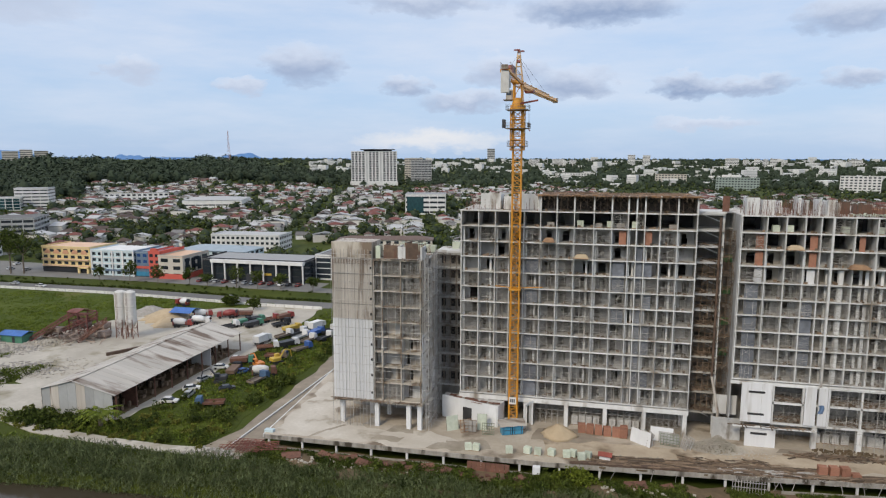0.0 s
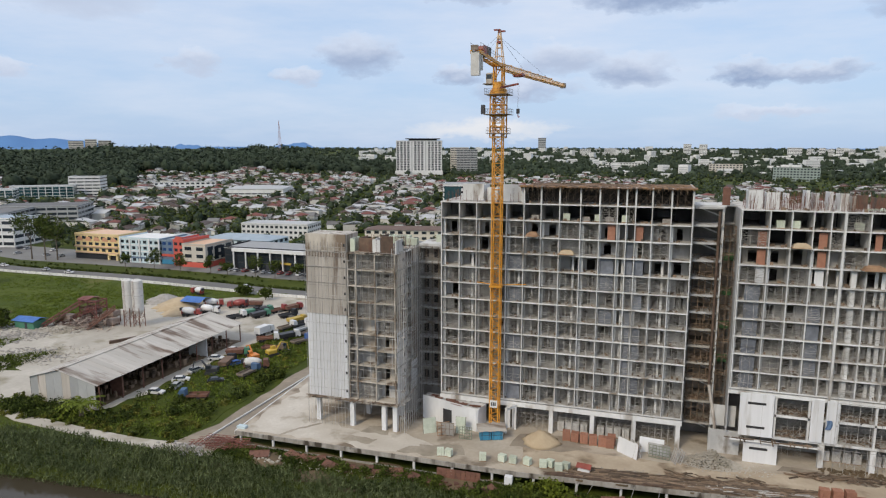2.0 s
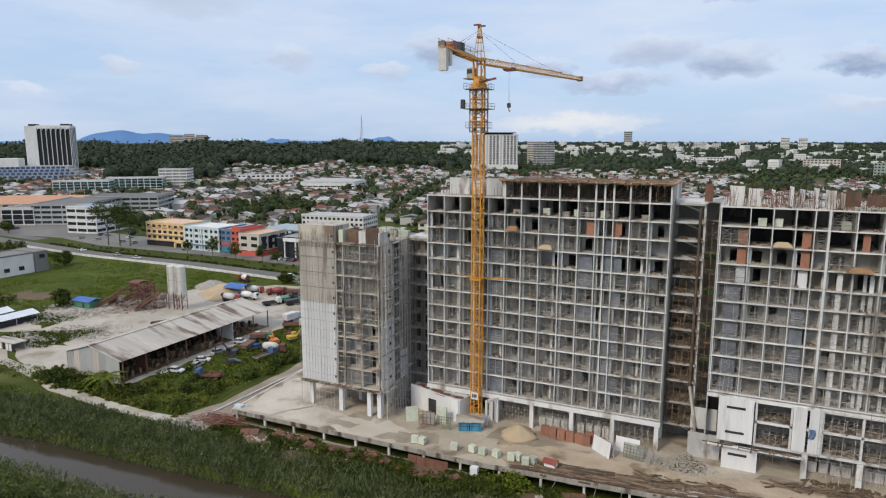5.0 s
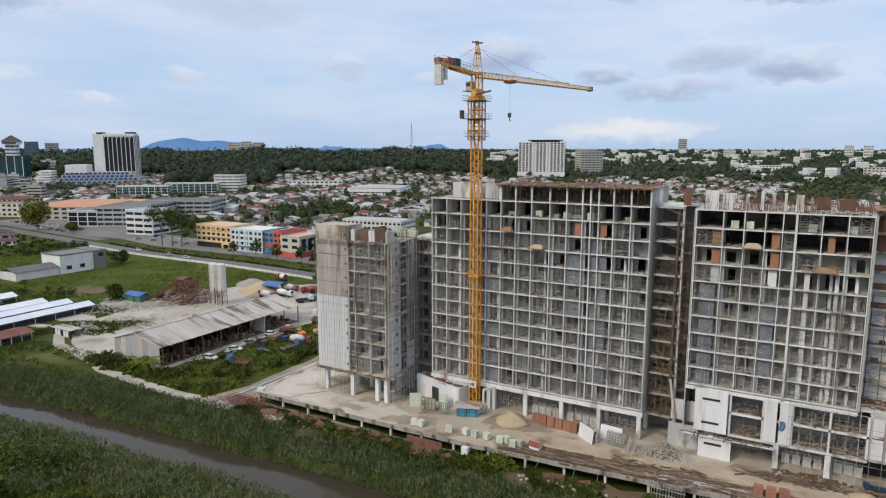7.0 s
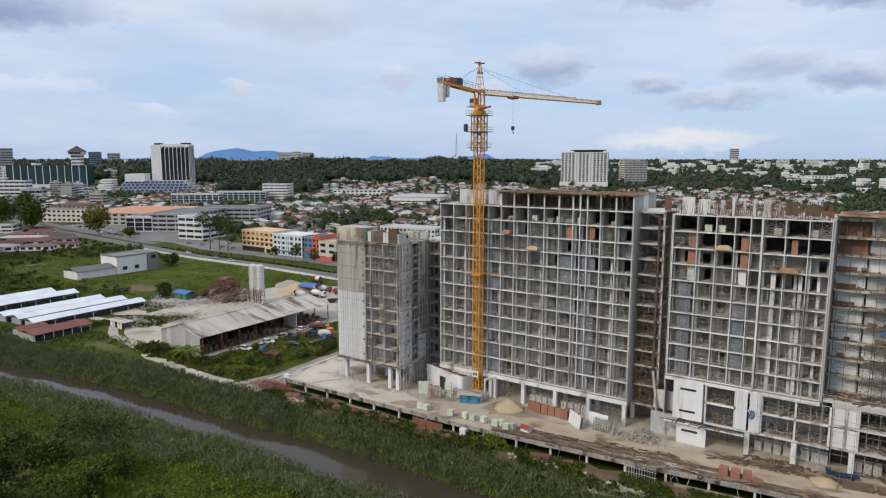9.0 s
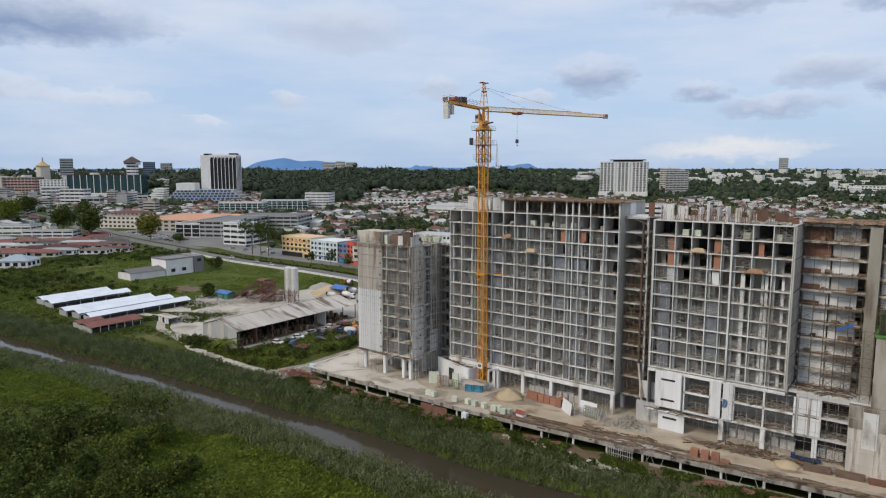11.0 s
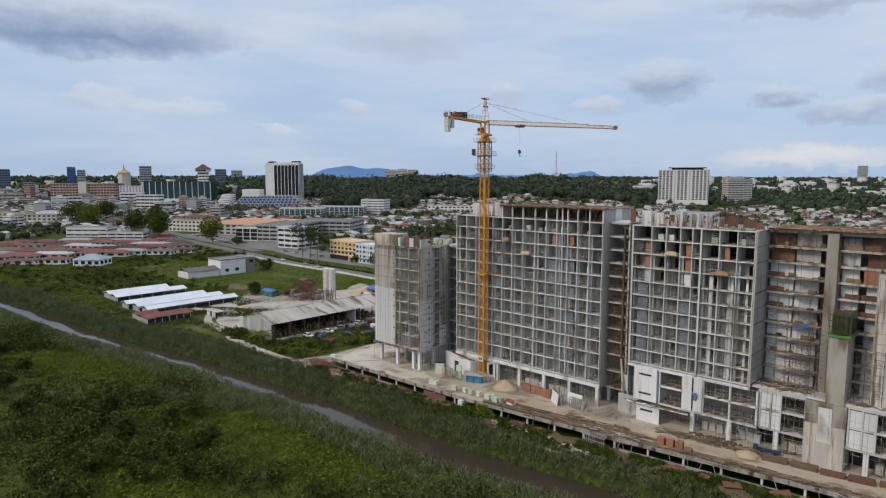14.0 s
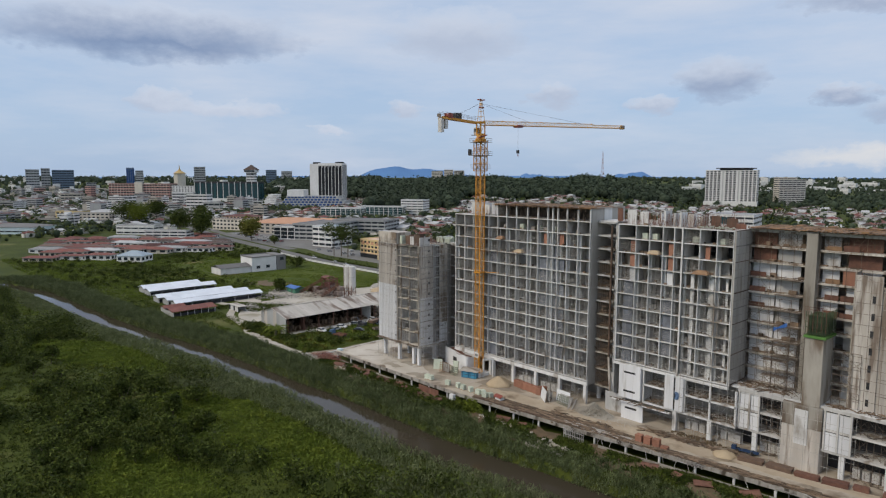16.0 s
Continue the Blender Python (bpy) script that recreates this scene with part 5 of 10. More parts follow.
# lift core in front of the wing
core = thing("lift_core", "tall plain concrete lift core with patchy white render", "lift core")
part("shaft", Mesh().box(69.2, 72.4, PY - 0.6, PY + 5.0, 13.0, 26.3), CONCRETE_STAINED, core)
part("shaft_base", Mesh().box(65.9, 73.0, PY - 0.7, PY + 4.8, 8.5, 12.95), CONCRETE_STAINED, core)
part("shaft_base", Mesh().box(65.9, 72.9, PY - 0.75, PY + 4.8, 0, 8.45), PANEL_STAINED, core, "patchily rendered pale base")
part("doorway", Mesh().box(68.2, 70.6, PY - 0.82, PY - 0.74, 5.0, 12.0), CONCRETE, core)
FORM_GREEN = paint("olive_form_steel", (0.075, 0.105, 0.045), (0.035, 0.05, 0.025), scale=0.8, fine=4, rough=0.6)
cage = thing("climbing_form", "green steel climbing formwork cage on top of the core", "formwork")
part("skirt", Mesh().box(68.9, 72.8, PY - 0.9, PY + 5.3, 26.32, 26.75), LIME, cage, "bright lime green skirt")
cm = Mesh()
for x in np.linspace(69.1, 72.5, 9):
    cm.box(x - 0.045, x + 0.045, PY - 0.75, PY - 0.6, 26.95, 31.4)
for y in np.linspace(PY - 0.6, PY + 5.2, 8):
    cm.box(72.45, 72.6, y, y + 0.15, 26.95, 31.4)
for z in (28.3, 29.4, 30.6):
    cm.box(69, 72.55, PY - 0.8, PY - 0.72, z, z + 0.14)
part("ribs", cm, FORM_GREEN, cage)
part("form_faces", Mesh().box(69.4, 72.2, PY - 0.3, PY + 4.7, 27.0, 30.6), FORM_GREEN, cage, "dark olive form panels")
for x in np.linspace(68.9, 72.7, 6):
    part("rail_post", Mesh().tube((x, PY - 0.95, 27.6), (x, PY - 0.95, 32.3), 0.04, 4), RUST, cage)
for z in (31.8, 32.3):
    part("guard_rail", Mesh().tube((68.9, PY - 0.95, z), (72.7, PY - 0.95, z), 0.04, 4), RUST, cage)
ws2 = Mesh()
scaffold(ws2, 65.6, 68.8, 13.4, 27, PY + 0.2, 1.6, 1.6, 0.05, 1.6)
scaffold(ws2, 56.0, 66.2, 13.4, 32, WY - 1.0, 2.0, 1.65, 0.045, 0.8, 0.5)
scaffold(ws2, 61.0, 65.5, 13.4, 24, PY + 1.5, 1.5, 1.6, 0.05)
scaffold(ws2, 73.4, 78, 13.4, 24, WY - 3.6, 1.6, 1.6, 0.05, 0, 0.4)
scaffold(fb2, 66.0, 79.0, 0.0, 13, PY - 1.5, 2.2, 2.1, 0.03, 0, 0.85)
for z in (16.6, 19.9, 23.1):
    for i in range(16):
        ws2.box(60.6 + 0.3 * i, 60.85 + 0.3 * i, PY + 1.2, PY + 3.0, z, z + 0.08)
for z in FLOORS[2:8]:
    ws2.box(61.0, 66.2, WY - 1.2, WY - 0.2, z - 0.1, z)
solid("scaffolding", ws2, STEEL, "brown scaffold towers with plank lifts before the wing", "scaffolding", "scaffolding on the blocks", "stuff")
solid("scaffolding", fb2, STEEL_LIGHT, "thin grey scaffold poles standing before the podium", "scaffolding", "scaffolding on the blocks", "stuff")
flag = Mesh()
pts = [[(63.0 + 2.4 * i / 5, PY + 0.2 - 0.3 * math.sin(i), 26.2 + 0.28 * i + 0.9 * (j / 3) * (1 - 0.1 * i) + 0.2 * math.sin(i + j)) for i in range(6)] for j in range(4)]
flag.add([p for row in pts for p in row], [(j * 6 + i, j * 6 + i + 1, j * 6 + i + 7, j * 6 + i + 6) for j in range(3) for i in range(5)])
flag_ob = solid("tarpaulin", flag, TARP, "blue and white tarpaulin caught on the scaffold", "sheet")
flag_ob.modifiers.new("thick", "SOLIDIFY").thickness = 0.05

# ---- tower block at the corner of the deck
TY, TX0, TXM, TX1, TYB = 126.5, -52.9, -44.0, -33.7, 138.0
TOWER_CONCRETE = paint("weathered_tower_concrete", (0.60, 0.555, 0.49), (0.40, 0.36, 0.305), scale=0.4, fine=2.5, stretch=(1, 1, 0.3), dirt=(0.20, 0.155, 0.115), dirt_at=0.50, dirt_scale=0.4, spread=0.12, shine=0.25)
TL = [6.1, 9.9] + [13.3 + 3.24 * i for i in range(8)]
tower = thing("apartment_tower", "unfinished concrete corner tower on columns with white sheeted walls", "building", "unfinished apartment blocks")
for z in TL:
    slab(tower, TXM, TX1, TY + 0.1, TYB, z, 0.26, TOWER_CONCRETE)
part("base_slab", Mesh().box(TX0 - 0.4, TX1 + 0.3, TY - 0.3, TYB, 5.35, 5.95), TOWER_CONCRETE, tower)
ledge_ = Mesh()
pile_of_planks(ledge_, TX0 - 0.2, TX1, TY - 0.8, TY - 0.25, 5.75, 46, 2.6, rb, spread=14)
tagged(part("edge_boards", ledge_, TIMBER_MIX, tower, "ragged boards along the lowest floor edge"), kind="stuff")
columns(tower, (TXM + 0.2, -42.0, -38.0, TX1 - 0.15), 6.1, 36.0, TY, 0.24, 0.35, TOWER_CONCRETE)
fins(tower, (-42.0, -38.0), 6.1, 35.8, TY + 0.5, TY + 4)
for z0, z1 in zip(TL, TL[1:]):
    rear_walls(tower, [TXM, -42, -40, -38, -35.8, TX1], z0, z1, TY + (3.2 if z0 > 21 else 2.6), [TOWER_CONCRETE, TOWER_CONCRETE, CONCRETE_WALL] if z0 < 21 else [TOWER_CONCRETE, CONCRETE_STAINED])
# sheeted front of the lift end
for i in range(9):
    x = TX0 + (TXM - TX0) * i / 9
    x2 = TX0 + (TXM - TX0) * (i + 1) / 9 - 0.03
    part("sheet", Mesh().box(x, x2, TY - 0.12, TY + 0.1, 6.0, 23.2), PANEL_WHITE, tower)
    part("sheet", Mesh().box(x, x2, TY - 0.10, TY + 0.1, 23.25, 36.2), PANEL_STAINED, tower)
for z in (29.6, 32.8, 35.9, 26.4):
    part("form_tie_bar", Mesh().box(TX0, TXM, TY - 0.2, TY - 0.11, z, z + 0.12), CONCRETE_DARK, tower)
tie = Mesh()
for i in range(26):
    tie.box(TX0 + 0.2 + i * 0.34, TX0 + 0.3 + i * 0.34, TY - 0.16, TY - 0.1, 34.9, 36.0)
tagged(part("form_ties", tie, TIMBER_DARK, tower), kind="stuff")
part("core_box", Mesh().box(TX0 + 0.1, TXM - 0.2, TY + 0.12, TY + 6, 6.0, 39.4), PANEL_STAINED, tower)
part("core_front", Mesh().box(TX0, TXM - 0.1, TY - 0.05, TY + 0.1, 36.25, 39.5), TOWER_CONCRETE, tower)
part("far_wall", Mesh().box(TX0, TX0 + 0.2, TY + 0.12, TYB, 6.0, 36), PANEL_STAINED, tower)
# side towards the long block
for y0, y1 in ((TY + 0.5, TY + 5.6), (TY + 8.3, TYB)):
    part("side_sheet", Mesh().box(TX1 + 0.05, TX1 + 0.2, y0, y1, 5.6, 20.4 if y0 < TY + 2 else 12.0), PANEL_WHITE, tower)
    part("side_sheet", Mesh().box(TX1 + 0.05, TX1 + 0.18, y0, y1, 20.45 if y0 < TY + 2 else 12.05, 36.0), PANEL_STAINED if y0 < TY + 2 else TOWER_CONCRETE, tower)
    for z in TL[2:]:
        part("pour_joint", Mesh().box(TX1 + 0.2, TX1 + 0.26, y0, y1, z - 0.12, z), CONCRETE_DARK, tower)
part("side_recess", Mesh().box(TX1 - 1.6, TX1 - 1.4, TY + 5.6, TY + 8.3, 6, 36), CONCRETE_WALL, tower)
for z in TL:
    part("ledge", Mesh().box(TX1 - 1.4, TX1 + 0.3, TY + 5.6, TY + 8.3, z - 0.25, z), CONCRETE, tower)
# small holes are black boxes with their inner shade as colour
for z in TL:
    part("vent_hole", Mesh().box(TX1 + 0.14, TX1 + 0.24, TY + 3.6, TY + 4.3, z + 1.4, z + 2.1), INNER_SHADE, tower, "small dark opening")
    part("vent_hole", Mesh().box(TXM - 0.55, TXM - 0.15, TY - 0.2, TY - 0.1, z + 1.2, z + 1.7), INNER_SHADE, tower, "small dark opening")
# rear wall coloured dark to give the shade behind the open floors
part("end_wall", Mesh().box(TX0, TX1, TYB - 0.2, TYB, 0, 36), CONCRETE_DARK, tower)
for x, y in ((-51.6, TY + 1.0), (-47, TY + 7), (-43.6, TY + 0.3), (-36.6, TY + 0.2), (-34.2, TY + 0.2), (-43, TY + 7), (-36, TY + 8)):
    part("ground_column", Mesh().box(x - 0.45, x + 0.45, y, y + 0.9, 0, 5.4), PLASTER if y < TY + 2 else CONCRETE, tower)
for x0, x1, y0, h, mat in ((-43.6, -42.6, 1.0, 2.6, MINT), (-42.2, -38.9, 2.2, 2.7, TIMBER_DARK), (-38.9, -37.3, 1.2, 2.6, CONCRETE), (-37.2, -34.6, 1.2, 3.4, TIMBER_DARK), (-33.9, -33.6, 0.5, 2.6, CONCRETE)):
    m = Mesh().box(x0, x1, TY + y0, TY + y0 + 0.2, 36, 36 + h).box(x0, x0 + 0.2, TY + y0 + 0.22, TY + y0 + 4, 36, 36 + h)
    part("upstand_wall", m, mat, tower)
drape = Mesh()
pile_of_planks(drape, -43.5, -34.5, TY - 0.2, TY + 0.6, 36.0, 30, 2.5, rb, spread=10)
part("edge_planks", drape, TIMBER_MIX, tower)
ts = Mesh()
for a, b in ((TXM + 0.5, -42.2), (-41.8, -38.2), (-37.8, TX1 - 0.4)):
    for z0, z1 in zip(TL, TL[1:]):
        if z0 > 21 or rb.random() < 0.25:
            scaffold(ts, a, b, z0, z1 - 0.45, TY + rb.uniform(0.35, 0.6), 0.9, 0.9, 0.05, 1.2, 0.1)
            scaffold(ts, a, b, z0, z1 - 0.45, TY + 1.5, 1.0, 1.4, 0.05)
for x in np.linspace(TX0 - 0.1, TXM, 13):
    ts.tube((x, TY - 0.5, 0.0), (x, TY - 0.5, 38), 0.042, 4)
for z in np.linspace(4, 37, 18):
    ts.tube((TX0 - 0.1, TY - 0.52, z), (TXM, TY - 0.52, z), 0.026, 4)
for y in np.linspace(TY, TYB, 11):
    ts.tube((TX1 + 0.8, y, 0), (TX1 + 0.8, y, 37), 0.055, 4).tube((TX1 + 1.6, y, 0), (TX1 + 1.6, y, 35.5 + rb.uniform(-1, 1.5)), 0.055, 4)
for z in np.linspace(2, 36.5, 22):
    ts.tube((TX1 + 0.8, TY, z), (TX1 + 0.8, TYB, z), 0.046, 4).tube((TX1 + 1.6, TY, z), (TX1 + 1.6, TYB, z), 0.046, 4)
ys_ = np.linspace(TY, TYB, 11)
for i in range(10):
    for z in np.linspace(3, 33.5, 12):
        if rb.random() < 0.5:
            ts.tube((TX1 + 1.6, ys_[i], z), (TX1 + 1.6, ys_[i + 1], z + 1.6), 0.03, 3)
        if rb.random() < 0.25:
            ts.box(TX1 + 0.75, TX1 + 1.65, ys_[i], ys_[i + 1], z - 0.03, z + 0.03)
# front of the tower's open bays: loose standards and rails
for x in np.linspace(TXM + 0.4, TX1 + 1.0, 8):
    ts.tube((x, TY - 0.55, 1.0 + rb.uniform(-1, 6)), (x + rb.uniform(-0.1, 0.1), TY - 0.5, 36.5 + rb.uniform(-6, 1)), 0.045, 4)
for z in np.linspace(7.5, 36.2, 18):
    ts.tube((TXM, TY - 0.52, z), (TX1 + 1.2, TY - 0.52, z + rb.uniform(-0.2, 0.2)), 0.036, 4)
solid("scaffolding", ts, STEEL_LIGHT, "thin steel scaffold poles against the corner tower", "scaffolding", "scaffolding on the blocks", "stuff")
# recess between tower and long block
recess = thing("recessed_bay", "dark open floors between tower and block", "building", "unfinished apartment blocks")
for z in TL:
    slab(recess, -33.4, -27.6, TYB + 1.4, TYB + 8, z, 0.4, CONCRETE_WALL)
# shade of the recess put into a dark wall colour and black sheets
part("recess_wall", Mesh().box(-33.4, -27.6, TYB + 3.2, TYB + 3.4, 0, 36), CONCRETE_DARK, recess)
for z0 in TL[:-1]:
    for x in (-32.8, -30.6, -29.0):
        part("opening", Mesh().box(x, x + 1.0, TYB + 3.1, TYB + 3.22, z0 + 0.6, z0 + 2.3), INNER_SHADE, recess)
# dark wall added to close the gap, in place of shaded floors
part("return_wall", Mesh().box(-33.75, -33.5, TYB + 0.02, TYB + 8, 0, 36), CONCRETE_DARK, recess)
part("roof_edge", Mesh().box(-33.4, -27.6, TYB + 1.2, TYB + 8, 36, 36.5), CONCRETE, recess)
rs = Mesh()
scaffold(rs, -33.2, -27.7, 5.5, 36, TYB + 1.2, 1.3, 1.65, 0.045, 0.6)
solid("scaffolding", rs, STEEL, "dark scaffold in the recess between tower and block", "scaffolding", "scaffolding on the blocks", "stuff")
for i in range(14):
    x, y = rb.uniform(-43, -30), rb.uniform(TYB + 1, TYB + 6)
    z0 = 36.5 if x > -33.4 else 36.0
    m = Mesh()
    for j in range(5):
        m.box(x + 0.06 * (j % 2), x + 1.6 + 0.05 * j, y, y + 1.2, z0 + 0.3 * j, z0 + 0.3 * j + 0.28)
    solid("sheet_stack", m, MINT, "stack of pale green sheets on the tower roof", "sheets", "sheet stacks on the tower")

# ---------------------------------------------------------------- tower crane
CX, CY = -15.4, 133.5
crane = thing("tower_crane", "tall orange-yellow lattice tower crane with a long pale jib", "crane")
part("footing", Mesh().bevel_box(CX - 2.2, CX + 2.2, CY - 2.2, CY + 2.2, 0, 0.9, 0.1), CONCRETE, crane, "concrete footing block")
H, W = 2.5, 0.85
chord = Mesh().box(-0.1, 0.1, -0.1, 0.1, 0, H).data("chord", YELLOW)
lace = Mesh().tube((-W, -W, 0.05), (W, -W, H / 2), 0.065, 4).tube((W, -W, H / 2), (-W, -W, H - 0.05), 0.065, 4)
lace.tube((-W, -W, 0.02), (W, -W, 0.02), 0.06, 4).tube((-W, -W, H / 2), (W, -W, H / 2), 0.045, 4)
lace = lace.data("lacing", YELLOW)
for i in range(26):
    section = part("mast_section", chord, YELLOW, crane, at=pose(CX - W, CY - W, 0.9 + i * H))
    for dx, dy in ((2 * W, 0), (2 * W, 2 * W), (0, 2 * W)):
        part("chord", chord, YELLOW, section, at=pose(dx, dy, 0))
    for k in range(4):
        part("lacing", lace, YELLOW, section, at=pose(W, W, 0, 0, 0, 90 * k))
plate = part("sign_plate", Mesh().box(CX - 0.75, CX + 0.75, CY - 1.06, CY - 0.98, 5.2, 6.7), WHITE, crane, "white sign plate")
for i in range(3):
    part("sign_bar", Mesh().box(CX - 0.5 + i * 0.36, CX - 0.26 + i * 0.36, CY - 1.1, CY - 1.055, 5.6, 6.3), DARK, plate, "dark lettering bar")
tie_bar = Mesh().box(CX - 1.2, CX + 1.2, CY - 1.15, CY + 1.15, 29.6, 29.95)
tie_bar.tube((CX - 1, CY + 1, 29.8), (CX - 4.5, MY + 0.2, 29.8), 0.1).tube((CX + 1, CY + 1, 29.8), (CX + 5.5, MY + 0.2, 29.9), 0.1).tube((CX + 1, CY + 1, 29.8), (CX + 0.5, MY + 0.2, 29.8), 0.1)
part("wall_tie", tie_bar, YELLOW, crane)
# climbing cage and platforms
CORNERS = [(-1.3, -1.3), (1.3, -1.3), (1.3, 1.3), (-1.3, 1.3)]
cage_post = Mesh().box(-0.1, 0.1, -0.1, 0.1, 58.2, 66.2).data("cage_post", YELLOW)
climbing = part("climbing_cage", Mesh().box(-1.45, 1.45, -1.45, -1.3, 66.2, 66.4).box(-1.45, 1.45, 1.3, 1.45, 66.2, 66.4).box(-1.45, -1.3, -1.3, 1.3, 66.2, 66.4).box(1.3, 1.45, -1.3, 1.3, 66.2, 66.4), YELLOW, crane, at=pose(CX, CY, 0))
for cx_, cy_ in CORNERS:
    part("cage_post", cage_post, YELLOW, climbing, at=pose(cx_, cy_, 0))
for z in (58.2, 60.2, 62.2, 64.2, 66.0):
    for (ax, ay), (bx, by) in zip(CORNERS, CORNERS[1:] + CORNERS[:1]):
        part("cage_rail", Mesh().tube((ax, ay, z), (bx, by, z), 0.09, 4), YELLOW, climbing)
        if z < 66:
            part("cage_brace", Mesh().tube((ax, ay, z), (bx, by, z + 2), 0.06, 4), YELLOW, climbing)
for z, w in ((58.9, 1.9), (62.4, 2.3), (66.0, 2.2)):
    pl = Mesh().box(-w, w, -w, w, z, z + 0.12)
    for a in (-w, w):
        for zz in (0.6, 1.1):
            pl.tube((a, -w, z + zz), (a, w, z + zz), 0.025, 4).tube((-w, a, z + zz), (w, a, z + zz), 0.025, 4)
        for b in np.linspace(-w, w, 4):
            pl.tube((a, b, z), (a, b, z + 1.1), 0.025, 4).tube((b, a, z), (b, a, z + 1.1), 0.025, 4)
    part("platform", pl, STEEL, crane, at=pose(CX, CY, 0))
part("platform_box", Mesh().bevel_box(-2.9, -2.25, -2.0, -1.2, 62.5, 64.2, 0.1), DARK, crane, "dark cabinet on the platform", at=pose(CX, CY, 0))
part("guide_arm", Mesh().beam((0.6, -1.3, 67.4), (4.1, -2.2, 67.9), 0.5, 0.3), CRANE_RED, crane, at=pose(CX, CY, 0))
# slewing part, turned a little from the y axis
SLEW = pose(CX, CY, 0, 0, 0, -2.9)
part("slew_ring", Mesh().cyl(0, 0, 66.2, 67.0, 1.55, 20).cyl(0, 0, 67.0, 67.9, 1.25, 20, 1.1), YELLOW, crane, at=SLEW)
tur = part("turntable_base", Mesh().box(-0.95, 0.95, -0.95, 0.95, 67.85, 68.4), YELLOW, crane, at=SLEW)
part("turntable_top", Mesh().box(-0.95, 0.95, -0.95, 0.95, 71.2, 71.7), YELLOW, crane, at=SLEW)
for sx_, sy_ in ((-0.8, -0.8), (0.8, -0.8), (0.8, 0.8), (-0.8, 0.8)):
    part("turntable_leg", Mesh().box(sx_ - 0.13, sx_ + 0.13, sy_ - 0.13, sy_ + 0.13, 68.4, 71.2), YELLOW, tur)
for p, q in (((-0.8, -0.8, 68.4), (0.8, -0.8, 71.2)), ((0.8, -0.8, 68.4), (0.8, 0.8, 71.2)), ((-0.8, 0.8, 68.4), (-0.8, -0.8, 71.2))):
    part("turntable_brace", Mesh().tube(p, q, 0.08), YELLOW, tur)
cab = part("cab", Mesh().bevel_box(-2.4, -1.15, -0.4, 1.2, 68.2, 70.1, 0.15), PANEL_STAINED, crane, "pale driver's cab", at=SLEW)
part("cab_window", Mesh().box(-2.35, -1.25, 1.19, 1.23, 68.8, 69.8).box(-2.43, -2.39, 0.0, 1.1, 68.9, 69.8).box(-2.3, -1.3, -0.43, -0.39, 69.0, 69.8), GLASS, cab)
part("cab_floor", Mesh().box(-2.9, 0.9, -0.9, 1.9, 68.0, 68.15), STEEL, crane, at=SLEW)
hd = Mesh()
for sx_, sy_ in ((-0.8, -0.6), (0.8, -0.6), (0.8, 0.8), (-0.8, 0.8)):
    hd.tube((sx_, sy_, 71.6), (sx_ * 0.2, sy_ * 0.2, 77.6), 0.1, 4)
for z, k in ((73, 0.8), (74.5, 0.6), (76, 0.42)):
    pts = [(-0.8 * k, -0.7 * k, z), (0.8 * k, -0.7 * k, z), (0.8 * k, 0.8 * k, z), (-0.8 * k, 0.8 * k, z)]
    for p, q in zip(pts, pts[1:] + pts[:1]):
        hd.tube(p, q, 0.06, 4)
hd.box(-0.3, 0.3, -0.3, 0.3, 76.2, 76.7)
part("tower_head", hd, CREAM, crane, at=SLEW)
part("head_sheaves", Mesh().box(-0.35, 0.35, -0.5, 0.9, 75.3, 75.7).box(-0.2, 0.2, -0.4, 0.3, 77.2, 77.8).box(-0.9, -0.1, -0.7, -0.3, 77.5, 77.75).box(0.0, 1.0, 0.1, 0.6, 77.35, 77.6), CRANE_RED, crane, at=SLEW)
# counter-jib with its blocks and winch
cj = Mesh()
for s in (-0.75, 0.75):
    cj.beam((s, -0.9, 71.5), (s, -14.6, 72.3), 0.28, 0.55)
for i in range(8):
    y = -1.5 - i * 1.8
    cj.tube((-0.75, y, 71.3 - y * 0.05), (0.75, y - 0.9, 71.35 - y * 0.05), 0.07)
    cj.beam((-0.75, y, 71.35 - y * 0.058), (0.75, y, 71.35 - y * 0.058), 0.14, 0.14)
part("counter_jib", cj, YELLOW, crane, at=SLEW)
for y in (-14.3, -12.9):
    part("counterweight", Mesh().bevel_box(-0.72, 0.72, y - 0.42, y + 0.45, 68.2 + (y + 14.3) * 0.7, 72.1, 0.08), WEIGHT, crane, "pale concrete counterweight", at=SLEW)
part("winch", Mesh().cyl(0, 0, 0, 1.5, 0.55, 14).data("winch", CRANE_RED), CRANE_RED, crane, "red winch drum", at=SLEW @ pose(-0.75, -11.6, 72.75, 0, 90, 0))
part("winch_frame", Mesh().box(-0.9, 0.9, -12.5, -10.6, 71.95, 72.2).box(-0.9, -0.78, -12.4, -10.9, 72.2, 73.3).box(0.78, 0.9, -12.4, -10.9, 72.2, 73.3), CRANE_RED, crane, at=SLEW)
part("control_box", Mesh().bevel_box(-0.7, 0.7, -9.6, -7.6, 71.9, 73.5, 0.1), DARK, crane, "dark blue control cabinet", at=SLEW)
part("end_box", Mesh().bevel_box(-0.6, 0.6, -15.1, -14.7, 72.2, 73.0, 0.06), STEEL, crane, at=SLEW)
cr = Mesh()
for s in (-0.85, 0.85):
    for z in (0.55, 1.05):
        cr.tube((s, -1, 71.7 + z), (s, -14.6, 72.4 + z), 0.03, 4)
    for i in range(10):
        y = -1.2 - 1.45 * i
        cr.tube((s, y, 71.6 - y * 0.055), (s, y, 72.7 - y * 0.055), 0.03, 4)
part("counter_jib_rail", cr, STEEL, crane, at=SLEW)
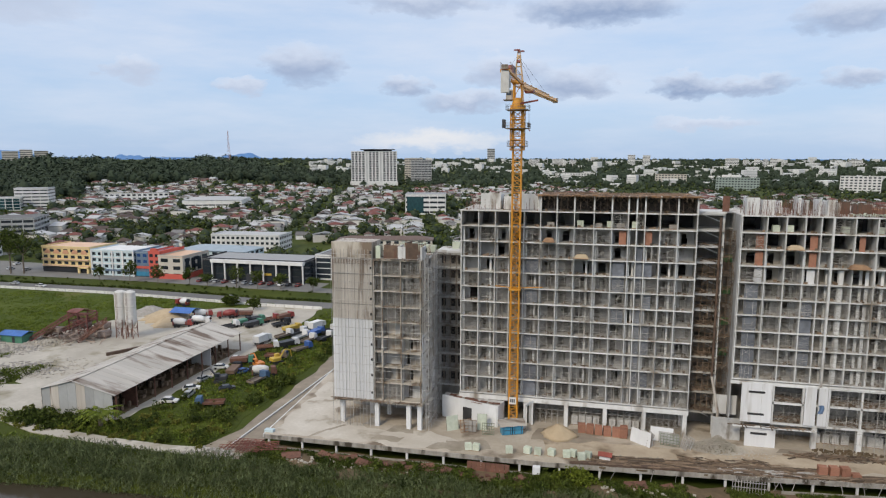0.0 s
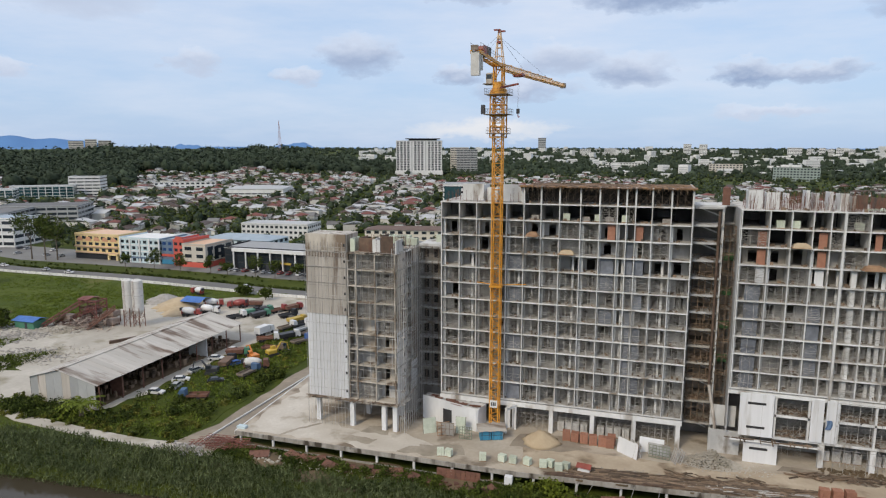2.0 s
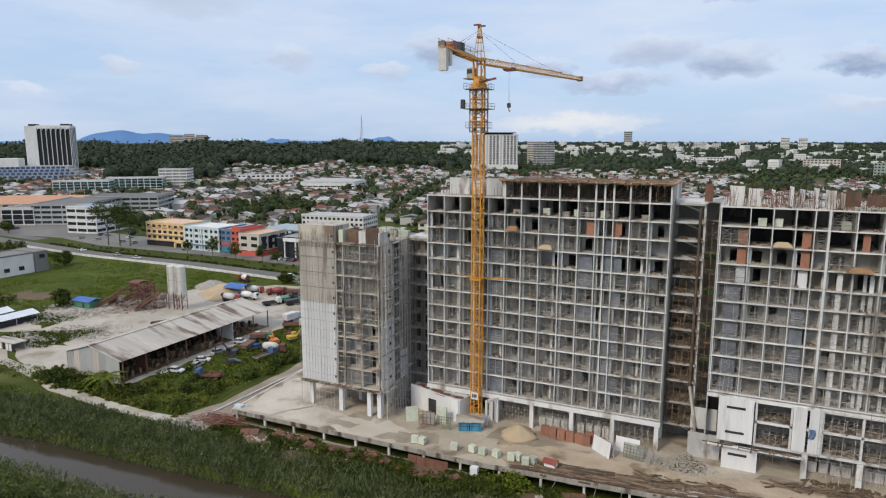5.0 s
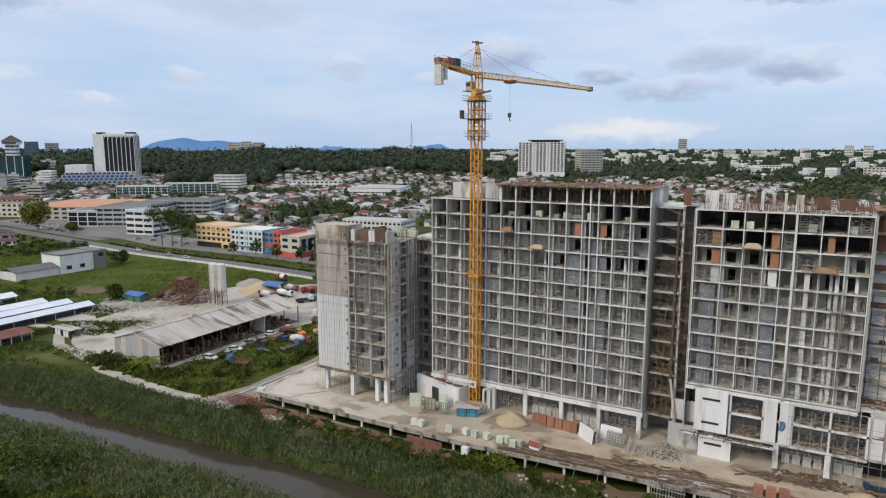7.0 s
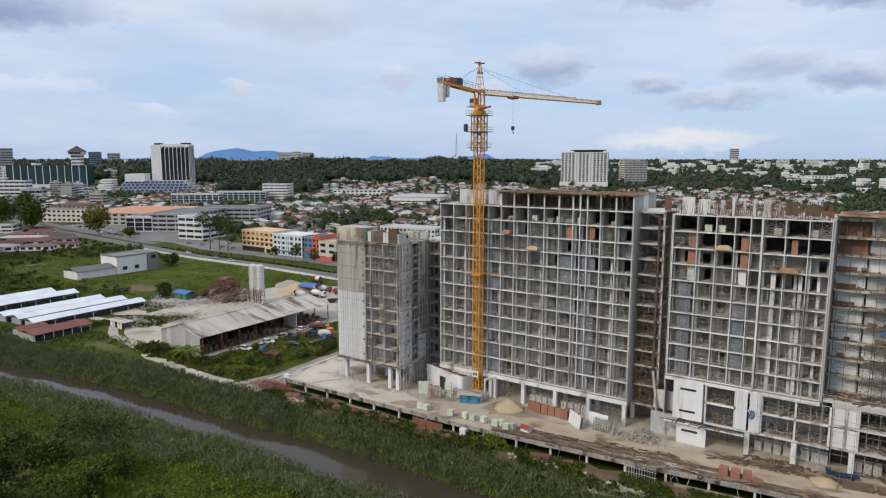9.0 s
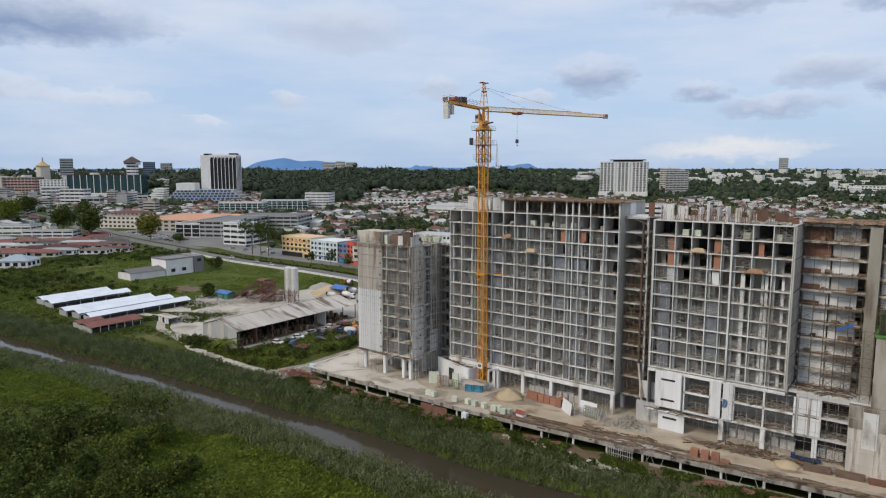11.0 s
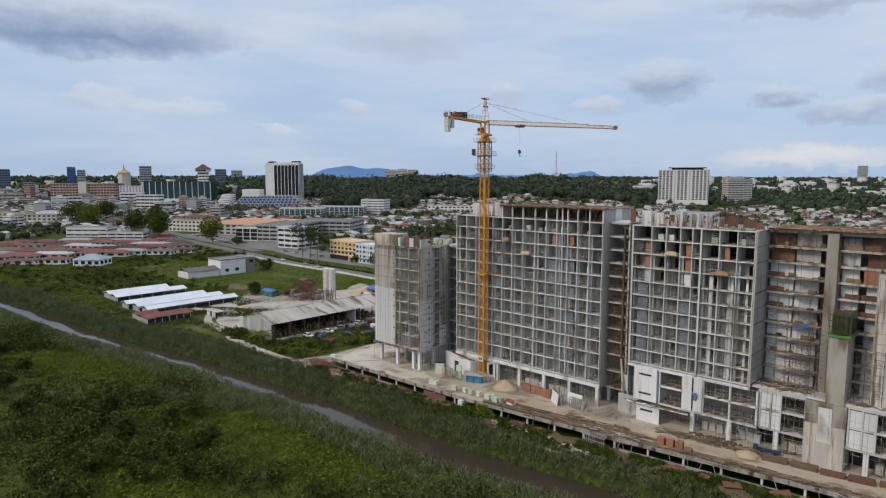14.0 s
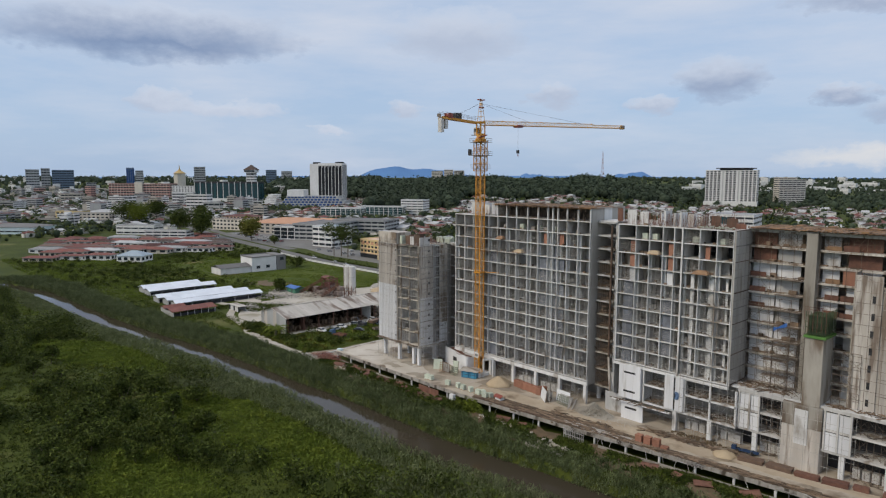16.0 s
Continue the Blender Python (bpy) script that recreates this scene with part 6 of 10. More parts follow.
# jib in lattice lengths
JL, JN = 65.8, 8


def jz(y):
    return 70.75 + (y / JL) * 2.0


for k in range(JN):
    y0, y1 = 0.9 + (JL - 0.9) * k / JN, 0.9 + (JL - 0.9) * (k + 1) / JN
    h = 1.15 if k < 6 else 0.9
    m, lower = Mesh(), Mesh()
    for s in (-0.65, 0.65):
        lower.tube((s, y0, jz(y0)), (s, y1, jz(y1)), 0.11, 4)
    m.tube((0, y0, jz(y0) + h), (0, y1, jz(y1) + h), 0.11, 4)
    n = 5
    for i in range(n):
        a, b = y0 + (y1 - y0) * i / n, y0 + (y1 - y0) * (i + 1) / n
        c = (a + b) / 2
        for s in (-0.65, 0.65):
            m.tube((s, a, jz(a)), (0, c, jz(c) + h), 0.06, 4).tube((0, c, jz(c) + h), (s, b, jz(b)), 0.06, 4)
        m.tube((-0.65, a, jz(a)), (0.65, a, jz(a)), 0.05, 4).tube((-0.65, a, jz(a)), (0.65, b, jz(b)), 0.04, 4)
    j = part("jib_section", m, CREAM, crane, at=SLEW)
    part("lower_chords", lower, YELLOW, j, "orange-yellow lower chords")
    part("jib_joint", Mesh().box(-0.2, 0.2, y1 - 0.7, y1 - 0.2, jz(y1) + h - 0.1, jz(y1) + h + 0.15), YELLOW, j)
part("jib_end", Mesh().box(-0.7, 0.7, JL - 0.4, JL + 0.4, jz(JL) - 0.3, jz(JL) + 1.0), STEEL, crane, at=SLEW)
lines = Mesh().tube((0, 0.3, 76.4), (0, 20, jz(20) + 1.1), 0.028, 4).tube((0, 0.3, 76.5), (0, 45, jz(45) + 1.1), 0.028, 4)
for s in (-0.7, 0.7):
    lines.tube((s * 0.2, -0.3, 76.6), (s, -10.5, 72.2), 0.022, 4)
part("pendant_lines", lines, DARK, crane, at=SLEW)
ty = 14.9
part("trolley", Mesh().box(-0.9, 0.9, ty - 1.0, ty + 1.0, jz(ty) - 0.5, jz(ty) - 0.2).box(-1.0, -0.8, ty - 1.2, ty + 1.2, jz(ty) - 0.3, jz(ty) + 0.2).box(0.8, 1.0, ty - 1.2, ty + 1.2, jz(ty) - 0.3, jz(ty) + 0.2), CRANE_RED, crane, at=SLEW)
part("hoist_rope", Mesh().tube((-0.12, ty, 64.2), (-0.12, ty, jz(ty) - 0.4), 0.012, 4).tube((0.12, ty, 64.2), (0.12, ty, jz(ty) - 0.4), 0.012, 4), STEEL, crane, at=SLEW)
hook = part("hook_block", Mesh().bevel_box(-0.3, 0.3, ty - 0.3, ty + 0.3, 63.3, 64.3, 0.1), DARK, crane, "dark hook block", at=SLEW)
part("hook", Mesh().tube((0, ty, 63.4), (0, ty, 62.7), 0.09, 6).tube((0, ty, 62.7), (0.22, ty, 62.5), 0.08, 6).tube((0.22, ty, 62.5), (0.3, ty, 62.8), 0.07, 6), CRANE_RED, hook, at=Matrix())

# ---------------------------------------------------------------- things on the deck
def heap_mesh(r, h, seed, n=20, rings=6, power=1.0):
    """A round heap with an uneven foot."""
    q = random.Random(seed)
    wob = [1 + 0.12 * math.sin(3 * i + seed) + q.uniform(-0.08, 0.08) for i in range(n)]
    rr = []
    for j in range(rings):
        k = 1 - j / rings
        rr.append([(r * k * wob[i] * math.cos(2 * math.pi * i / n), r * k * wob[i] * math.sin(2 * math.pi * i / n), h * (1 - k) ** power + q.uniform(-0.04, 0.04) * h * (j > 0)) for i in range(n)])
    return Mesh().loft(rr)


solid("sand_heap", heap_mesh(3.6, 2.5, 2), SAND, "conical heap of pale builders' sand on the deck", "sand heap", "sand heaps", smooth=True, at=pose(-5.6, 131.2, 0))
solid("sand_heap", heap_mesh(2.4, 1.1, 5), SAND, "low heap of yellowish sand by the podium", "sand heap", "sand heaps", smooth=True, at=pose(56.8, 131.2, 0))
patch("mud_stain", [(-11, 127.6), (-1, 127.8), (3, 131), (-2, 134.5), (-10, 133.8)], 0.012, MUD, "damp brown mud around the sand heap", "mud", 0.5, 2, 0.0)
patch("mud_stain", [(36, 132.2), (42, 132.0), (44, 134.2), (37, 134.6)], 0.012, MUD, "dark puddle stain at the podium entrance", "mud", 0.5, 2, 0.0)
patch("dusty_lane", [(-8, 121.0), (20, 123.6), (48, 126.2), (60, 128.6), (84, 131.5), (84, 134.0), (56, 133.4), (30, 130.5), (8, 129.4), (-8, 128.2)], 0.008, LANE, "tan dusty driving lane across the deck", "lane", 0.8, 3, 0.0)
patch("mud_stain", [(43, 131.0), (50, 131.2), (58, 132.6), (66, 133.4), (66, 135.6), (56, 135.4), (46, 134.8)], 0.013, MUD, "brown soil trodden before the podium", "mud", 0.8, 2, 0.0)
patch("mud_stain", [(8, 121.0), (24, 122.6), (40, 124.2), (40, 126.4), (24, 125.4), (8, 123.6)], 0.014, MUD, "brown dirt under the strewn timber", "mud", 0.7, 2, 0.0)
PALE_SLAB = paint("pale_cement_skin", (0.62, 0.58, 0.515), (0.47, 0.425, 0.36), scale=0.16, fine=1.5, bump=0.1, dirt=(0.33, 0.285, 0.225), dirt_at=0.56, dirt_scale=0.2, shine=0.25)
patch("cement_skin", [(-64, 118.6), (-30, 118.8), (-24, 122.5), (-30, 126.0), (-46, 125.6), (-55, 131), (-57, 150), (-64, 150)], 0.006, PALE_SLAB, "pale cement skin on the open deck", "stain", 0.9, 2.5, 0.0)
STAIN = paint("damp_stain", (0.42, 0.375, 0.31), (0.27, 0.235, 0.185), scale=0.3, fine=1.5, bump=0.1, shine=0.25)
patch("deck_dirt", [(-2, 118.4), (16, 119.7), (30, 121.1), (56, 123.8), (84, 126.8), (110, 129.4), (110, 131.0), (84, 128.6), (60, 125.8), (44, 125.0), (30, 123.4), (14, 121.8), (-2, 119.6)], 0.010, EARTH, "dark soil and rubbish trodden along the deck edge", "soil", 0.5, 1.6, 0.0)
patch("deck_stain", [(-56, 118.4), (-55.3, 118.4), (-53.2, 122.0), (-50.0, 125.8), (-50.6, 126.0), (-54.0, 122.3)], 0.010, STAIN, "dark damp crack running across the deck", "stain", 0.15, 1.0, 0.0)
patch("deck_stain", [(-31, 119.0), (-24, 119.2), (-18, 121.6), (-20, 124.6), (-27, 123.6)], 0.010, STAIN, "brown damp patch near the deck edge", "stain", 0.7, 1.5, 0.0)
patch("deck_stain", [(-47, 127.4), (-43, 127.2), (-42.4, 130.0), (-46.5, 131.0)], 0.010, GRAVEL, "wet dark patch between the tower columns", "stain", 0.5, 1.5, 0.0)
patch("deck_stain", [(-43, 120.6), (-37, 120.2), (-36, 122.4), (-42, 122.9)], 0.009, STAIN, "greenish damp stain on the deck", "stain", 0.4, 1.5, 0.0)
patch("deck_stain", [(-41, 124.8), (-35, 125), (-36, 129), (-40, 128)], 0.009, STAIN, "damp stain under the tower", "stain", 0.4, 1.5, 0.0)
brick_stack = pallet_stack("brick_pallet", 1.5, 1.3, 1.75, BRICK, "tall orange clay brick stack on a pallet", "brick pallets in a row", 5)
brick_stack.matrix_basis = pose(-1.0, 133.6, 0, 0, 0, 6)
for i, (x, y) in enumerate([(0.7, 133.4), (2.4, 133.2), (4.1, 133.0), (5.9, 132.9), (7.5, 134.2), (7.3, 132.7)]):
    copy_thing(brick_stack, pose(x, y, 0, 0, 0, rb.uniform(-6, 8)))
for x, y in ((41.6, 124.0), (43.5, 124.2), (45.4, 124.4)):
    copy_thing(brick_stack, pose(x, y, 0, 0, 0, rb.uniform(-3, 8)))
flat_stack = pallet_stack("brick_pallet", 1.5, 1.3, 0.7, BRICK, "low orange clay brick stack on a pallet", "brick pallets in a row", 2)
flat_stack.matrix_basis = pose(47.2, 124.4, 0, 0, 0, 5)
grey_stack = pallet_stack("block_pallet", 1.3, 1.2, 1.9, WEIGHT, "tall stack of pale grey blocks under the building", "block pallets under the building", 5)
grey_stack.matrix_basis = pose(-2.6, 137.6, 0)
for x, y in [(-1.1, 137.8), (0.4, 137.6), (1.9, 137.7), (5.2, 137.4), (6.8, 137.6), (8.4, 137.7), (10.0, 137.5)]:
    copy_thing(grey_stack, pose(x, y, 0, 0, 0, rb.uniform(-4, 4)))
for x in (45.0, 46.7, 48.4, 50.1, 53.2, 54.8, 56.2, 61.6, 63.1, 64.6, 78.5, 80.1, 81.7, 83.3):
    copy_thing(grey_stack, pose(x, 139.2 + 0.2 * rb.random(), 0, 0, 0, rb.uniform(-4, 4)))
for x, y in [(-22.5, 120.0), (-20.9, 120.1), (-14.5, 120.4), (-11.0, 121.0), (-9.0, 120.9), (-6.4, 121.1), (-3.6, 121.0), (-2.4, 121.6), (-0.8, 120.6), (0.4, 121.4)]:
    copy_thing(white_stack, pose(x, y, 0, 0, 0, rb.uniform(-20, 20)))
# stacked panels and frames
REED_STEEL = paint("greenish_form_steel", (0.27, 0.30, 0.22), (0.15, 0.165, 0.12), rough=0.7, scale=1, fine=5, spread=0.15)


def lean_panel(x, y, w, h, turn, tilt, mat, label):
    t = thing("propped_board", label, "panel", "formwork panels", at=pose(x, y, 0, tilt, 0, turn))
    part("sheet", Mesh().box(0, w, 0, 0.08, 0, h), mat, t)
    fr = Mesh()
    for k in (0, 0.33, 0.66, 1):
        fr.box(w * k - 0.05, w * k + 0.05, 0.08, 0.2, 0, h)
    for z in (0.02, h / 2, h - 0.12):
        fr.box(0, w, 0.08, 0.18, z, z + 0.1)
    part("panel_frame", fr, STEEL, t)
    return t


lean_panel(8.6, 131.6, 4.6, 2.9, -38, -8, PLASTER, "large white formwork panel propped upright")
lean_panel(11.4, 132.4, 3.0, 2.4, -60, 6, PLASTER, "white formwork panel seen edge on")
lean_panel(12.6, 132.8, 4.4, 2.8, -6, -10, PLASTER, "pale formwork panel leaning on frames")
lean_panel(14.2, 132.0, 3.8, 2.2, -8, -14, CONCRETE_WALL, "greenish framed panel leaning outdoors")
lean_panel(-28.4, 127.6, 2.6, 3.0, 35, -12, MINT, "mint green panel leaning beside the wall")
lean_panel(-22.4, 129.8, 1.9, 3.4, 4, -4, MINT, "tall stack of mint green panels")
lean_panel(-22.4, 128.4, 2.6, 2.6, 184, 6, CONCRETE_DARK, "framed weathered panel leaning on a stack")
def frame_rack(x, y, w, h, turn, tilt, mat, label, bars=6):
    """An open steel formwork frame with crossed bars, leaning."""
    t = thing("steel_rack", label, "frame", "formwork frames", at=pose(x, y, 0, tilt, 0, turn))
    for k in range(bars):
        part("upright", Mesh().box(w * k / (bars - 1) - 0.05, w * k / (bars - 1) + 0.05, 0, 0.12, 0, h), mat, t)
    for z in np.linspace(0.1, h - 0.1, 5):
        part("rail", Mesh().box(-0.05, w + 0.05, -0.1, -0.005, z - 0.05, z + 0.05), mat, t)
    return t


frame_rack(11.0, 131.4, 2.2, 2.6, -75, -12, STEEL_LIGHT, "pale steel formwork frame leaning edge on", 4)
frame_rack(11.8, 131.6, 2.2, 2.5, -72, -14, STEEL_LIGHT, "pale steel formwork frame leaning edge on", 4)
frame_rack(14.4, 130.9, 3.6, 2.4, -10, -10, REED_STEEL, "greenish steel frame grid standing before panels", 7)
frame_rack(18.2, 131.0, 2.0, 2.6, -70, -16, STEEL_LIGHT, "pale steel formwork frame propped at an angle", 4)
frame_rack(19.0, 131.3, 2.0, 2.4, -66, -20, STEEL_LIGHT, "pale steel formwork frame propped at an angle", 4)
frame_rack(-25.4, 127.4, 2.4, 2.7, 30, -14, TIMBER, "brown timber frame leaning beside mint panels", 4)
frame_rack(-21.0, 127.6, 2.4, 2.5, 4, -6, REED_STEEL, "greenish steel frame grid before the white store", 6)
skip = thing("tool_container", "two turquoise tool boxes with a flapping grey roof sheet", "container", at=pose(-15.2, 129.6, 0, 0, 0, 22))
for x0, x1 in ((-2.2, -0.1), (0.1, 2.2)):
    b = part("box", Mesh().bevel_box(x0, x1, -0.9, 0.9, 0.1, 1.9, 0.06), BLUE, skip)
    part("box_rib", Mesh().box(x0 + 0.3, x0 + 0.4, -0.95, -0.9, 0.2, 1.8).box(x1 - 0.4, x1 - 0.3, -0.95, -0.9, 0.2, 1.8).box(x0, x1, -0.95, -0.9, 1.0, 1.08), DARK, b)
part("skid", Mesh().box(-2.2, 2.2, -0.8, -0.6, 0, 0.1).box(-2.2, 2.2, 0.6, 0.8, 0, 0.1), STEEL, skip)
sheet = Mesh()
for i in range(5):
    x0, x1 = -2.7 + i * 1.1, -1.5 + i * 1.1
    sheet.loft([[(x0, -1.4, 2.0 + 0.1 * (i % 2)), (x1, -1.4, 2.05), (x1, -1.4, 2.1), (x0, -1.4, 2.08 + 0.1 * (i % 2))], [(x0, 1.3, 2.5 + 0.1 * (i % 2)), (x1, 1.3, 2.6), (x1, 1.3, 2.66), (x0, 1.3, 2.58 + 0.1 * (i % 2))]])
for x in (-2.2, 2.2):
    for y in (-0.9, 0.9):
        sheet.box(x - 0.05, x + 0.05, y - 0.05, y + 0.05, 1.9, 2.35)
part("roof_sheet", sheet, ZINC, skip, "grey corrugated roof sheets")
# white hoarding wall with a rusty roof between tower and crane
hoard = thing("site_store", "low white store with rusty sheets on its roof", "store")
part("front_wall", Mesh().beam((-31.2, 135.3, 5.0), (-18.6, 131.8, 4.7), 0.25, 5.0), PLASTER, hoard)
part("side_wall", Mesh().beam((-18.5, 131.9, 4.7), (-17.6, 135.2, 4.7), 0.25, 4.7), PLASTER, hoard)
# doorway is a black sheet that shows the store's inside shade as colour
part("door_opening", Mesh().beam((-26.3, 133.72, 3.2), (-24.3, 133.16, 3.2), 0.06, 3.2), INNER_SHADE, hoard, "dark doorway")
part("roof", Mesh().prism([(-31.0, 135.5), (-18.4, 132.0), (-17.5, 135.3), (-31.0, 138.0)], 4.45, 4.6), CONCRETE_WALL, hoard)
for i in range(14):
    x = rb.uniform(-29.5, -19)
    y = 135.2 - (x + 31) * 0.28 + rb.uniform(0.5, 2.0)
    a = rb.uniform(-20, 10)
    w, d = rb.uniform(1.2, 2.6), rb.uniform(0.6, 1.1)
    rsheet = Mesh().beam((x - w / 2, y, 4.68 + 0.05 * (i % 4)), (x + w / 2, y + w * math.sin(radians(a)), 4.70 + 0.05 * (i % 4)), d, 0.05)
    part("rusty_sheet", rsheet, RUST, hoard, "rust-brown loose sheet")
portal = thing("concrete_portal", "slim pale concrete portal beside the crane", "portal")
part("portal_post", Mesh().box(-13.1, -12.7, 132.6, 133.0, 0, 4.8), CONCRETE, portal)
part("portal_post", Mesh().box(-11.7, -11.3, 135.0, 135.4, 0, 4.8), CONCRETE, portal)
part("portal_beam", Mesh().beam((-12.9, 132.6, 5.3), (-11.5, 135.4, 5.3), 0.5, 0.5), CONCRETE, portal)
# rubble: broken lumps
def rubble(name, x0, x1, y0, y1, z, n, size, mat, label, hump=1.5):
    m = Mesh()
    cx, cy, rx, ry = (x0 + x1) / 2, (y0 + y1) / 2, (x1 - x0) / 2, (y1 - y0) / 2
    for i in range(n):
        a, k = rb.uniform(0, 6.283), rb.random() ** 0.6
        x, y = cx + rx * k * math.cos(a), cy + ry * k * math.sin(a)
        h = z + hump * (1 - k) ** 1.2 * rb.uniform(0.5, 1)
        s = size * rb.uniform(0.4, 1.3)
        t = rb.uniform(0, 3.1)
        p = [(x + s * math.cos(t + q) * rb.uniform(0.6, 1.1), y + s * math.sin(t + q) * rb.uniform(0.6, 1.1)) for q in (0, 1.5, 3.1, 4.6)]
        lean = rb.uniform(-0.3, 0.3) * s
        m.loft([[(px, py, h - s * 0.4) for px, py in p], [(px * 0.9 + x * 0.1 + lean, py * 0.9 + y * 0.1, h + s * rb.uniform(0.15, 0.5)) for px, py in p]])
    return solid(name, m, mat, label, "rubble", "heaps of rubble", "stuff")


rubble("rubble_heap", 19.8, 30.4, 128.6, 134.4, 0.05, 1500, 0.21, DUST, "heap of broken pale concrete rubble on the deck", 2.9)
rubble("rubble_heap", 19.0, 36.0, 127.6, 134.0, 0.02, 260, 0.16, DUST, "small broken stones scattered round the rubble heap", 0.2)
patch("concrete_pad", [(21.5, 109.6), (31.5, 110.2), (32.0, 114.6), (27, 115.4), (22.0, 114.2)], -2.12, DUST, "broken pale concrete pad at the foot of the deck", "pad", 0.8, 1.5, 0.1)
rubble("rubble_heap", 23.0, 31.5, 110.8, 114.6, -2.2, 44, 0.8, DUST, "broken concrete lumps at the foot of the deck", 0.6)
rubble("rubble_heap", -60, -26, 111.0, 115.4, -2.2, 110, 0.42, DUST, "scattered pale rubble on the bank", 0.3)
rubble("rubble_heap", -52, -14, 111.4, 115.8, -2.15, 70, 0.7, RUST, "rust-red plates and rubble scattered on the bank", 0.2)
rubble("rubble_heap", -80, -67, 108.6, 114.6, -2.4, 130, 0.5, GRAVEL, "grey stones dumped by the track", 0.6)
rubble("rubble_heap", 2, 22, 112.4, 116.4, -2.2, 40, 0.5, DUST, "white rubble and sheets on the bank", 0.3)
rubble("rubble_heap", 43, 56, 133.4, 136.4, 0.02, 160, 0.32, EARTH, "dark soil and stones thrown before the podium", 0.5)
plate = thing("scrap_metal", "rust-red steel sheet lying on the river bank", "steel sheet", "rusty sheets on the bank", at=pose(-57, 113.4, -1.85, 14, 0, 22))
part("sheet", Mesh().box(-1.9, 1.9, -1.0, 1.0, 0, 0.06), RUST, plate)
part("rib", Mesh().box(-1.9, 1.9, -1.0, -0.9, 0.06, 0.16).box(-1.9, 1.9, 0.9, 1.0, 0.06, 0.16).box(-0.06, 0.06, -0.88, 0.88, 0.06, 0.16), RUST, plate)
for i, x in enumerate((-50.5, -47.6, -45.2, -41.8, -38.4, -33.0, -29.5, -25.8, -12.0, 9.0, 14.5, 47.0, 52.5, 58.0, 66.0)):
    copy_thing(plate, pose(x, edge_y(x) - rb.uniform(2.2, 4.6), -1.85, rb.uniform(8, 20), rb.uniform(-6, 6), rb.uniform(-30, 60)) @ Matrix.Scale(rb.uniform(0.6, 1.05), 4))
# loose timber along the deck edge
def timber_stack(x0, x1, y0, y1, n, length, label, mat=TIMBER_MIX, spread=10):
    m = Mesh()
    base = Mesh()
    slope = math.degrees(math.atan2(edge_y(x1) - edge_y(x0), x1 - x0))
    for i in range(n):
        x = rb.uniform(x0, x1)
        y = edge_y(x) + rb.uniform(y0, y1)
        a = radians(slope + rb.uniform(-spread, spread))
        l = length * rb.uniform(0.35, 1) / 2
        h = 0.1 + 0.1 * (i * 4 // n) + rb.uniform(0, 0.03)
        m.beam((x - l * math.cos(a), y - l * math.sin(a), h), (x + l * math.cos(a), y + l * math.sin(a), h + rb.uniform(-0.02, 0.05)), rb.uniform(0.12, 0.4), 0.1)
    return solid("timber_stack", m, mat, label, "timber", "timber along the deck edge", "stuff")


timber_stack(2, 44, 0.2, 3.9, 760, 5.0, "long weathered planks strewn along the deck edge")
timber_stack(18, 34, 3.2, 6.0, 60, 4.0, "scattered brown boards on the trodden deck", TIMBER_MIX, 50)
timber_stack(38, 60, 8.2, 10.6, 110, 2.6, "broken boards and laths before the podium", TIMBER_MIX, 70)
rubble("rubble_heap", 4, 60, 119.6, 126.0, 0.02, 420, 0.15, GRAVEL, "small stones and crumbs of concrete over the deck edge", 0.1)
timber_stack(44, 70, 0.1, 1.6, 150, 3.2, "splintered brown boards lying along the edge", TIMBER_MIX, 25)
timber_stack(-2, 20, 0.0, 0.9, 90, 3.6, "long dark planks lying on the very edge", TIMBER_DARK, 6)
timber_stack(20, 40, 0.4, 2.4, 110, 3.5, "grey scrap boards and pipes by the edge", STEEL_LIGHT)
timber_stack(48, 58, 0.5, 2.0, 90, 3.6, "low stack of brown formwork boards")
for x0, x1, d0, d1, n in ((55.5, 59.6, 0.8, 2.0, 60), (61, 63.4, 1.2, 2.2, 40), (62, 70, 0.2, 1.8, 90), (70.5, 76, 0.3, 1.6, 70), (77, 84, 0.4, 1.8, 70), (86, 100, 0.4, 2, 80)):
    timber_stack(x0, x1, d0, d1, n, 2.6, "stack of dark brown formwork timber")
def board_pile(x, y, w, d, h, mat, label):
    m = Mesh()
    for j in range(int(h / 0.16)):
        for i in range(max(2, int(d / 0.5))):
            e = rb.uniform(-0.15, 0.15)
            m.box(-w / 2 + e, w / 2 + e, -d / 2 + i * 0.5, -d / 2 + i * 0.5 + 0.46, j * 0.16, j * 0.16 + 0.145)
    solid("board_pile", m, mat, label, "timber", "board piles on the deck", "stuff", at=pose(x, y, 0, 0, 0, rb.uniform(4, 10)))


for x, y, w, d in ((61.8, 132.0, 4.6, 2.0), (67.0, 132.8, 4.6, 2.4), (72.0, 132.6, 4.2, 1.6), (76.6, 133.4, 4.2, 2.2), (80.6, 134.2, 2.4, 1.6), (86, 134.6, 4, 2)):
    board_pile(x, y, w, d, 0.8, TIMBER_DARK if w > 4.3 else RUST, "pile of dark red-brown boards on the deck")
CARBLUE_OLD = flat("faded_navy_paint", (0.025, 0.05, 0.11))
trailer = thing("flat_trailer", "blue steel trailer frame beside the podium", "trailer", at=pose(59.4, 135.0, 0, 0, 0, 8))
part("bed", Mesh().box(-2.6, 2.6, -0.6, 0.6, 0.55, 0.75).box(-2.6, -1.8, -0.6, 0.6, 0.75, 1.3), CARBLUE_OLD, trailer)
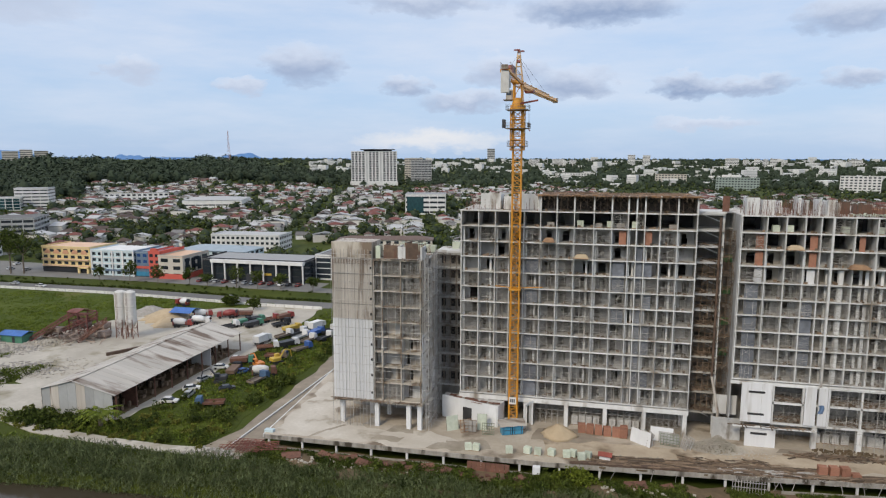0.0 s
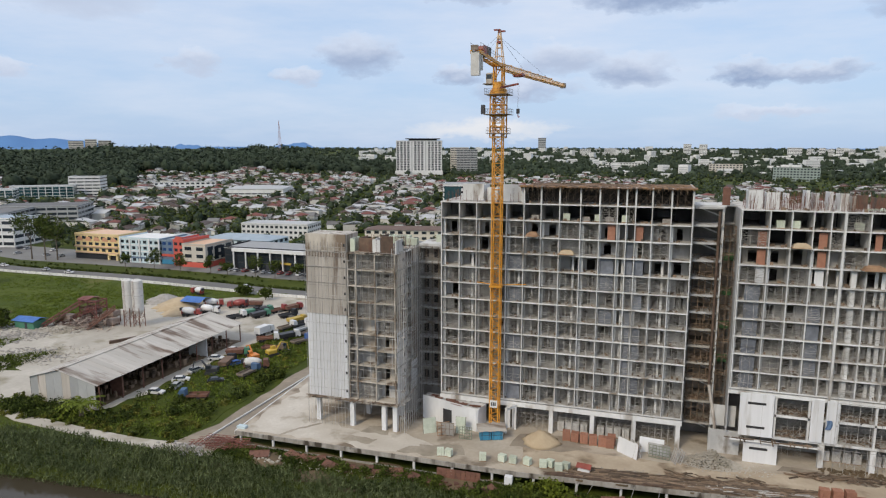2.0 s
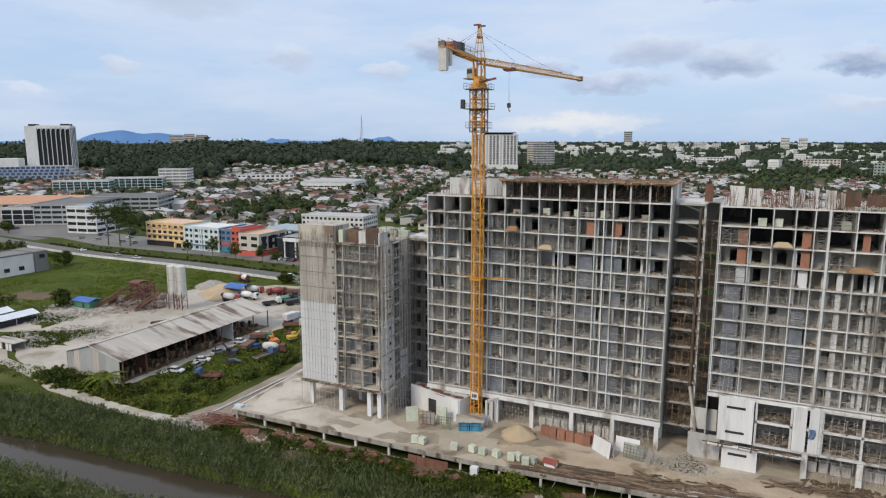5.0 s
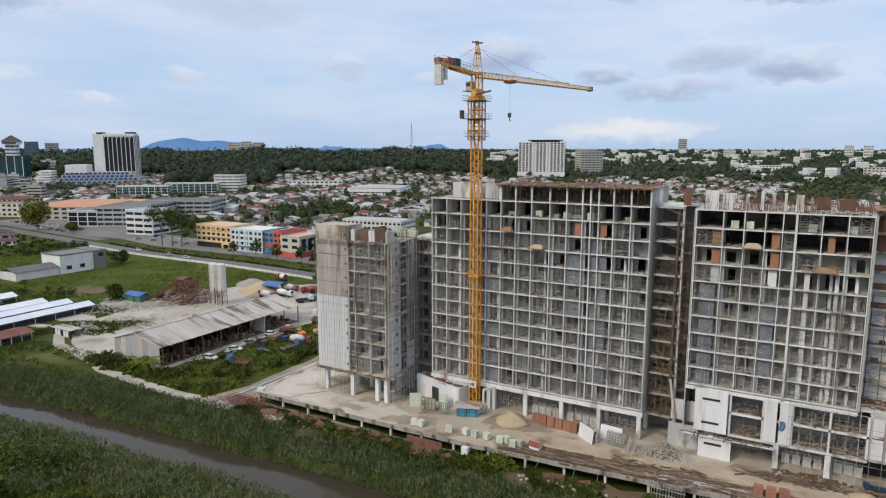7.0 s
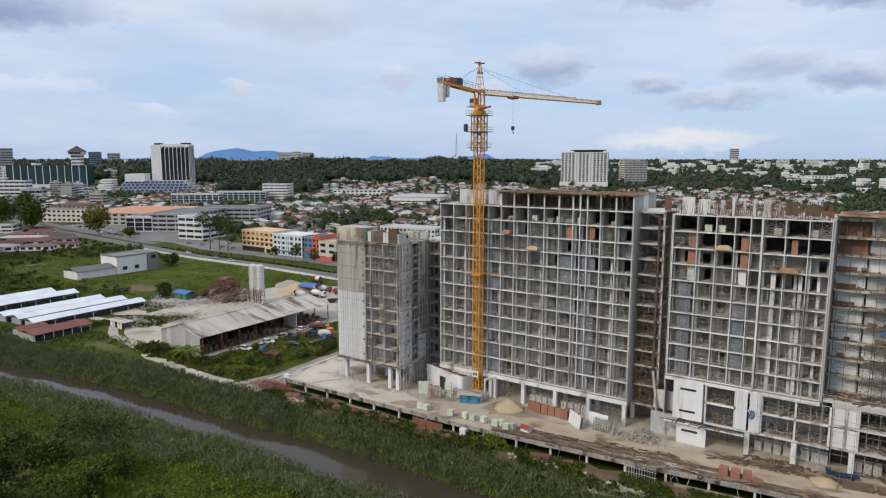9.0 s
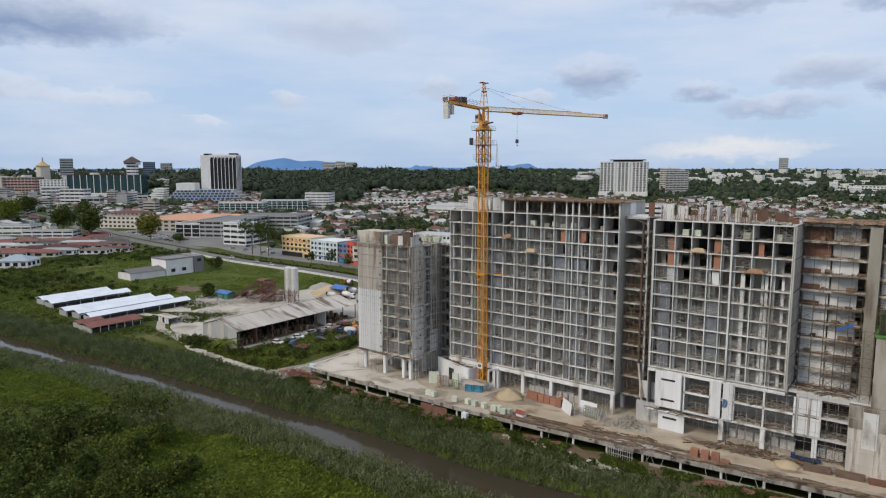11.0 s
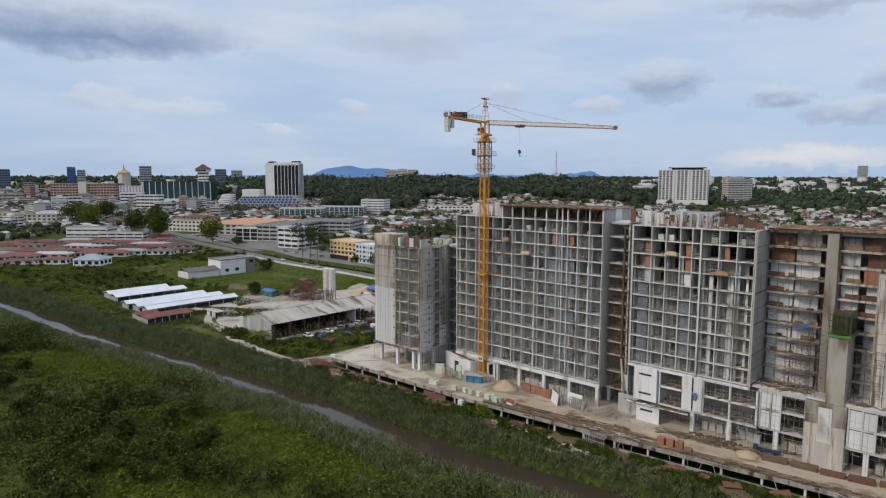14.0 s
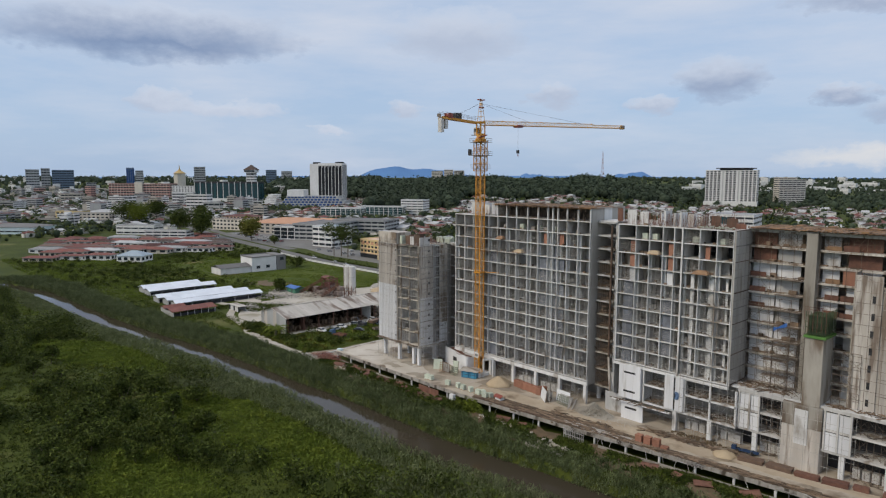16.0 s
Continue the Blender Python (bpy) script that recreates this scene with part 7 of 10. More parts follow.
for x in (-1.4, 1.4):
    for y in (-0.62, 0.44):
        part("wheel", Mesh().cyl(0, 0, 0, 0.2, 0.42, 14), RUBBER, trailer, at=pose(x, y + 0.2, 0.42, 90, 0, 0))
# steel mesh crates by the edge, a red heap of girders, a red box
crate = Mesh()
for i in range(12):
    crate.box(25.6 + i * 0.48, 25.68 + i * 0.48, 118.6, 118.75, -2.6, 0.2)
for z in (-2.2, -1.2, -0.2):
    crate.box(25.6, 31.2, 118.55, 118.7, z, z + 0.1)
for i in range(12):
    crate.tube((25.6 + i * 0.45, 118.5, -2.6), (26.4 + i * 0.4, 117.2, -2.55), 0.05)
solid("steel_grating", crate, STEEL_LIGHT, "rusted steel grating hung on the deck edge", "grating")
gird = thing("girder_heap", "heap of red painted lattice girders beside the track", "girders")
for k in range(7):
    m = Mesh()
    x0, y0, a = -73 + k * 1.3, 113.6 + (k % 3) * 1.1, radians(rb.uniform(-12, 35))
    l = rb.uniform(4.5, 7)
    d = Vector((math.cos(a), math.sin(a), 0))
    p = Vector((x0, y0, -2.2 + 0.35 * (k % 3)))
    s = Vector((-d.y, d.x, 0)) * 0.4
    for q in (s, -s):
        m.tube(p + q, p + q + d * l, 0.07, 4).tube(p + q + Vector((0, 0, 0.7)), p + q + d * l + Vector((0, 0, 0.7)), 0.07, 4)
    for i in range(7):
        b = p + d * (l * i / 7)
        c = p + d * (l * (i + 1) / 7)
        m.tube(b + s, c + s + Vector((0, 0, 0.7)), 0.05, 4).tube(b - s, c - s + Vector((0, 0, 0.7)), 0.05, 4).tube(b + s, b - s, 0.05, 4)
    part("girder", m, RED_ROOF, gird)
redbox = thing("generator", "small red canopied generator on a white base", "generator", at=pose(3.6, 121.4, 0, 0, 0, -8))
part("plinth", Mesh().bevel_box(-1, 1, -0.7, 0.7, 0, 0.9, 0.05), PLASTER, redbox)
part("canopy", Mesh().gable(-1.2, 1.2, -0.9, 0.9, 1.1, 0.5, 0.1, 0.06, "x").box(-1.1, -1.0, -0.8, -0.7, 0.9, 1.15).box(1.0, 1.1, -0.8, -0.7, 0.9, 1.15).box(-1.1, -1.0, 0.7, 0.8, 0.9, 1.15).box(1.0, 1.1, 0.7, 0.8, 0.9, 1.15), CRANE_RED, redbox)
tank = Mesh().loft([[(-65.5 + 1.9 * u, 118.6 + 1.1 * v, z) for u, v in ((0, 0), (1, 0), (1, 1), (0, 1))] for z in (0, 0.5)])
solid("water_tub", tank, CYAN_WALL, "pale blue tub on the corner of the deck", "tub")
solid("waste_block", Mesh().bevel_box(-9.6, -8.2, 116.2, 117.2, -2.4, -0.3, 0.05), PLASTER, "white block at the foot of the deck", "block")
# rust-red sheet wall below the deck
rw = Mesh()
for i in range(9):
    x = -22 + i * 0.9
    rw.box(x, x + 0.85, 116.3 - 0.04 * (i % 2), 116.4 - 0.04 * (i % 2), -2.3, -0.5)
solid("sheet_wall", rw, RUST, "rust-brown sheet wall under the deck edge", "sheets")

# ---------------------------------------------------------------- vehicles
def wheel_mesh(r, w):
    return Mesh().tube((0, -w / 2, 0), (0, w / 2, 0), r, 14).tube((0, -w / 2 - 0.01, 0), (0, w / 2 + 0.01, 0), r * 0.55, 10).data("wheel", RUBBER)


CAR_WHEEL, TRUCK_WHEEL = wheel_mesh(0.32, 0.2), wheel_mesh(0.5, 0.3)


def car(mat, label, x, y, turn, z=G + 0.14, group="cars"):
    t = thing("car", label, "car", group, at=pose(x, y, z, 0, 0, turn))
    m = Mesh().loft([[(-2.1, s * 0.82, 0.3), (2.1, s * 0.82, 0.3), (2.15, s * 0.84, 0.72), (1.15, s * 0.84, 0.92), (-1.9, s * 0.84, 0.95), (-2.15, s * 0.82, 0.7)] for s in (-1, 1)])
    part("body", m, mat, t)
    g = Mesh().loft([[(1.15, s * 0.78, 0.92), (0.45, s * 0.66, 1.42), (-1.2, s * 0.66, 1.42), (-1.85, s * 0.78, 0.95)] for s in (-1, 1)])
    part("cabin_glass", g, GLASS, t)
    part("roof", Mesh().bevel_box(-1.22, 0.47, -0.68, 0.68, 1.4, 1.47, 0.03), mat, t)
    for wx in (-1.3, 1.3):
        for wy in (-0.78, 0.78):
            part("wheel", CAR_WHEEL, RUBBER, t, at=pose(wx, wy, 0.32))
    for wy in (-0.6, 0.6):
        part("headlight", Mesh().box(2.1, 2.17, wy - 0.15, wy + 0.15, 0.55, 0.7), WHITE, t)
    return t


def lorry(cabmat, bodymat, label, x, y, turn, style="box", z=G + 0.14, group="lorries"):
    t = thing("lorry", label, "lorry", group, at=pose(x, y, z, 0, 0, turn))
    part("chassis", Mesh().box(-3.4, 3.2, -0.45, 0.45, 0.55, 0.85), DARK, t)
    c = part("cab", Mesh().loft([[(1.7, s * 1.1, 0.7), (3.3, s * 1.1, 0.7), (3.35, s * 1.1, 1.6), (3.0, s * 1.05, 2.55), (1.75, s * 1.05, 2.6)] for s in (-1, 1)]), cabmat, t)
    part("windscreen", Mesh().loft([[(3.34, s * 0.95, 1.65), (3.08, s * 0.92, 2.4), (3.12, s * 0.92, 2.4), (3.38, s * 0.95, 1.65)] for s in (-1, 1)]), GLASS, c)
    if style == "mixer":
        rings = []
        for k, (px, r) in enumerate(((-3.4, 0.5), (-2.6, 1.0), (-1.2, 1.22), (0.3, 1.1), (1.3, 0.6))):
            rings.append([(px, r * math.cos(a), 1.95 - 0.14 * px * 0.6 + r * math.sin(a)) for a in np.linspace(0, 2 * math.pi, 14, endpoint=False)])
        part("drum", Mesh().loft(rings), bodymat, t, smooth=True)
        part("hopper", Mesh().bevel_box(-3.9, -3.2, -0.6, 0.6, 2.0, 3.1, 0.1), DARK, t)
        part("drum_frame", Mesh().box(-3.3, -3.0, -0.9, 0.9, 0.85, 2.2), cabmat, t)
        part("drum_frame", Mesh().box(1.0, 1.3, -0.8, 0.8, 0.85, 1.9), cabmat, t)
    elif style == "box":
        part("cargo_box", Mesh().bevel_box(-3.4, 1.4, -1.15, 1.15, 0.9, 3.0, 0.05), bodymat, t)
    elif style == "flat":
        part("flatbed", Mesh().box(-3.4, 1.5, -1.15, 1.15, 0.86, 1.0).box(-3.4, 1.5, -1.15, -1.08, 1.0, 1.45).box(-3.4, 1.5, 1.08, 1.15, 1.0, 1.45).box(-3.45, -3.38, -1.15, 1.15, 1.0, 1.45), bodymat, t)
    else:
        part("tipper", Mesh().loft([[(-3.4, s * 1.15, 1.0), (1.3, s * 1.15, 1.0), (1.5, s * 1.25, 2.2), (-3.5, s * 1.25, 2.0)] for s in (-1, 1)]), bodymat, t)
    for wx in (-2.4, -1.3, 2.3):
        for wy in (-0.95, 0.95):
            part("wheel", TRUCK_WHEEL, RUBBER, t, at=pose(wx, wy, 0.5))
    return t


def digger(x, y, turn, mat, label):
    t = thing("excavator", label, "excavator", "excavators", at=pose(x, y, G + 0.12, 0, 0, turn))
    for s in (-0.95, 0.95):
        part("track", Mesh().loft([[(-1.6, s + w, 0.15), (-1.3, s + w, 0), (1.3, s + w, 0), (1.6, s + w, 0.15), (1.6, s + w, 0.6), (1.3, s + w, 0.8), (-1.3, s + w, 0.8), (-1.6, s + w, 0.6)] for w in (-0.28, 0.28)]), DARK, t)
    part("house", Mesh().bevel_box(-1.7, 0.9, -1.1, 1.1, 0.9, 1.9, 0.15), mat, t)
    cab_ = part("cab", Mesh().bevel_box(-0.1, 1.2, 0.2, 1.1, 0.9, 2.7, 0.15), mat, t)
    part("cab_glass", Mesh().box(0.1, 1.22, 0.25, 1.12, 1.7, 2.5), GLASS, cab_)
    part("boom", Mesh().tube((0.8, -0.3, 1.3), (2.6, -0.3, 3.6), 0.28, 6, 0.22).tube((2.6, -0.3, 3.6), (4.6, -0.3, 3.0), 0.22, 6, 0.18), mat, t)
    part("arm", Mesh().tube((4.5, -0.3, 3.1), (5.0, -0.3, 0.9), 0.17, 6, 0.13), mat, t)
    part("bucket", Mesh().loft([[(4.7, s, 0.9), (5.3, s, 0.8), (5.1, s, 0.1), (4.6, s, 0.3)] for s in (-0.75, 0.15)]), DARK, t)


SILVER = flat("silver_car_paint", (0.42, 0.43, 0.44), 0.35)
CARWHITE = flat("white_car_paint", (0.72, 0.72, 0.72), 0.35)
CARBLACK = flat("black_car_paint", (0.03, 0.03, 0.035), 0.3)
CARRED = flat("red_car_paint", (0.27, 0.05, 0.045), 0.35)
CARBLUE = flat("blue_car_paint", (0.05, 0.12, 0.36), 0.4)
TRUCKGREEN = flat("green_lorry_paint", (0.08, 0.24, 0.16), 0.5)
BLUE_WALL_OLD = flat("faded_blue_paint", (0.08, 0.14, 0.24), 0.6)
DIGORANGE = flat("orange_digger_paint", (0.62, 0.22, 0.05), 0.5)
DIGYELLOW = flat("yellow_machine_paint", (0.52, 0.36, 0.06), 0.5)
for x, y, turn, mat, lab in [(-291, 250.5, 2, CARWHITE, "white car driving on the carriageway"), (-262, 248.4, 182, SILVER, "silver car on the carriageway"), (-245, 246.0, 0, CARWHITE, "white hatchback on the carriageway"),
                             (-148, 243.2, 175, CARWHITE, "white van-like car on the road")]:
    car(mat, lab, x, y, turn, G + 0.14, "cars on the road")
lab_of = {id(CARWHITE): "white parked car", id(SILVER): "silver parked car", id(CARBLACK): "black parked car", id(CARRED): "red parked car", id(CARBLUE): "blue parked car"}
rv = random.Random(12)
for i in (2, 5, 9, 11, 15, 16, 20, 24):
    mat = rv.choice([CARWHITE, CARWHITE, SILVER, SILVER, CARBLACK, CARRED, CARBLUE])
    car(mat, lab_of[id(mat)] + " on the tarmac car park", -343 + (i % 13) * 5.0 + rv.uniform(-0.5, 0.5), 281 + (i // 13) * 14, 90 + rv.uniform(-3, 3), G + 0.11, "cars in the car park")
for i in range(12):
    mat = rv.choice([CARWHITE, SILVER, CARBLACK, CARRED])
    car(mat, lab_of[id(mat)] + " before the dark glass offices", -182 + i * 4.6 + rv.uniform(-0.6, 0.6), 274.0, 90 + rv.uniform(-4, 4), G + 0.12, "cars before the offices")
for i in range(20):
    mat = rv.choice([CARWHITE, CARWHITE, SILVER, SILVER, CARBLACK, CARRED])
    car(mat, lab_of[id(mat)] + " on the mall forecourt", -512 + (i % 10) * 11 + rv.uniform(-2, 2), 297 - (i % 10) * 1.9 + (i // 10) * 12, 100 + rv.uniform(-6, 6), G + 0.11, "cars before the mall")
# lorries and scrap in the yard and the lot
for x, y, turn, style, cm_, bm_, lab in [
        (-159, 227, 160, "mixer", CARRED, CARWHITE, "red concrete mixer lorry with a white drum"), (-139, 198, 20, "mixer", CARRED, CARWHITE, "old mixer lorry with a white drum"),
        (-135, 203, 15, "mixer", CARWHITE, CARWHITE, "white mixer lorry with a dusty drum"), (-140, 212, 35, "mixer", CARRED, CARWHITE, "mixer lorry with a pale drum and red frame"),
        (-131, 213, 200, "mixer", CARRED, CARRED, "red mixer lorry parked by the shed"), (-126, 216, 200, "tipper", CARRED, RUST, "red tipper lorry parked in the yard"),
        (-120, 205, 60, "tipper", DARK_WALL, TRUCKGREEN, "dark green tipper lorry"), (-117, 209, 60, "tipper", TRUCKGREEN, DARK_WALL, "dark tipper lorry with a green cab"), (-113, 212, 60, "flat", CARRED, RUST, "red flatbed lorry among others"),
        (-122, 200, 60, "flat", CARWHITE, DARK, "white flatbed lorry by the shed end"), (-102, 186, 80, "box", CARWHITE, CARWHITE, "small white box lorry in the lot"), (-98, 193, 70, "flat", CARWHITE, STEEL, "white cab lorry with an empty bed"),
        (-95, 197, 65, "flat", CARWHITE, DARK, "white flatbed lorry in a close row"), (-92, 193, 75, "flat", CARWHITE, SILVER, "dusty white lorry in a close row"), (-99, 201, 60, "tipper", DIGYELLOW, DIGYELLOW, "yellow tipper lorry at the row's end"),
        (-89, 198, 70, "tipper", CARBLUE, CARBLUE, "blue lorry half hidden by others"), (-86, 202, 70, "flat", CARWHITE, DARK, "white lorry at the edge of the lot"), (-97, 165, 20, "tipper", TRUCKGREEN, RUST, "derelict green lorry in long grass"),
        (-86, 157, 30, "mixer", RUST, WEIGHT, "derelict white mixer lorry in long grass"), (-85, 152, 80, "flat", BLUE_WALL_OLD, STEEL, "derelict blue lorry without a bed load"), (-88, 134, 200, "flat", BLUE_WALL_OLD, RUST, "blue pickup wreck sunk in grass"),
        (-96, 203, 68, "flat", CARWHITE, DARK, "white lorry with a bare dark chassis"), (-92, 206, 72, "box", CARWHITE, WHITE, "white box lorry nosed into a row"), (-88, 190, 80, "flat", CARWHITE, STEEL, "white lorry with a rusty open bed"),
        (-84, 194, 74, "flat", CARWHITE, DARK, "white lorry parked on the lot's far edge"), (-97, 180, 35, "flat", CARWHITE, RUST, "dusty white lorry behind the box lorry"), (-92, 184, 50, "tipper", CARWHITE, DARK, "white tipper with a dark body"),
        (-86, 181, 65, "flat", CARBLUE, STEEL, "blue cab lorry among white ones"), (-109, 216, 62, "tipper", CARRED, RUST, "red tipper beside green lorries"), (-115, 204, 60, "tipper", TRUCKGREEN, DARK, "dark green tipper in the row"),
        (-106, 207, 62, "flat", DARK_WALL, DARK, "black flatbed lorry in the row"), (-90, 172, 10, "flat", STEEL, RUST, "stripped lorry chassis in long grass"), (-95, 157, 100, "tipper", DARK_WALL, TIMBER_DARK, "burnt-out tipper in long grass")]:
    lorry(cm_, bm_, lab, x, y, turn, style, G + 0.12, "lorries in the yard")
digger(-91, 163, 150, DIGORANGE, "orange excavator with a bent arm in the lot")
digger(-88, 168, 60, DIGYELLOW, "rusty yellow excavator in the lot")
digger(-95, 150, 200, DARK, "blackened excavator wreck in long grass")
for x, y, turn, mat in [(-99, 143, 30, CARWHITE), (-100, 150, 80, SILVER), (-99, 134, 10, CARWHITE), (-93, 158, 70, CARBLUE), (-97, 139, 100, SILVER), (-101, 160, 20, CARWHITE), (-90, 145, 40, CARBLACK), (-101, 168, 90, CARWHITE)]:
    car(mat, lab_of[id(mat)].replace("parked", "scrapped") + " in long grass beside the shed", x, y, turn, G + 0.1, "scrap cars by the shed")

# ---------------------------------------------------------------- long open shed
shed = thing("open_shed", "long open-sided shed with a stained grey metal roof", "shed")
SX0, SXR, SX1, SY0, SY1 = -124.6, -115.6, -104.2, 122.4, 177.4
ns = 34
for k in range(ns):
    y0, y1 = SY0 - 0.4 + (SY1 - SY0 + 0.8) * k / ns, SY0 - 0.4 + (SY1 - SY0 + 0.8) * (k + 1) / ns
    lift = 0.03 * (k % 2)
    part("roof_sheet", Mesh().loft([[(SXR, y, 5.75 + lift), (SX1, y, 3.2 + lift), (SX1, y, 3.27 + lift), (SXR, y, 5.83 + lift)] for y in (y0, y1 + 0.05)]), ZINC, shed)
    part("roof_sheet", Mesh().loft([[(SX0, y, 3.2 + lift), (SXR, y, 5.75 + lift), (SXR, y, 5.83 + lift), (SX0, y, 3.27 + lift)] for y in (y0, y1 + 0.05)]), ZINC, shed)
part("ridge_cap", Mesh().beam((SXR, SY0 - 0.4, 5.95), (SXR, SY1 + 0.4, 5.95), 0.7, 0.1), ZINC, shed)
for i in range(9):
    y = SY0 + 0.6 + (SY1 - SY0 - 1.2) * i / 8
    part("post", Mesh().box(SX1 + 0.4 - 1.0, SX1 + 0.65 - 1.0, y - 0.12, y + 0.12, G, 3.4), RUST, shed)
    part("truss", Mesh().tube((SX0 + 0.4, y, 3.1), (SX1 - 0.4, y, 3.1), 0.08).tube((SXR, y, 3.1), (SXR, y, 5.6), 0.07), RUST, shed)
# black wall and dark floor put the shade under the roof into colour
part("back_wall", Mesh().box(SX0 + 0.2, SX0 + 0.35, SY0, SY1, G, 3.2), INNER_SHADE, shed)
part("earth_floor", Mesh().box(SX0 + 0.4, SX1 - 0.9, SY0 + 0.2, SY1, G + 0.05, G + 0.22), EARTH, shed)
store = Mesh()
for i in range(260):
    x, y, w = rv.uniform(SX0 + 2, SX1 - 2), rv.uniform(SY0 + 1, SY1 - 2), rv.uniform(0.2, 1.1)
    store.box(x, x + w, y, y + rv.uniform(0.2, 1.3), G + 0.22, G + 0.22 + rv.uniform(0.2, 1.7))
tagged(part("stored_scrap", store, TIMBER_MIX, shed, "dim clutter stored under the roof"), kind="stuff")
for k in range(8):
    x0, x1 = SX0 + 0.2 + (SX1 - SX0 - 1.2) * k / 8, SX0 + 0.2 + (SX1 - SX0 - 1.2) * (k + 1) / 8 - 0.05
    zt = lambda x: 3.15 + 2.5 * (1 - abs(x - SXR) / (9.0 if x < SXR else 11.4))
    part("gable_sheet", Mesh().loft([[(x0, SY0, G), (x1, SY0, G), (x1, SY0, zt(x1)), (x0, SY0, zt(x0))], [(x0, SY0 + 0.12, G), (x1, SY0 + 0.12, G), (x1, SY0 + 0.12, zt(x1)), (x0, SY0 + 0.12, zt(x0))]]), PANEL_STAINED if k in (1, 4) else GREY_WALL, shed)
part("partition", Mesh().box(SX1 - 7, SX1 - 0.8, SY1 - 16, SY1 - 15.8, G, 3), WHITE, shed)
part("partition", Mesh().box(SX1 - 5, SX1 - 0.9, SY0 + 8, SY0 + 8.2, G, 3), RUST, shed)

# ---------------------------------------------------------------- silos and the rusty plant
silo = thing("cement_silo", "tall pale steel cement silo on a rusty frame", "silo", "cement silos", at=pose(-150.2, 181.4, G + 0.1))
part("tank", Mesh().cyl(0, 0, 5.6, 15.4, 1.75, 24).cyl(0, 0, 3.4, 5.6, 0.5, 24, 1.75), WEIGHT, silo, "pale cylindrical tank", smooth=False)
part("cap", Mesh().cyl(0, 0, 15.4, 15.9, 1.75, 24, 0.7), WEIGHT, silo)
for a in (45, 135, 225, 315):
    part("leg", Mesh().tube((1.75 * math.cos(radians(a)), 1.75 * math.sin(radians(a)), 0), (1.7 * math.cos(radians(a)), 1.7 * math.sin(radians(a)), 6.4), 0.14, 6), RUST, silo)
br = Mesh()
for k in range(4):
    a, b = radians(45 + 90 * k), radians(135 + 90 * k)
    br.tube((1.75 * math.cos(a), 1.75 * math.sin(a), 0.4), (1.75 * math.cos(b), 1.75 * math.sin(b), 3.2), 0.07).tube((1.75 * math.cos(a), 1.75 * math.sin(a), 3.2), (1.75 * math.cos(b), 1.75 * math.sin(b), 5.8), 0.07).tube((1.75 * math.cos(a), 1.75 * math.sin(a), 3.2), (1.75 * math.cos(b), 1.75 * math.sin(b), 3.2), 0.07)
part("leg_brace", br, RUST, silo)
part("ladder", Mesh().box(-0.25, -0.19, -1.95, -1.88, 0.5, 15.6).box(0.19, 0.25, -1.95, -1.88, 0.5, 15.6), RUST, silo)
part("band", Mesh().cyl(0, 0, 10.4, 10.55, 1.79, 24).cyl(0, 0, 13, 13.12, 1.79, 24), STEEL_LIGHT, silo)
copy_thing(silo, pose(-146.75, 181.8, G + 0.1))
MAROON = paint("maroon_plant_steel", (0.20, 0.062, 0.052), (0.105, 0.04, 0.034), rough=0.7, scale=0.6, fine=4, spread=0.25)
plant = thing("batching_plant", "collapsed rusty conveyor and batching plant", "plant")
def truss(a, b, h, w, mat, name):
    a, b = Vector(a), Vector(b)
    d = (b - a)
    s = d.cross(Vector((0, 0, 1))).normalized() * (w / 2)
    u = Vector((0, 0, h))
    m = Mesh()
    n = max(3, int(d.length / 1.5))
    for q in (s, -s):
        m.tube(a + q, b + q, 0.12).tube(a + q + u, b + q + u, 0.12)
        for i in range(n):
            p0, p1 = a + d * (i / n), a + d * ((i + 1) / n)
            m.tube(p0 + q, p1 + q + u, 0.08).tube(p0 + q, p0 + q + u, 0.08)
    m.loft([[tuple(a - s), tuple(a + s), tuple(a + s + u * 0.2), tuple(a - s + u * 0.2)], [tuple(b - s), tuple(b + s), tuple(b + s + u * 0.2), tuple(b - s + u * 0.2)]])
    part(name, m, mat, plant)


truss((-176, 170.5, G), (-166, 179, 5.2), 1.3, 1.7, MAROON, "conveyor")
truss((-173, 175, G + 0.3), (-158, 180, 4.6), 1.2, 1.6, MAROON, "conveyor")
truss((-160, 173, G), (-154, 179.5, 3.4), 1.2, 1.6, RUST, "conveyor")
# braced steel tower that carries the hoppers
for x in (-167.5, -164.0, -160.5):
    for y in (178.0, 182.5):
        part("tower_post", Mesh().box(x - 0.16, x + 0.16, y - 0.16, y + 0.16, G, 6.0), MAROON, plant)
for z in (0.4, 3.2, 5.9):
    for y in (178.0, 182.5):
        part("tower_girt", Mesh().box(-167.7, -160.3, y - 0.14, y + 0.14, z - 0.3, z), MAROON, plant)
    part("tower_girt", Mesh().box(-167.6, -167.3, 178.2, 182.3, z - 0.3, z).box(-160.7, -160.4, 178.2, 182.3, z - 0.3, z), MAROON, plant)
for x0, x1 in ((-167.5, -164.0), (-164.0, -160.5)):
    for z0, z1 in ((G, 0.2), (0.4, 3.0), (3.2, 5.7)):
        part("tower_brace", Mesh().tube((x0, 177.9, z0), (x1, 177.9, z1), 0.1).tube((x1, 177.9, z0), (x0, 177.9, z1), 0.1), MAROON, plant)
part("tower_roof", Mesh().gable(-167.6, -163.6, 177.6, 182.8, 6.1, 0.5, 0.2, 0.1, "x"), MAROON, plant, "dull maroon sheet roof")
truss((-176, 176, G), (-168, 172, 1.5), 1.0, 1.4, TIMBER_DARK, "conveyor")
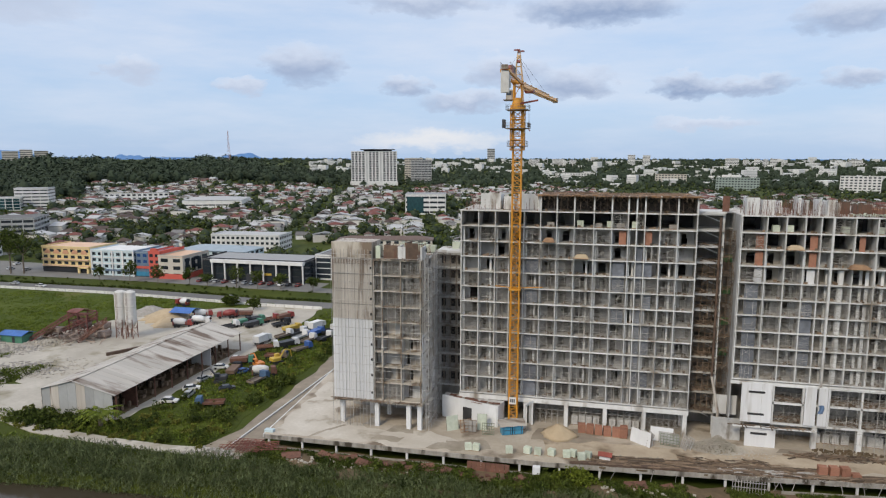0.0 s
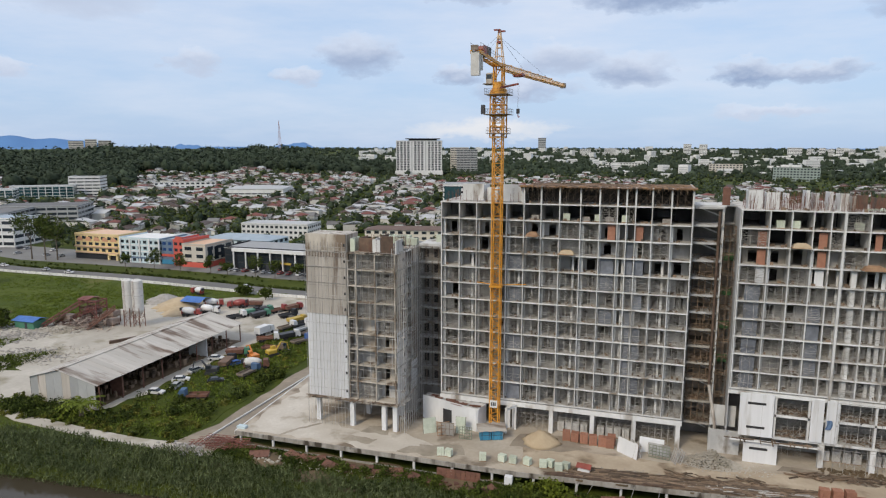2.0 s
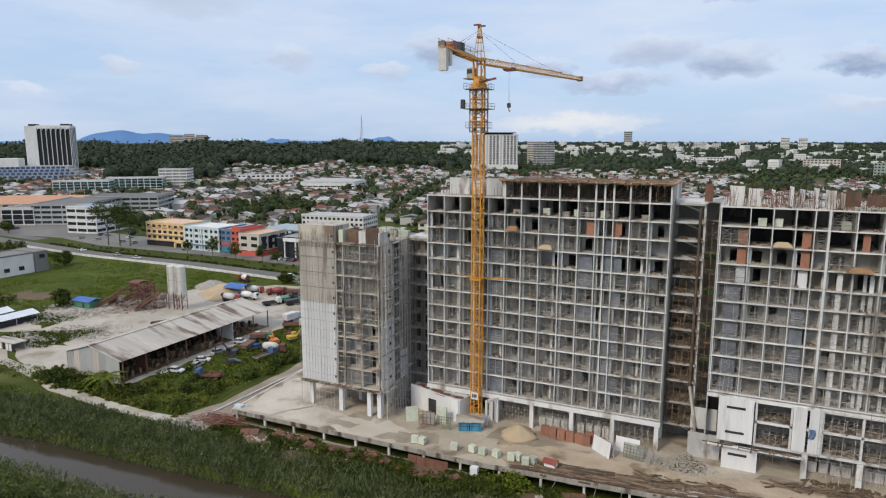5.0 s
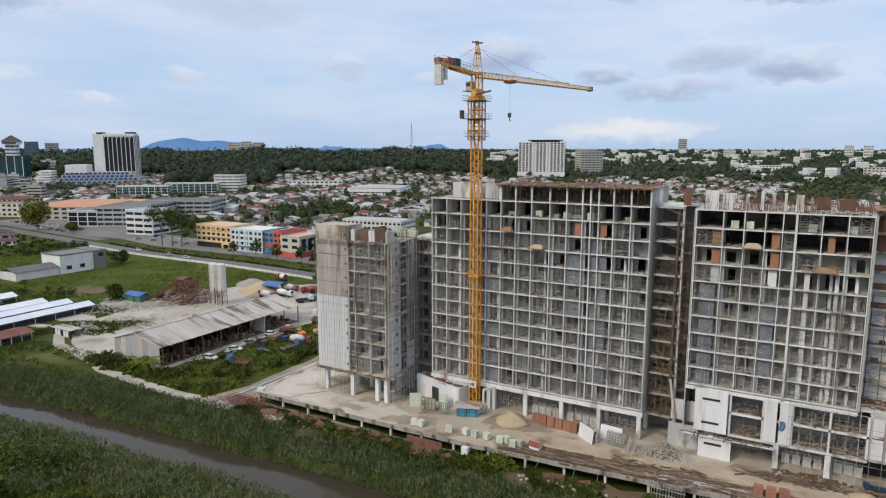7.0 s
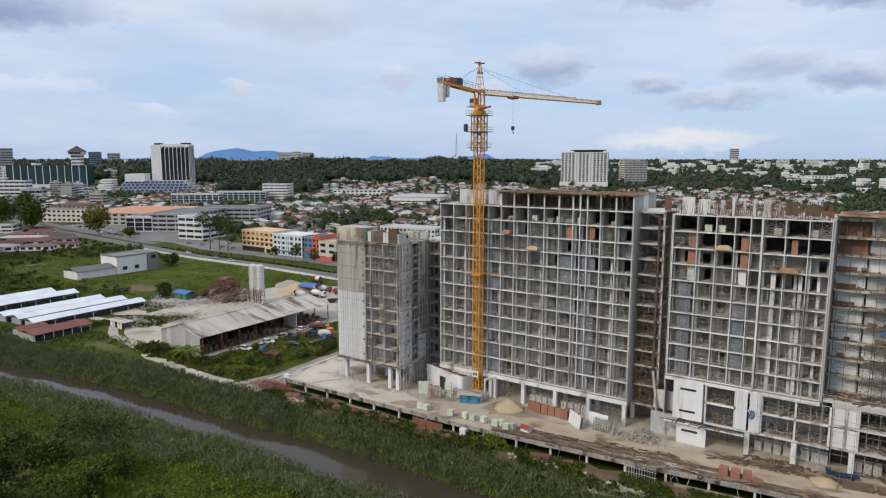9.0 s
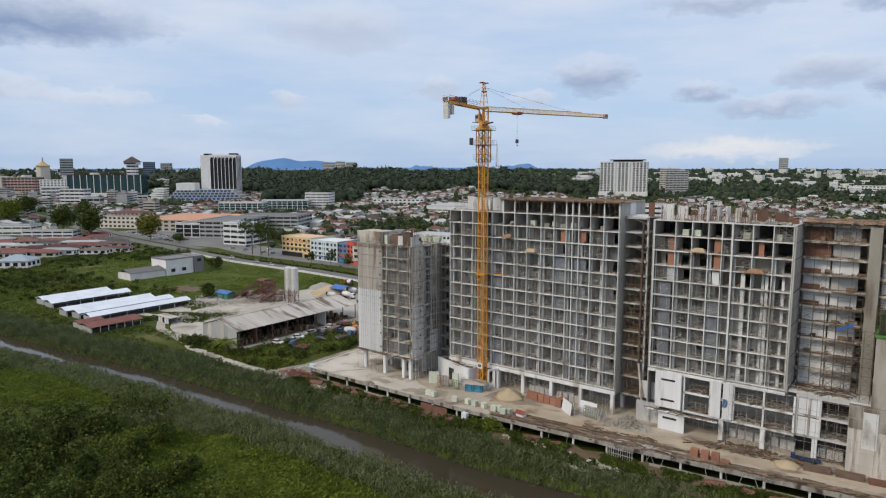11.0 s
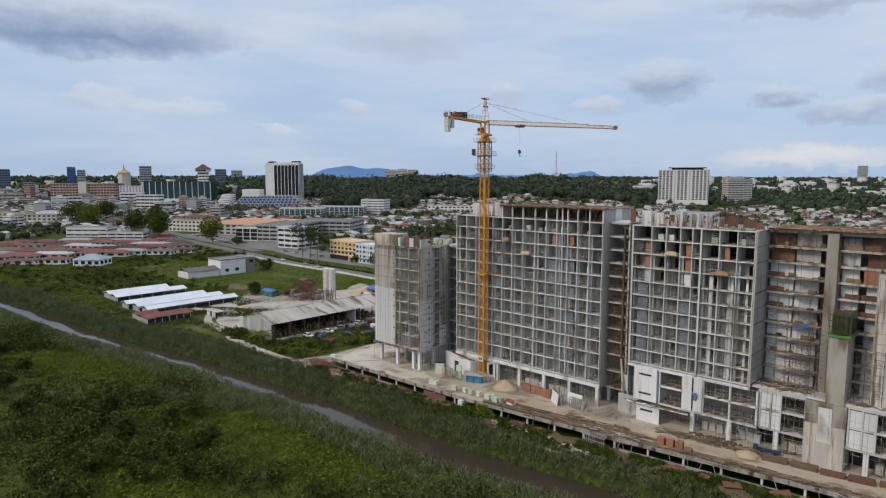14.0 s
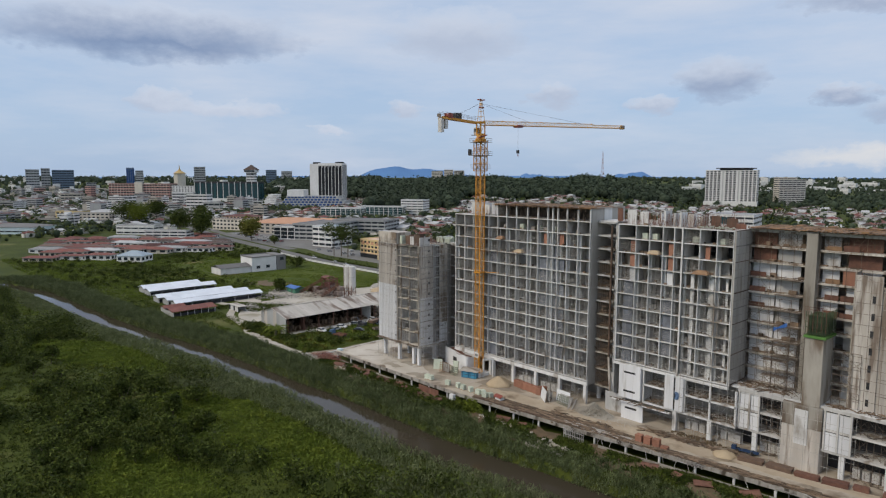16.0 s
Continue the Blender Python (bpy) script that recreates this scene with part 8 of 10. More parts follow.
for x, y, w, d, z0, h in ((-165, 181, 4.5, 3.5, 1.2, 3.4), (-159, 183, 4, 3.4, 0.2, 3.0), (-170, 176, 3.5, 3, 0, 2.4), (-156, 180, 3, 3, G + 0.8, 3.4)):
    part("hopper", Mesh().loft([[(x - w / 5, y - d / 5, z0 - 1.2), (x + w / 5, y - d / 5, z0 - 1.2), (x + w / 5, y + d / 5, z0 - 1.2), (x - w / 5, y + d / 5, z0 - 1.2)], [(x - w / 2, y - d / 2, z0), (x + w / 2, y - d / 2, z0), (x + w / 2, y + d / 2, z0), (x - w / 2, y + d / 2, z0)],
                              [(x - w / 2, y - d / 2, z0 + h * 0.5), (x + w / 2, y - d / 2, z0 + h * 0.5), (x + w / 2, y + d / 2, z0 + h * 0.5), (x - w / 2, y + d / 2, z0 + h * 0.5)]]), SCRAP, plant)
    for sx_ in (-0.45, 0.45):
        for sy_ in (-0.45, 0.45):
            part("leg", Mesh().box(x + sx_ * w - 0.12, x + sx_ * w + 0.12, y + sy_ * d - 0.12, y + sy_ * d + 0.12, G, z0 + 0.2), RUST, plant)
part("canopy", Mesh().beam((-168, 181.5, 4.6), (-162, 180.5, 5.0), 4.4, 0.15), RUST, plant)
scrap = Mesh()
for i in range(230):
    x, y = rv.gauss(-164, 5.0), rv.gauss(177.5, 3.2)
    l, a, e = rv.uniform(0.8, 4.2), rv.uniform(0, 6.28), rv.uniform(-0.3, 1.0)
    z = G + rv.uniform(0, 3.4) * max(0.1, 1 - abs(x + 164) / 11)
    scrap.tube((x, y, z), (x + l * math.cos(a), y + l * math.sin(a), max(G, z + l * e * 0.6)), rv.uniform(0.05, 0.14), 4)
tagged(part("tangled_scrap", scrap, SCRAP, plant), kind="stuff")
plates = Mesh()
for i in range(40):
    x, y = rv.gauss(-164, 5.0), rv.gauss(177.5, 3.0)
    z, l, a = G + rv.uniform(0.1, 3.6) * max(0.1, 1 - abs(x + 164) / 11), rv.uniform(0.6, 2.2), rv.uniform(0, 6.28)
    plates.beam((x, y, z), (x + l * math.cos(a), y + l * math.sin(a), z + rv.uniform(-0.8, 0.8)), rv.uniform(0.5, 1.5), 0.08)
tagged(part("bent_sheeting", plates, SCRAP, plant, "bent brown and grey plates"), kind="stuff")
rubble("rubble_heap", -178, -160, 166, 176, G + 0.15, 240, 0.5, DUST, "pale broken concrete round the plant", 0.8)
rubble("rubble_heap", -166, -142, 142, 154, G + 0.15, 200, 0.45, GRAVEL, "broken concrete slabs strewn between yard and shed", 0.5)
rubble("rubble_heap", -182, -164, 156, 168, G + 0.12, 220, 0.4, GRAVEL, "grey rubble by the blue-roofed hut", 0.3)
rubble("rubble_heap", -160, -136, 140, 160, G + 0.12, 200, 0.4, DUST, "scattered pale stones on the yard", 0.15)
wallp = thing("loading_wall", "low dark timber-edged loading wall in the yard", "wall")
part("wall_body", Mesh().beam((-141, 163, -1.5), (-128, 184, -1.5), 0.9, 1.0), TIMBER_DARK, wallp)
solid("sand_heap", heap_mesh(9, 4.2, 3), SAND, "large sandy aggregate heap in the yard", "sand heap", "yard heaps", smooth=True, at=pose(-152, 208, G))
solid("sand_heap", heap_mesh(6, 3.0, 9), SAND, "ochre sand heap beside the lorries", "sand heap", "yard heaps", smooth=True, at=pose(-146, 200, G))
solid("aggregate_heap", heap_mesh(7, 3.2, 6), GRAVEL, "grey stone heap at the back of the yard", "heap", "yard heaps", smooth=True, at=pose(-164, 214, G))
rubble("rubble_heap", -188, -168, 146, 162, G + 0.15, 150, 0.5, GRAVEL, "pale broken stone spread over the yard edge", 0.9)
rubble("rubble_heap", -172, -150, 130, 142, G + 0.15, 160, 0.6, GRAVEL, "grey rubble by the yard gate", 0.7)
rubble("rubble_heap", -196, -180, 160, 176, G + 0.1, 90, 0.6, GRAVEL, "grey stones beside the blue-roofed hut", 0.5)
canopy = thing("work_canopy", "blue tarpaulin canopy over machines in the yard", "canopy")
part("cover", Mesh().gable(-149, -141, 205, 212, 0.6, 1.2, 0.3, 0.1, "x"), TARP, canopy)
for x in (-148.8, -141.2):
    for y in (205.3, 211.7):
        part("pole", Mesh().tube((x, y, G), (x, y, 0.75), 0.08), RUST, canopy)
hut = thing("site_hut", "small hut with a faded blue metal roof", "hut")
part("wall", Mesh().box(-184.5, -176.5, 168, 172.6, G, 0.1), TRUCKGREEN, hut)
part("roof", Mesh().gable(-184.5, -176.5, 168, 172.6, 0.1, 0.9, 0.7, 0.1, "x"), TARP, hut)
part("door", Mesh().box(-180.2, -179.2, 167.93, 168.0, G, -0.5), DARK, hut)
shack = thing("shack", "low open shack with a flat grey roof by the gate", "hut")
part("roof", Mesh().box(-163.5, -153, 126.5, 130.5, -0.1, 0.05), ZINC, shack)
for i in range(7):
    part("wall_board", Mesh().box(-163 + i * 1.45, -162 + i * 1.45, 126.9, 127.05, G, -0.15), WHITE if i % 3 else DARK_WALL, shack)
part("back_wall", Mesh().box(-163, -153.4, 130, 130.15, G, -0.1), GREY_WALL, shack)

# ---------------------------------------------------------------- white-roofed sheds by the river
def long_shed(x0, x1, y0, y1, eave, rise, roofmat, label):
    t = thing("long_shed", label, "shed", "low sheds by the river")
    n = 6
    for k in range(n):
        a, b = y0 + (y1 - y0) * k / n, y0 + (y1 - y0) * (k + 1) / n
        part("roof_sheet", Mesh().gable(x0, x1, a, b - 0.02, eave + 0.02 * (k % 2), rise, 0.02 if 0 < k < n - 1 else 0.3, 0.1), roofmat, t)
    part("front_wall", Mesh().box(x0 + 0.3, x1 - 0.3, y0 + 0.2, y0 + 0.35, G, eave), GREY_WALL, t)
    part("side_wall", Mesh().box(x1 - 0.45, x1 - 0.3, y0 + 0.4, y1, G, eave - 0.8), DARK_WALL, t)
    part("side_wall", Mesh().box(x0 + 0.3, x0 + 0.45, y0 + 0.4, y1, G, eave - 0.8), GREY_WALL, t)
    for k in range(7):
        y = y0 + 0.5 + (y1 - y0 - 1) * k / 6
        part("post", Mesh().box(x1 - 0.28, x1 - 0.12, y - 0.08, y + 0.08, G, eave), WHITE, t)


long_shed(-238, -230, 113, 142, -0.3, 1.2, WHITE_ROOF, "low shed with a clean white metal roof")
long_shed(-227, -219, 112, 146, -0.2, 1.2, WHITE_ROOF, "low shed with a clean white metal roof")
long_shed(-206, -199, 109, 146, -0.2, 1.1, WHITE_ROOF, "long low shed with a bluish white roof")
long_shed(-197, -190, 110, 150, -0.2, 1.1, WHITE_ROOF, "long low shed with a bluish white roof")
long_shed(-187, -180, 110, 152, -0.2, 1.1, WHITE_ROOF, "long low shed with a bluish white roof")
long_shed(-173, -163, 102, 121, -0.4, 1.1, RED_ROOF, "low shed with a rust-red metal roof")
long_shed(-180, -174.5, 103, 112, -0.6, 0.8, RED_ROOF, "small annex with a rust-red roof")

# ---------------------------------------------------------------- white barn in the meadow
barn = thing("white_barn", "white rendered workshop with a grey roof and dark rear annex", "barn")
part("low_hall", Mesh().box(-273, -260, 167, 186.5, G, 1.2), WHITE, barn)
part("low_roof", Mesh().gable(-273, -260, 167, 186.4, 1.2, 1.6, 0.5, 0.15), ROOF_GREY, barn)
part("high_hall", Mesh().box(-274, -259, 186.6, 203, G, 6.2), WHITE, barn)
part("parapet", Mesh().box(-274.2, -258.8, 186.4, 186.8, 6.2, 7.0).box(-274.2, -273.8, 186.8, 203, 6.2, 7.0).box(-259.2, -258.8, 186.8, 203, 6.2, 6.8), ROOF_GREY, barn)
part("high_roof", Mesh().box(-273.8, -259.2, 186.8, 203, 6.2, 6.5), ROOF_GREY, barn)
part("annex", Mesh().box(-274, -258, 203.1, 209, G, 6.9), ROOF_GREY, barn)
for y in (189.5, 196):
    part("window", Mesh().box(-258.97, -258.88, y, y + 2.4, -0.6, 1.2), GLASS, barn)
part("window", Mesh().box(-258.02, -257.9, 205, 207.5, 3.6, 5.4), GLASS, barn)

# ---------------------------------------------------------------- town buildings
PANE = {}


def pane(w, h, mat):
    """A framed window, its mesh shared by all of its size."""
    key = (round(w, 2), round(h, 2), mat.name)
    if key not in PANE:
        m = Mesh().box(-w / 2, w / 2, -0.06, 0.1, 0, h)
        PANE[key] = m.data("window", mat)
    return PANE[key]


def building(label, x, y, w, d, h, rot=0, wall=WHITE, glass=GLASS, storeys=4, cols=6, roof=ROOF_GREY, style="punched", z=None, group="town buildings", name="town_building", category="building", rise=0.0, fin=None, sill=0.9, cover=0.6):
    """A flat or pitched building of plain storeys. x, y: the middle of its front; the front faces -y before the turn."""
    base = float(land(x, y)) if z is None else z
    t = thing(name, label, category, group, at=pose(x, y, base, 0, 0, rot))
    part("wall", Mesh().box(-w / 2, w / 2, 0, d, 0, h), wall, t)
    if rise:
        part("roof", Mesh().hip(-w / 2, w / 2, 0, d, h, rise, 0.7), roof, t)
    else:
        part("roof", Mesh().box(-w / 2 - 0.15, w / 2 + 0.15, -0.15, d + 0.15, h, h + 0.25), roof, t)
        part("parapet", Mesh().box(-w / 2 - 0.15, w / 2 + 0.15, -0.15, 0.05, h + 0.25, h + 0.9).box(w / 2 - 0.05, w / 2 + 0.15, 0.05, d, h + 0.25, h + 0.9).box(-w / 2 - 0.15, -w / 2 + 0.05, 0.05, d, h + 0.25, h + 0.9), wall, t)
    sh = h / storeys
    sides = [(Matrix(), w), (pose(w / 2, d / 2, 0, 0, 0, 90) @ pose(0, 0, 0), d), (pose(-w / 2, d / 2, 0, 0, 0, -90), d)]
    for k, (m, length) in enumerate(sides if x > -100 else sides[:2]):
        if style == "band":
            for s in range(storeys):
                part("window_band", Mesh().box(-length / 2 + 0.6, length / 2 - 0.6, -0.08, 0.06, 0, sh * cover), glass, t, at=m @ pose(0, 0, s * sh + sh * 0.3))
            for i in range(1, max(2, int(length / 7))):
                xx = -length / 2 + length * i / max(2, int(length / 7))
                part("pier", Mesh().box(xx - 0.35, xx + 0.35, -0.22, 0.0, 0, h), fin or wall, t, at=m)
        elif style == "curtain":
            n = max(2, int(length / 6.5))
            for i in range(n):
                x0, x1 = -length / 2 + length * i / n + 0.45, -length / 2 + length * (i + 1) / n - 0.45
                part("glass_bay", Mesh().box(x0, x1, -0.1, 0.05, h * 0.08, h * 0.93), glass, t, at=m)
            for s in range(1, storeys):
                part("spandrel", Mesh().box(-length / 2, length / 2, -0.18, -0.1, s * sh - 0.2, s * sh + 0.2), fin or wall, t, at=m)
        else:
            n = cols if k == 0 else max(2, round(cols * length / w))
            ww = length / n * 0.58
            for s in range(storeys):
                for i in range(n):
                    part("window", pane(ww, sh * 0.48, glass), glass, t, at=m @ pose(-length / 2 + length * (i + 0.5) / n, 0, s * sh + sh * 0.32))
    return t


# -- the row of painted shops
shop = building("yellow four-storey shop house with arched top windows and salmon roof", -263.5, 281.5, 29, 20, 12.6, 0, YELLOW_WALL, GLASS, 4, 7, SALMON, "punched", group="painted shops")
for i in range(5):
    m = Mesh()
    c = -11 + i * 5.5
    ring = [(c + 1.9 * math.cos(a), 9.6 + 2.1 * math.sin(a)) for a in np.linspace(0, math.pi, 9)]
    m.loft([[(px, yy, pz) for px, pz in ring] for yy in (-0.25, 0.02)])
    part("arch_window", m, ROOF_ORANGE, shop, "arched upper window with an orange surround")
for z0 in (3.2, 6.4):
    part("awning", Mesh().beam((-14, -0.6, z0 + 0.5), (14, -0.6, z0 + 0.5), 1.2, 0.4), SALMON, shop)
part("shop_fronts", Mesh().box(-14.2, 14.2, -0.3, -0.1, 0.1, 2.8), DARK_WALL, shop)
part("yellow_pillar", Mesh().box(8.0, 9.0, -1.6, -0.6, 0, 3.0).box(13.4, 14.4, -1.6, -0.6, 0, 3.0).box(8, 14.4, -1.6, -0.4, 2.6, 3.2), YELLOW_WALL, shop)
cyan = building("pale cyan and white four-storey shop house", -233.5, 278.5, 24.5, 20, 12.2, 0, CYAN_WALL, GLASS, 4, 7, WHITE, "punched", group="painted shops")
for s in range(1, 4):
    part("string_course", Mesh().box(-12.4, 12.4, -0.3, 0, s * 3.05 - 0.2, s * 3.05 + 0.3), WHITE, cyan)
for i in range(5):
    part("bay_pier", Mesh().box(-12.2 + i * 6.0, -11.4 + i * 6.0, -0.4, 0, 0, 12.6), WHITE, cyan)
part("shop_sign", Mesh().box(-12, 12, -0.5, -0.31, 2.5, 3.4), BLUE_WALL, cyan)
blue_s = building("dull blue glazed shop house", -215.5, 279.5, 10.5, 20, 12.0, 0, BLUE_WALL, BLUE_GLASS, 4, 3, ROOF_BLUE, "punched", group="painted shops")
part("shop_sign", Mesh().box(-5, 5, -0.4, -0.1, 4.2, 5.4), RED_WALL, blue_s)
part("shop_sign", Mesh().box(-5, 5, -0.5, -0.2, 0.4, 2.6), BLUE, blue_s)
red_s = building("bright red shop house with a stepped gable", -209.2, 278.0, 6.2, 20, 12.4, 0, RED_WALL, GLASS, 4, 2, RED_WALL, "punched", group="painted shops")
part("gable_step", Mesh().loft([[(-2.6, yy, 12.4), (2.6, yy, 12.4), (1.6, yy, 14.6), (-1.6, yy, 14.6)] for yy in (-0.1, 0.6)]), RED_WALL, red_s)
wht_s = building("white shop house with tall dark windows and red ground floor", -199.2, 276.6, 13.4, 22, 10.8, 0, OFFWHITE, GLASS, 3, 2, SALMON, "punched", group="painted shops")
for i in range(4):
    part("tall_window", Mesh().box(6.68, 6.85, 2.0 + i * 5.0, 5.0 + i * 5.0, 3.4, 9.8), GLASS, wht_s)
part("red_base", Mesh().box(-6.8, 6.85, -0.15, 0.02, 0, 2.6).box(6.7, 6.88, 0.02, 21, 0, 2.6), RED_WALL, wht_s)
building("low grey-roofed block behind the shops", -196, 306, 40, 20, 10, 0, CYAN_WALL, GLASS, 3, 8, ROOF_BLUE, "punched", rise=2.0, group="painted shops")
# -- dark glass offices with white columns
off = building("long black glass office block with slim white columns", -157.5, 280.0, 53, 22, 10.0, 0, DARK_WALL, GLASS, 3, 10, ROOF_PALE, "curtain", fin=DARK_WALL, group="offices by the road")
part("white_cornice", Mesh().box(-21, 26.8, -2.2, 0.4, 8.9, 10.4), WHITE, off)
for i in range(8):
    part("white_column", Mesh().box(-20.6 + i * 6.7, -20.0 + i * 6.7, -2.0, -1.4, 0, 9), WHITE, off)
part("entrance", Mesh().box(-2, 5, -2.6, -0.4, 0.2, 4.0), DARK, off)
part("sign_band", Mesh().box(4, 10, -0.5, -0.2, 3.4, 4.4), DIGYELLOW, off)
building("white and black office wing", -122, 292, 17, 22, 11.5, 0, WHITE, GLASS, 4, 4, ROOF_GREY, "curtain", fin=WHITE, group="offices by the road")
building("long white two-storey terrace with brown roofs behind", -213.5, 372, 45, 22, 9.6, 6, WHITE, GLASS, 3, 14, ROOF_PALE, "punched", group="offices by the road")
building("low terrace of shops under weathered roofs", -128, 392, 60, 14, 7.0, 12, OFFWHITE, GLASS, 2, 12, ROOF_BROWN, "punched", rise=2.0, group="offices by the road")
# -- more town blocks, left of the shops
building("white four-storey corner block with red signs", -352, 296, 22, 24, 16.4, 12, WHITE, GLASS, 4, 5, ROOF_BLUE, "band", cover=0.45, group="town blocks")
building("long grey office block with ribbon windows", -407, 318, 36, 60, 14.0, 28, GREY_WALL, GLASS, 4, 8, ROOF_GREY, "band", cover=0.5, group="town blocks")
building("grey office block with ribbon windows", -418, 380, 56, 40, 14.2, 30, GREY_WALL, GLASS, 4, 8, ROOF_GREY, "band", cover=0.5, group="town blocks")
building("white and black shop at the mall corner", -430, 305, 22, 26, 11.5, 28, WHITE, GLASS, 3, 4, ROOF_GREY, "curtain", group="town blocks")
building("sprawling mall under a broad orange tiled roof", -478, 330, 95, 60, 10.5, 28, OFFWHITE, GLASS, 3, 14, ROOF_ORANGE, "punched", rise=4.5, group="town blocks")
building("low mall wing under an orange tiled roof", -455, 372, 70, 34, 10.5, 28, OFFWHITE, GLASS, 3, 10, ROOF_ORANGE, "punched", rise=3.5, group="town blocks")
building("white arcade of shops", -560, 312, 44, 22, 11.5, 25, OFFWHITE, GLASS, 3, 9, ROOF_BROWN, "punched", group="town blocks")
building("salmon shop terrace beside the road", -610, 345, 40, 22, 11, 25, SALMON, GLASS, 3, 8, ROOF_RED, "punched", rise=2, group="town blocks")
building("green glass office row with white frames", -652, 518, 58, 26, 12.8, 38, WHITE, TEAL_GLASS, 4, 9, ROOF_PALE, "curtain", group="town blocks")
building("green glass office row with white frames", -634, 575, 62, 26, 14.0, 38, WHITE, TEAL_GLASS, 4, 9, ROOF_PALE, "curtain", group="town blocks")
building("white six-storey office block", -622, 622, 34, 30, 22.4, 30, WHITE, GLASS, 6, 6, ROOF_PALE, "band", cover=0.35, group="town blocks")
building("low white hall with a flat pale roof", -573, 220, 40, 18, 8.6, 40, WHITE, GLASS, 2, 7, ROOF_PALE, "band", cover=0.3, group="town blocks")
building("white three-storey school wing", -497, 222, 40, 14, 8.2, 40, WHITE, GLASS, 3, 9, ROOF_GREY, "band", cover=0.45, group="town blocks")
building("cream four-storey apartment block in town", -735, 224, 44, 16, 14, 42, OFFWHITE, GLASS, 4, 8, ROOF_GREY, "punched", group="town blocks")
building("yellow four-storey apartment block in town", -775, 210, 34, 16, 14.5, 42, YELLOW_WALL, GLASS, 4, 6, ROOF_BROWN, "punched", group="town blocks")
building("grey warehouse with a vaulted roof", -800, 255, 70, 40, 9, 42, GREY_WALL, GLASS, 1, 6, ROOF_PALE, "band", cover=0.2, rise=5, group="town blocks")
building("pale warehouse with a grey roof", -660, 125, 60, 36, 7, 45, CYAN_WALL, GLASS, 1, 6, ROOF_GREY, "band", cover=0.2, rise=3, group="town blocks")
building("blue-roofed white house at the field edge", -357, 146, 18, 14, 4.4, 40, WHITE, GLASS, 1, 4, ROOF_BLUE, "punched", rise=3.2, group="houses at the field edge", name="bungalow", category="house")
rw_ = random.Random(4)
TERRACE = [(ROOF_RED, "dull red"), (ROOF_PALE, "pale grey"), (RED_ROOF, "rust red"), (ROOF_RED, "dull red"), (ROOF_BROWN, "brown"), (RED_ROOF, "rust red")]
for i in range(48):
    x, y = -398 - (i // 8) * 26 + rw_.uniform(-6, 6) + (i % 8) * 6, 104 + (i % 8) * 16 + (i // 8) * 7 + rw_.uniform(-4, 4)
    roof_mat, word = TERRACE[rw_.randrange(6)]
    w, d, h, turn, rise = rw_.uniform(14, 30), rw_.uniform(7, 9.5), rw_.uniform(2.8, 3.8), 42 + rw_.uniform(-6, 6), rw_.uniform(1.0, 1.8)
    if x < -378:
        building("single-storey terrace with a %s metal roof" % word, x, y, w, d, h, turn, rw_.choice([OFFWHITE, WHITE]), GLASS, 1, 4, roof_mat, "punched", rise=rise, group="terraces beyond the field", name="terrace_row", category="house")
# -- landmark towers
def tower_z(d, el):
    return 57 + d * math.tan(radians(el))


tw = thing("office_tower", "tall white and black tower with vertical white fins", "tower", at=pose(-925, 672, G, 0, 0, 41) @ Matrix.Diagonal((0.9, 1, 1, 1)))
part("core", Mesh().box(-34, -17, 0, 30, 0, 79), WHITE, tw, "plain white flank")
part("glass_shaft", Mesh().box(-17, 34, 1, 30, 0, 77), DARK_WALL, tw)
for i in range(8):
    part("white_fin", Mesh().box(-17 + i * 7.1, -16.2 + i * 7.1, -0.5, 1.2, 16, 77.5), WHITE, tw)
for i in range(4):
    part("white_fin", Mesh().box(33.8, 35.2, 2 + i * 8.5, 3.5 + i * 8.5, 16, 77.5), WHITE, tw)
for i in range(7):
    c = -12.2 + i * 7.1
    ring = [(c + 2.9 * math.cos(a), 72 + 3.4 * math.sin(a)) for a in np.linspace(0, math.pi, 9)]
    part("arched_head", Mesh().loft([[(c - 3.0, yy, 77.4)] + [(px, yy, pz) for px, pz in reversed(ring)] + [(c + 3.0, yy, 77.4)] for yy in (-0.5, 0.9)]), WHITE, tw)
part("crown", Mesh().box(-17, 34, 0, 30, 77, 80), WHITE, tw)
part("plant_room", Mesh().box(-30, -18, 8, 22, 79, 82).box(18, 32, 6, 24, 80, 82.5), DARK_WALL, tw)
pdm = thing("stepped_podium", "stepped podium with blue sloping glass terraces", "building", at=pose(-898, 622, G, 0, 0, 43))
for k in range(5):
    part("terrace", Mesh().box(-62 + k * 3, 72 - k * 7, k * 5, 60, k * 4.2, k * 4.2 + 4.0), GREY_WALL, pdm)
    n = 18 - k
    for i in range(n):
        x0 = -60 + k * 3 + (130 - k * 10) * i / n
        part("sloped_glass", Mesh().loft([[(x0, k * 5 - 0.6, k * 4.2 + 0.4), (x0 + 4.6, k * 5 - 0.6, k * 4.2 + 0.4), (x0 + 4.6, k * 5 - 0.1, k * 4.2 + 3.4), (x0, k * 5 - 0.1, k * 4.2 + 3.4)], [(x0, k * 5 + 0.05, k * 4.2 + 0.4), (x0 + 4.6, k * 5 + 0.05, k * 4.2 + 0.4), (x0 + 4.6, k * 5 + 0.05, k * 4.2 + 3.4), (x0, k * 5 + 0.05, k * 4.2 + 3.4)]]), BLUE_GLASS, pdm)
part("white_block", Mesh().box(-48, -18, 18, 50, 20, 32), WHITE, pdm)
for k in range(7):
    part("white_terrace", Mesh().box(-92 + k * 1.6, -66, k * 2.6, 40, k * 3.6, k * 3.6 + 2.2), WHITE, pdm)
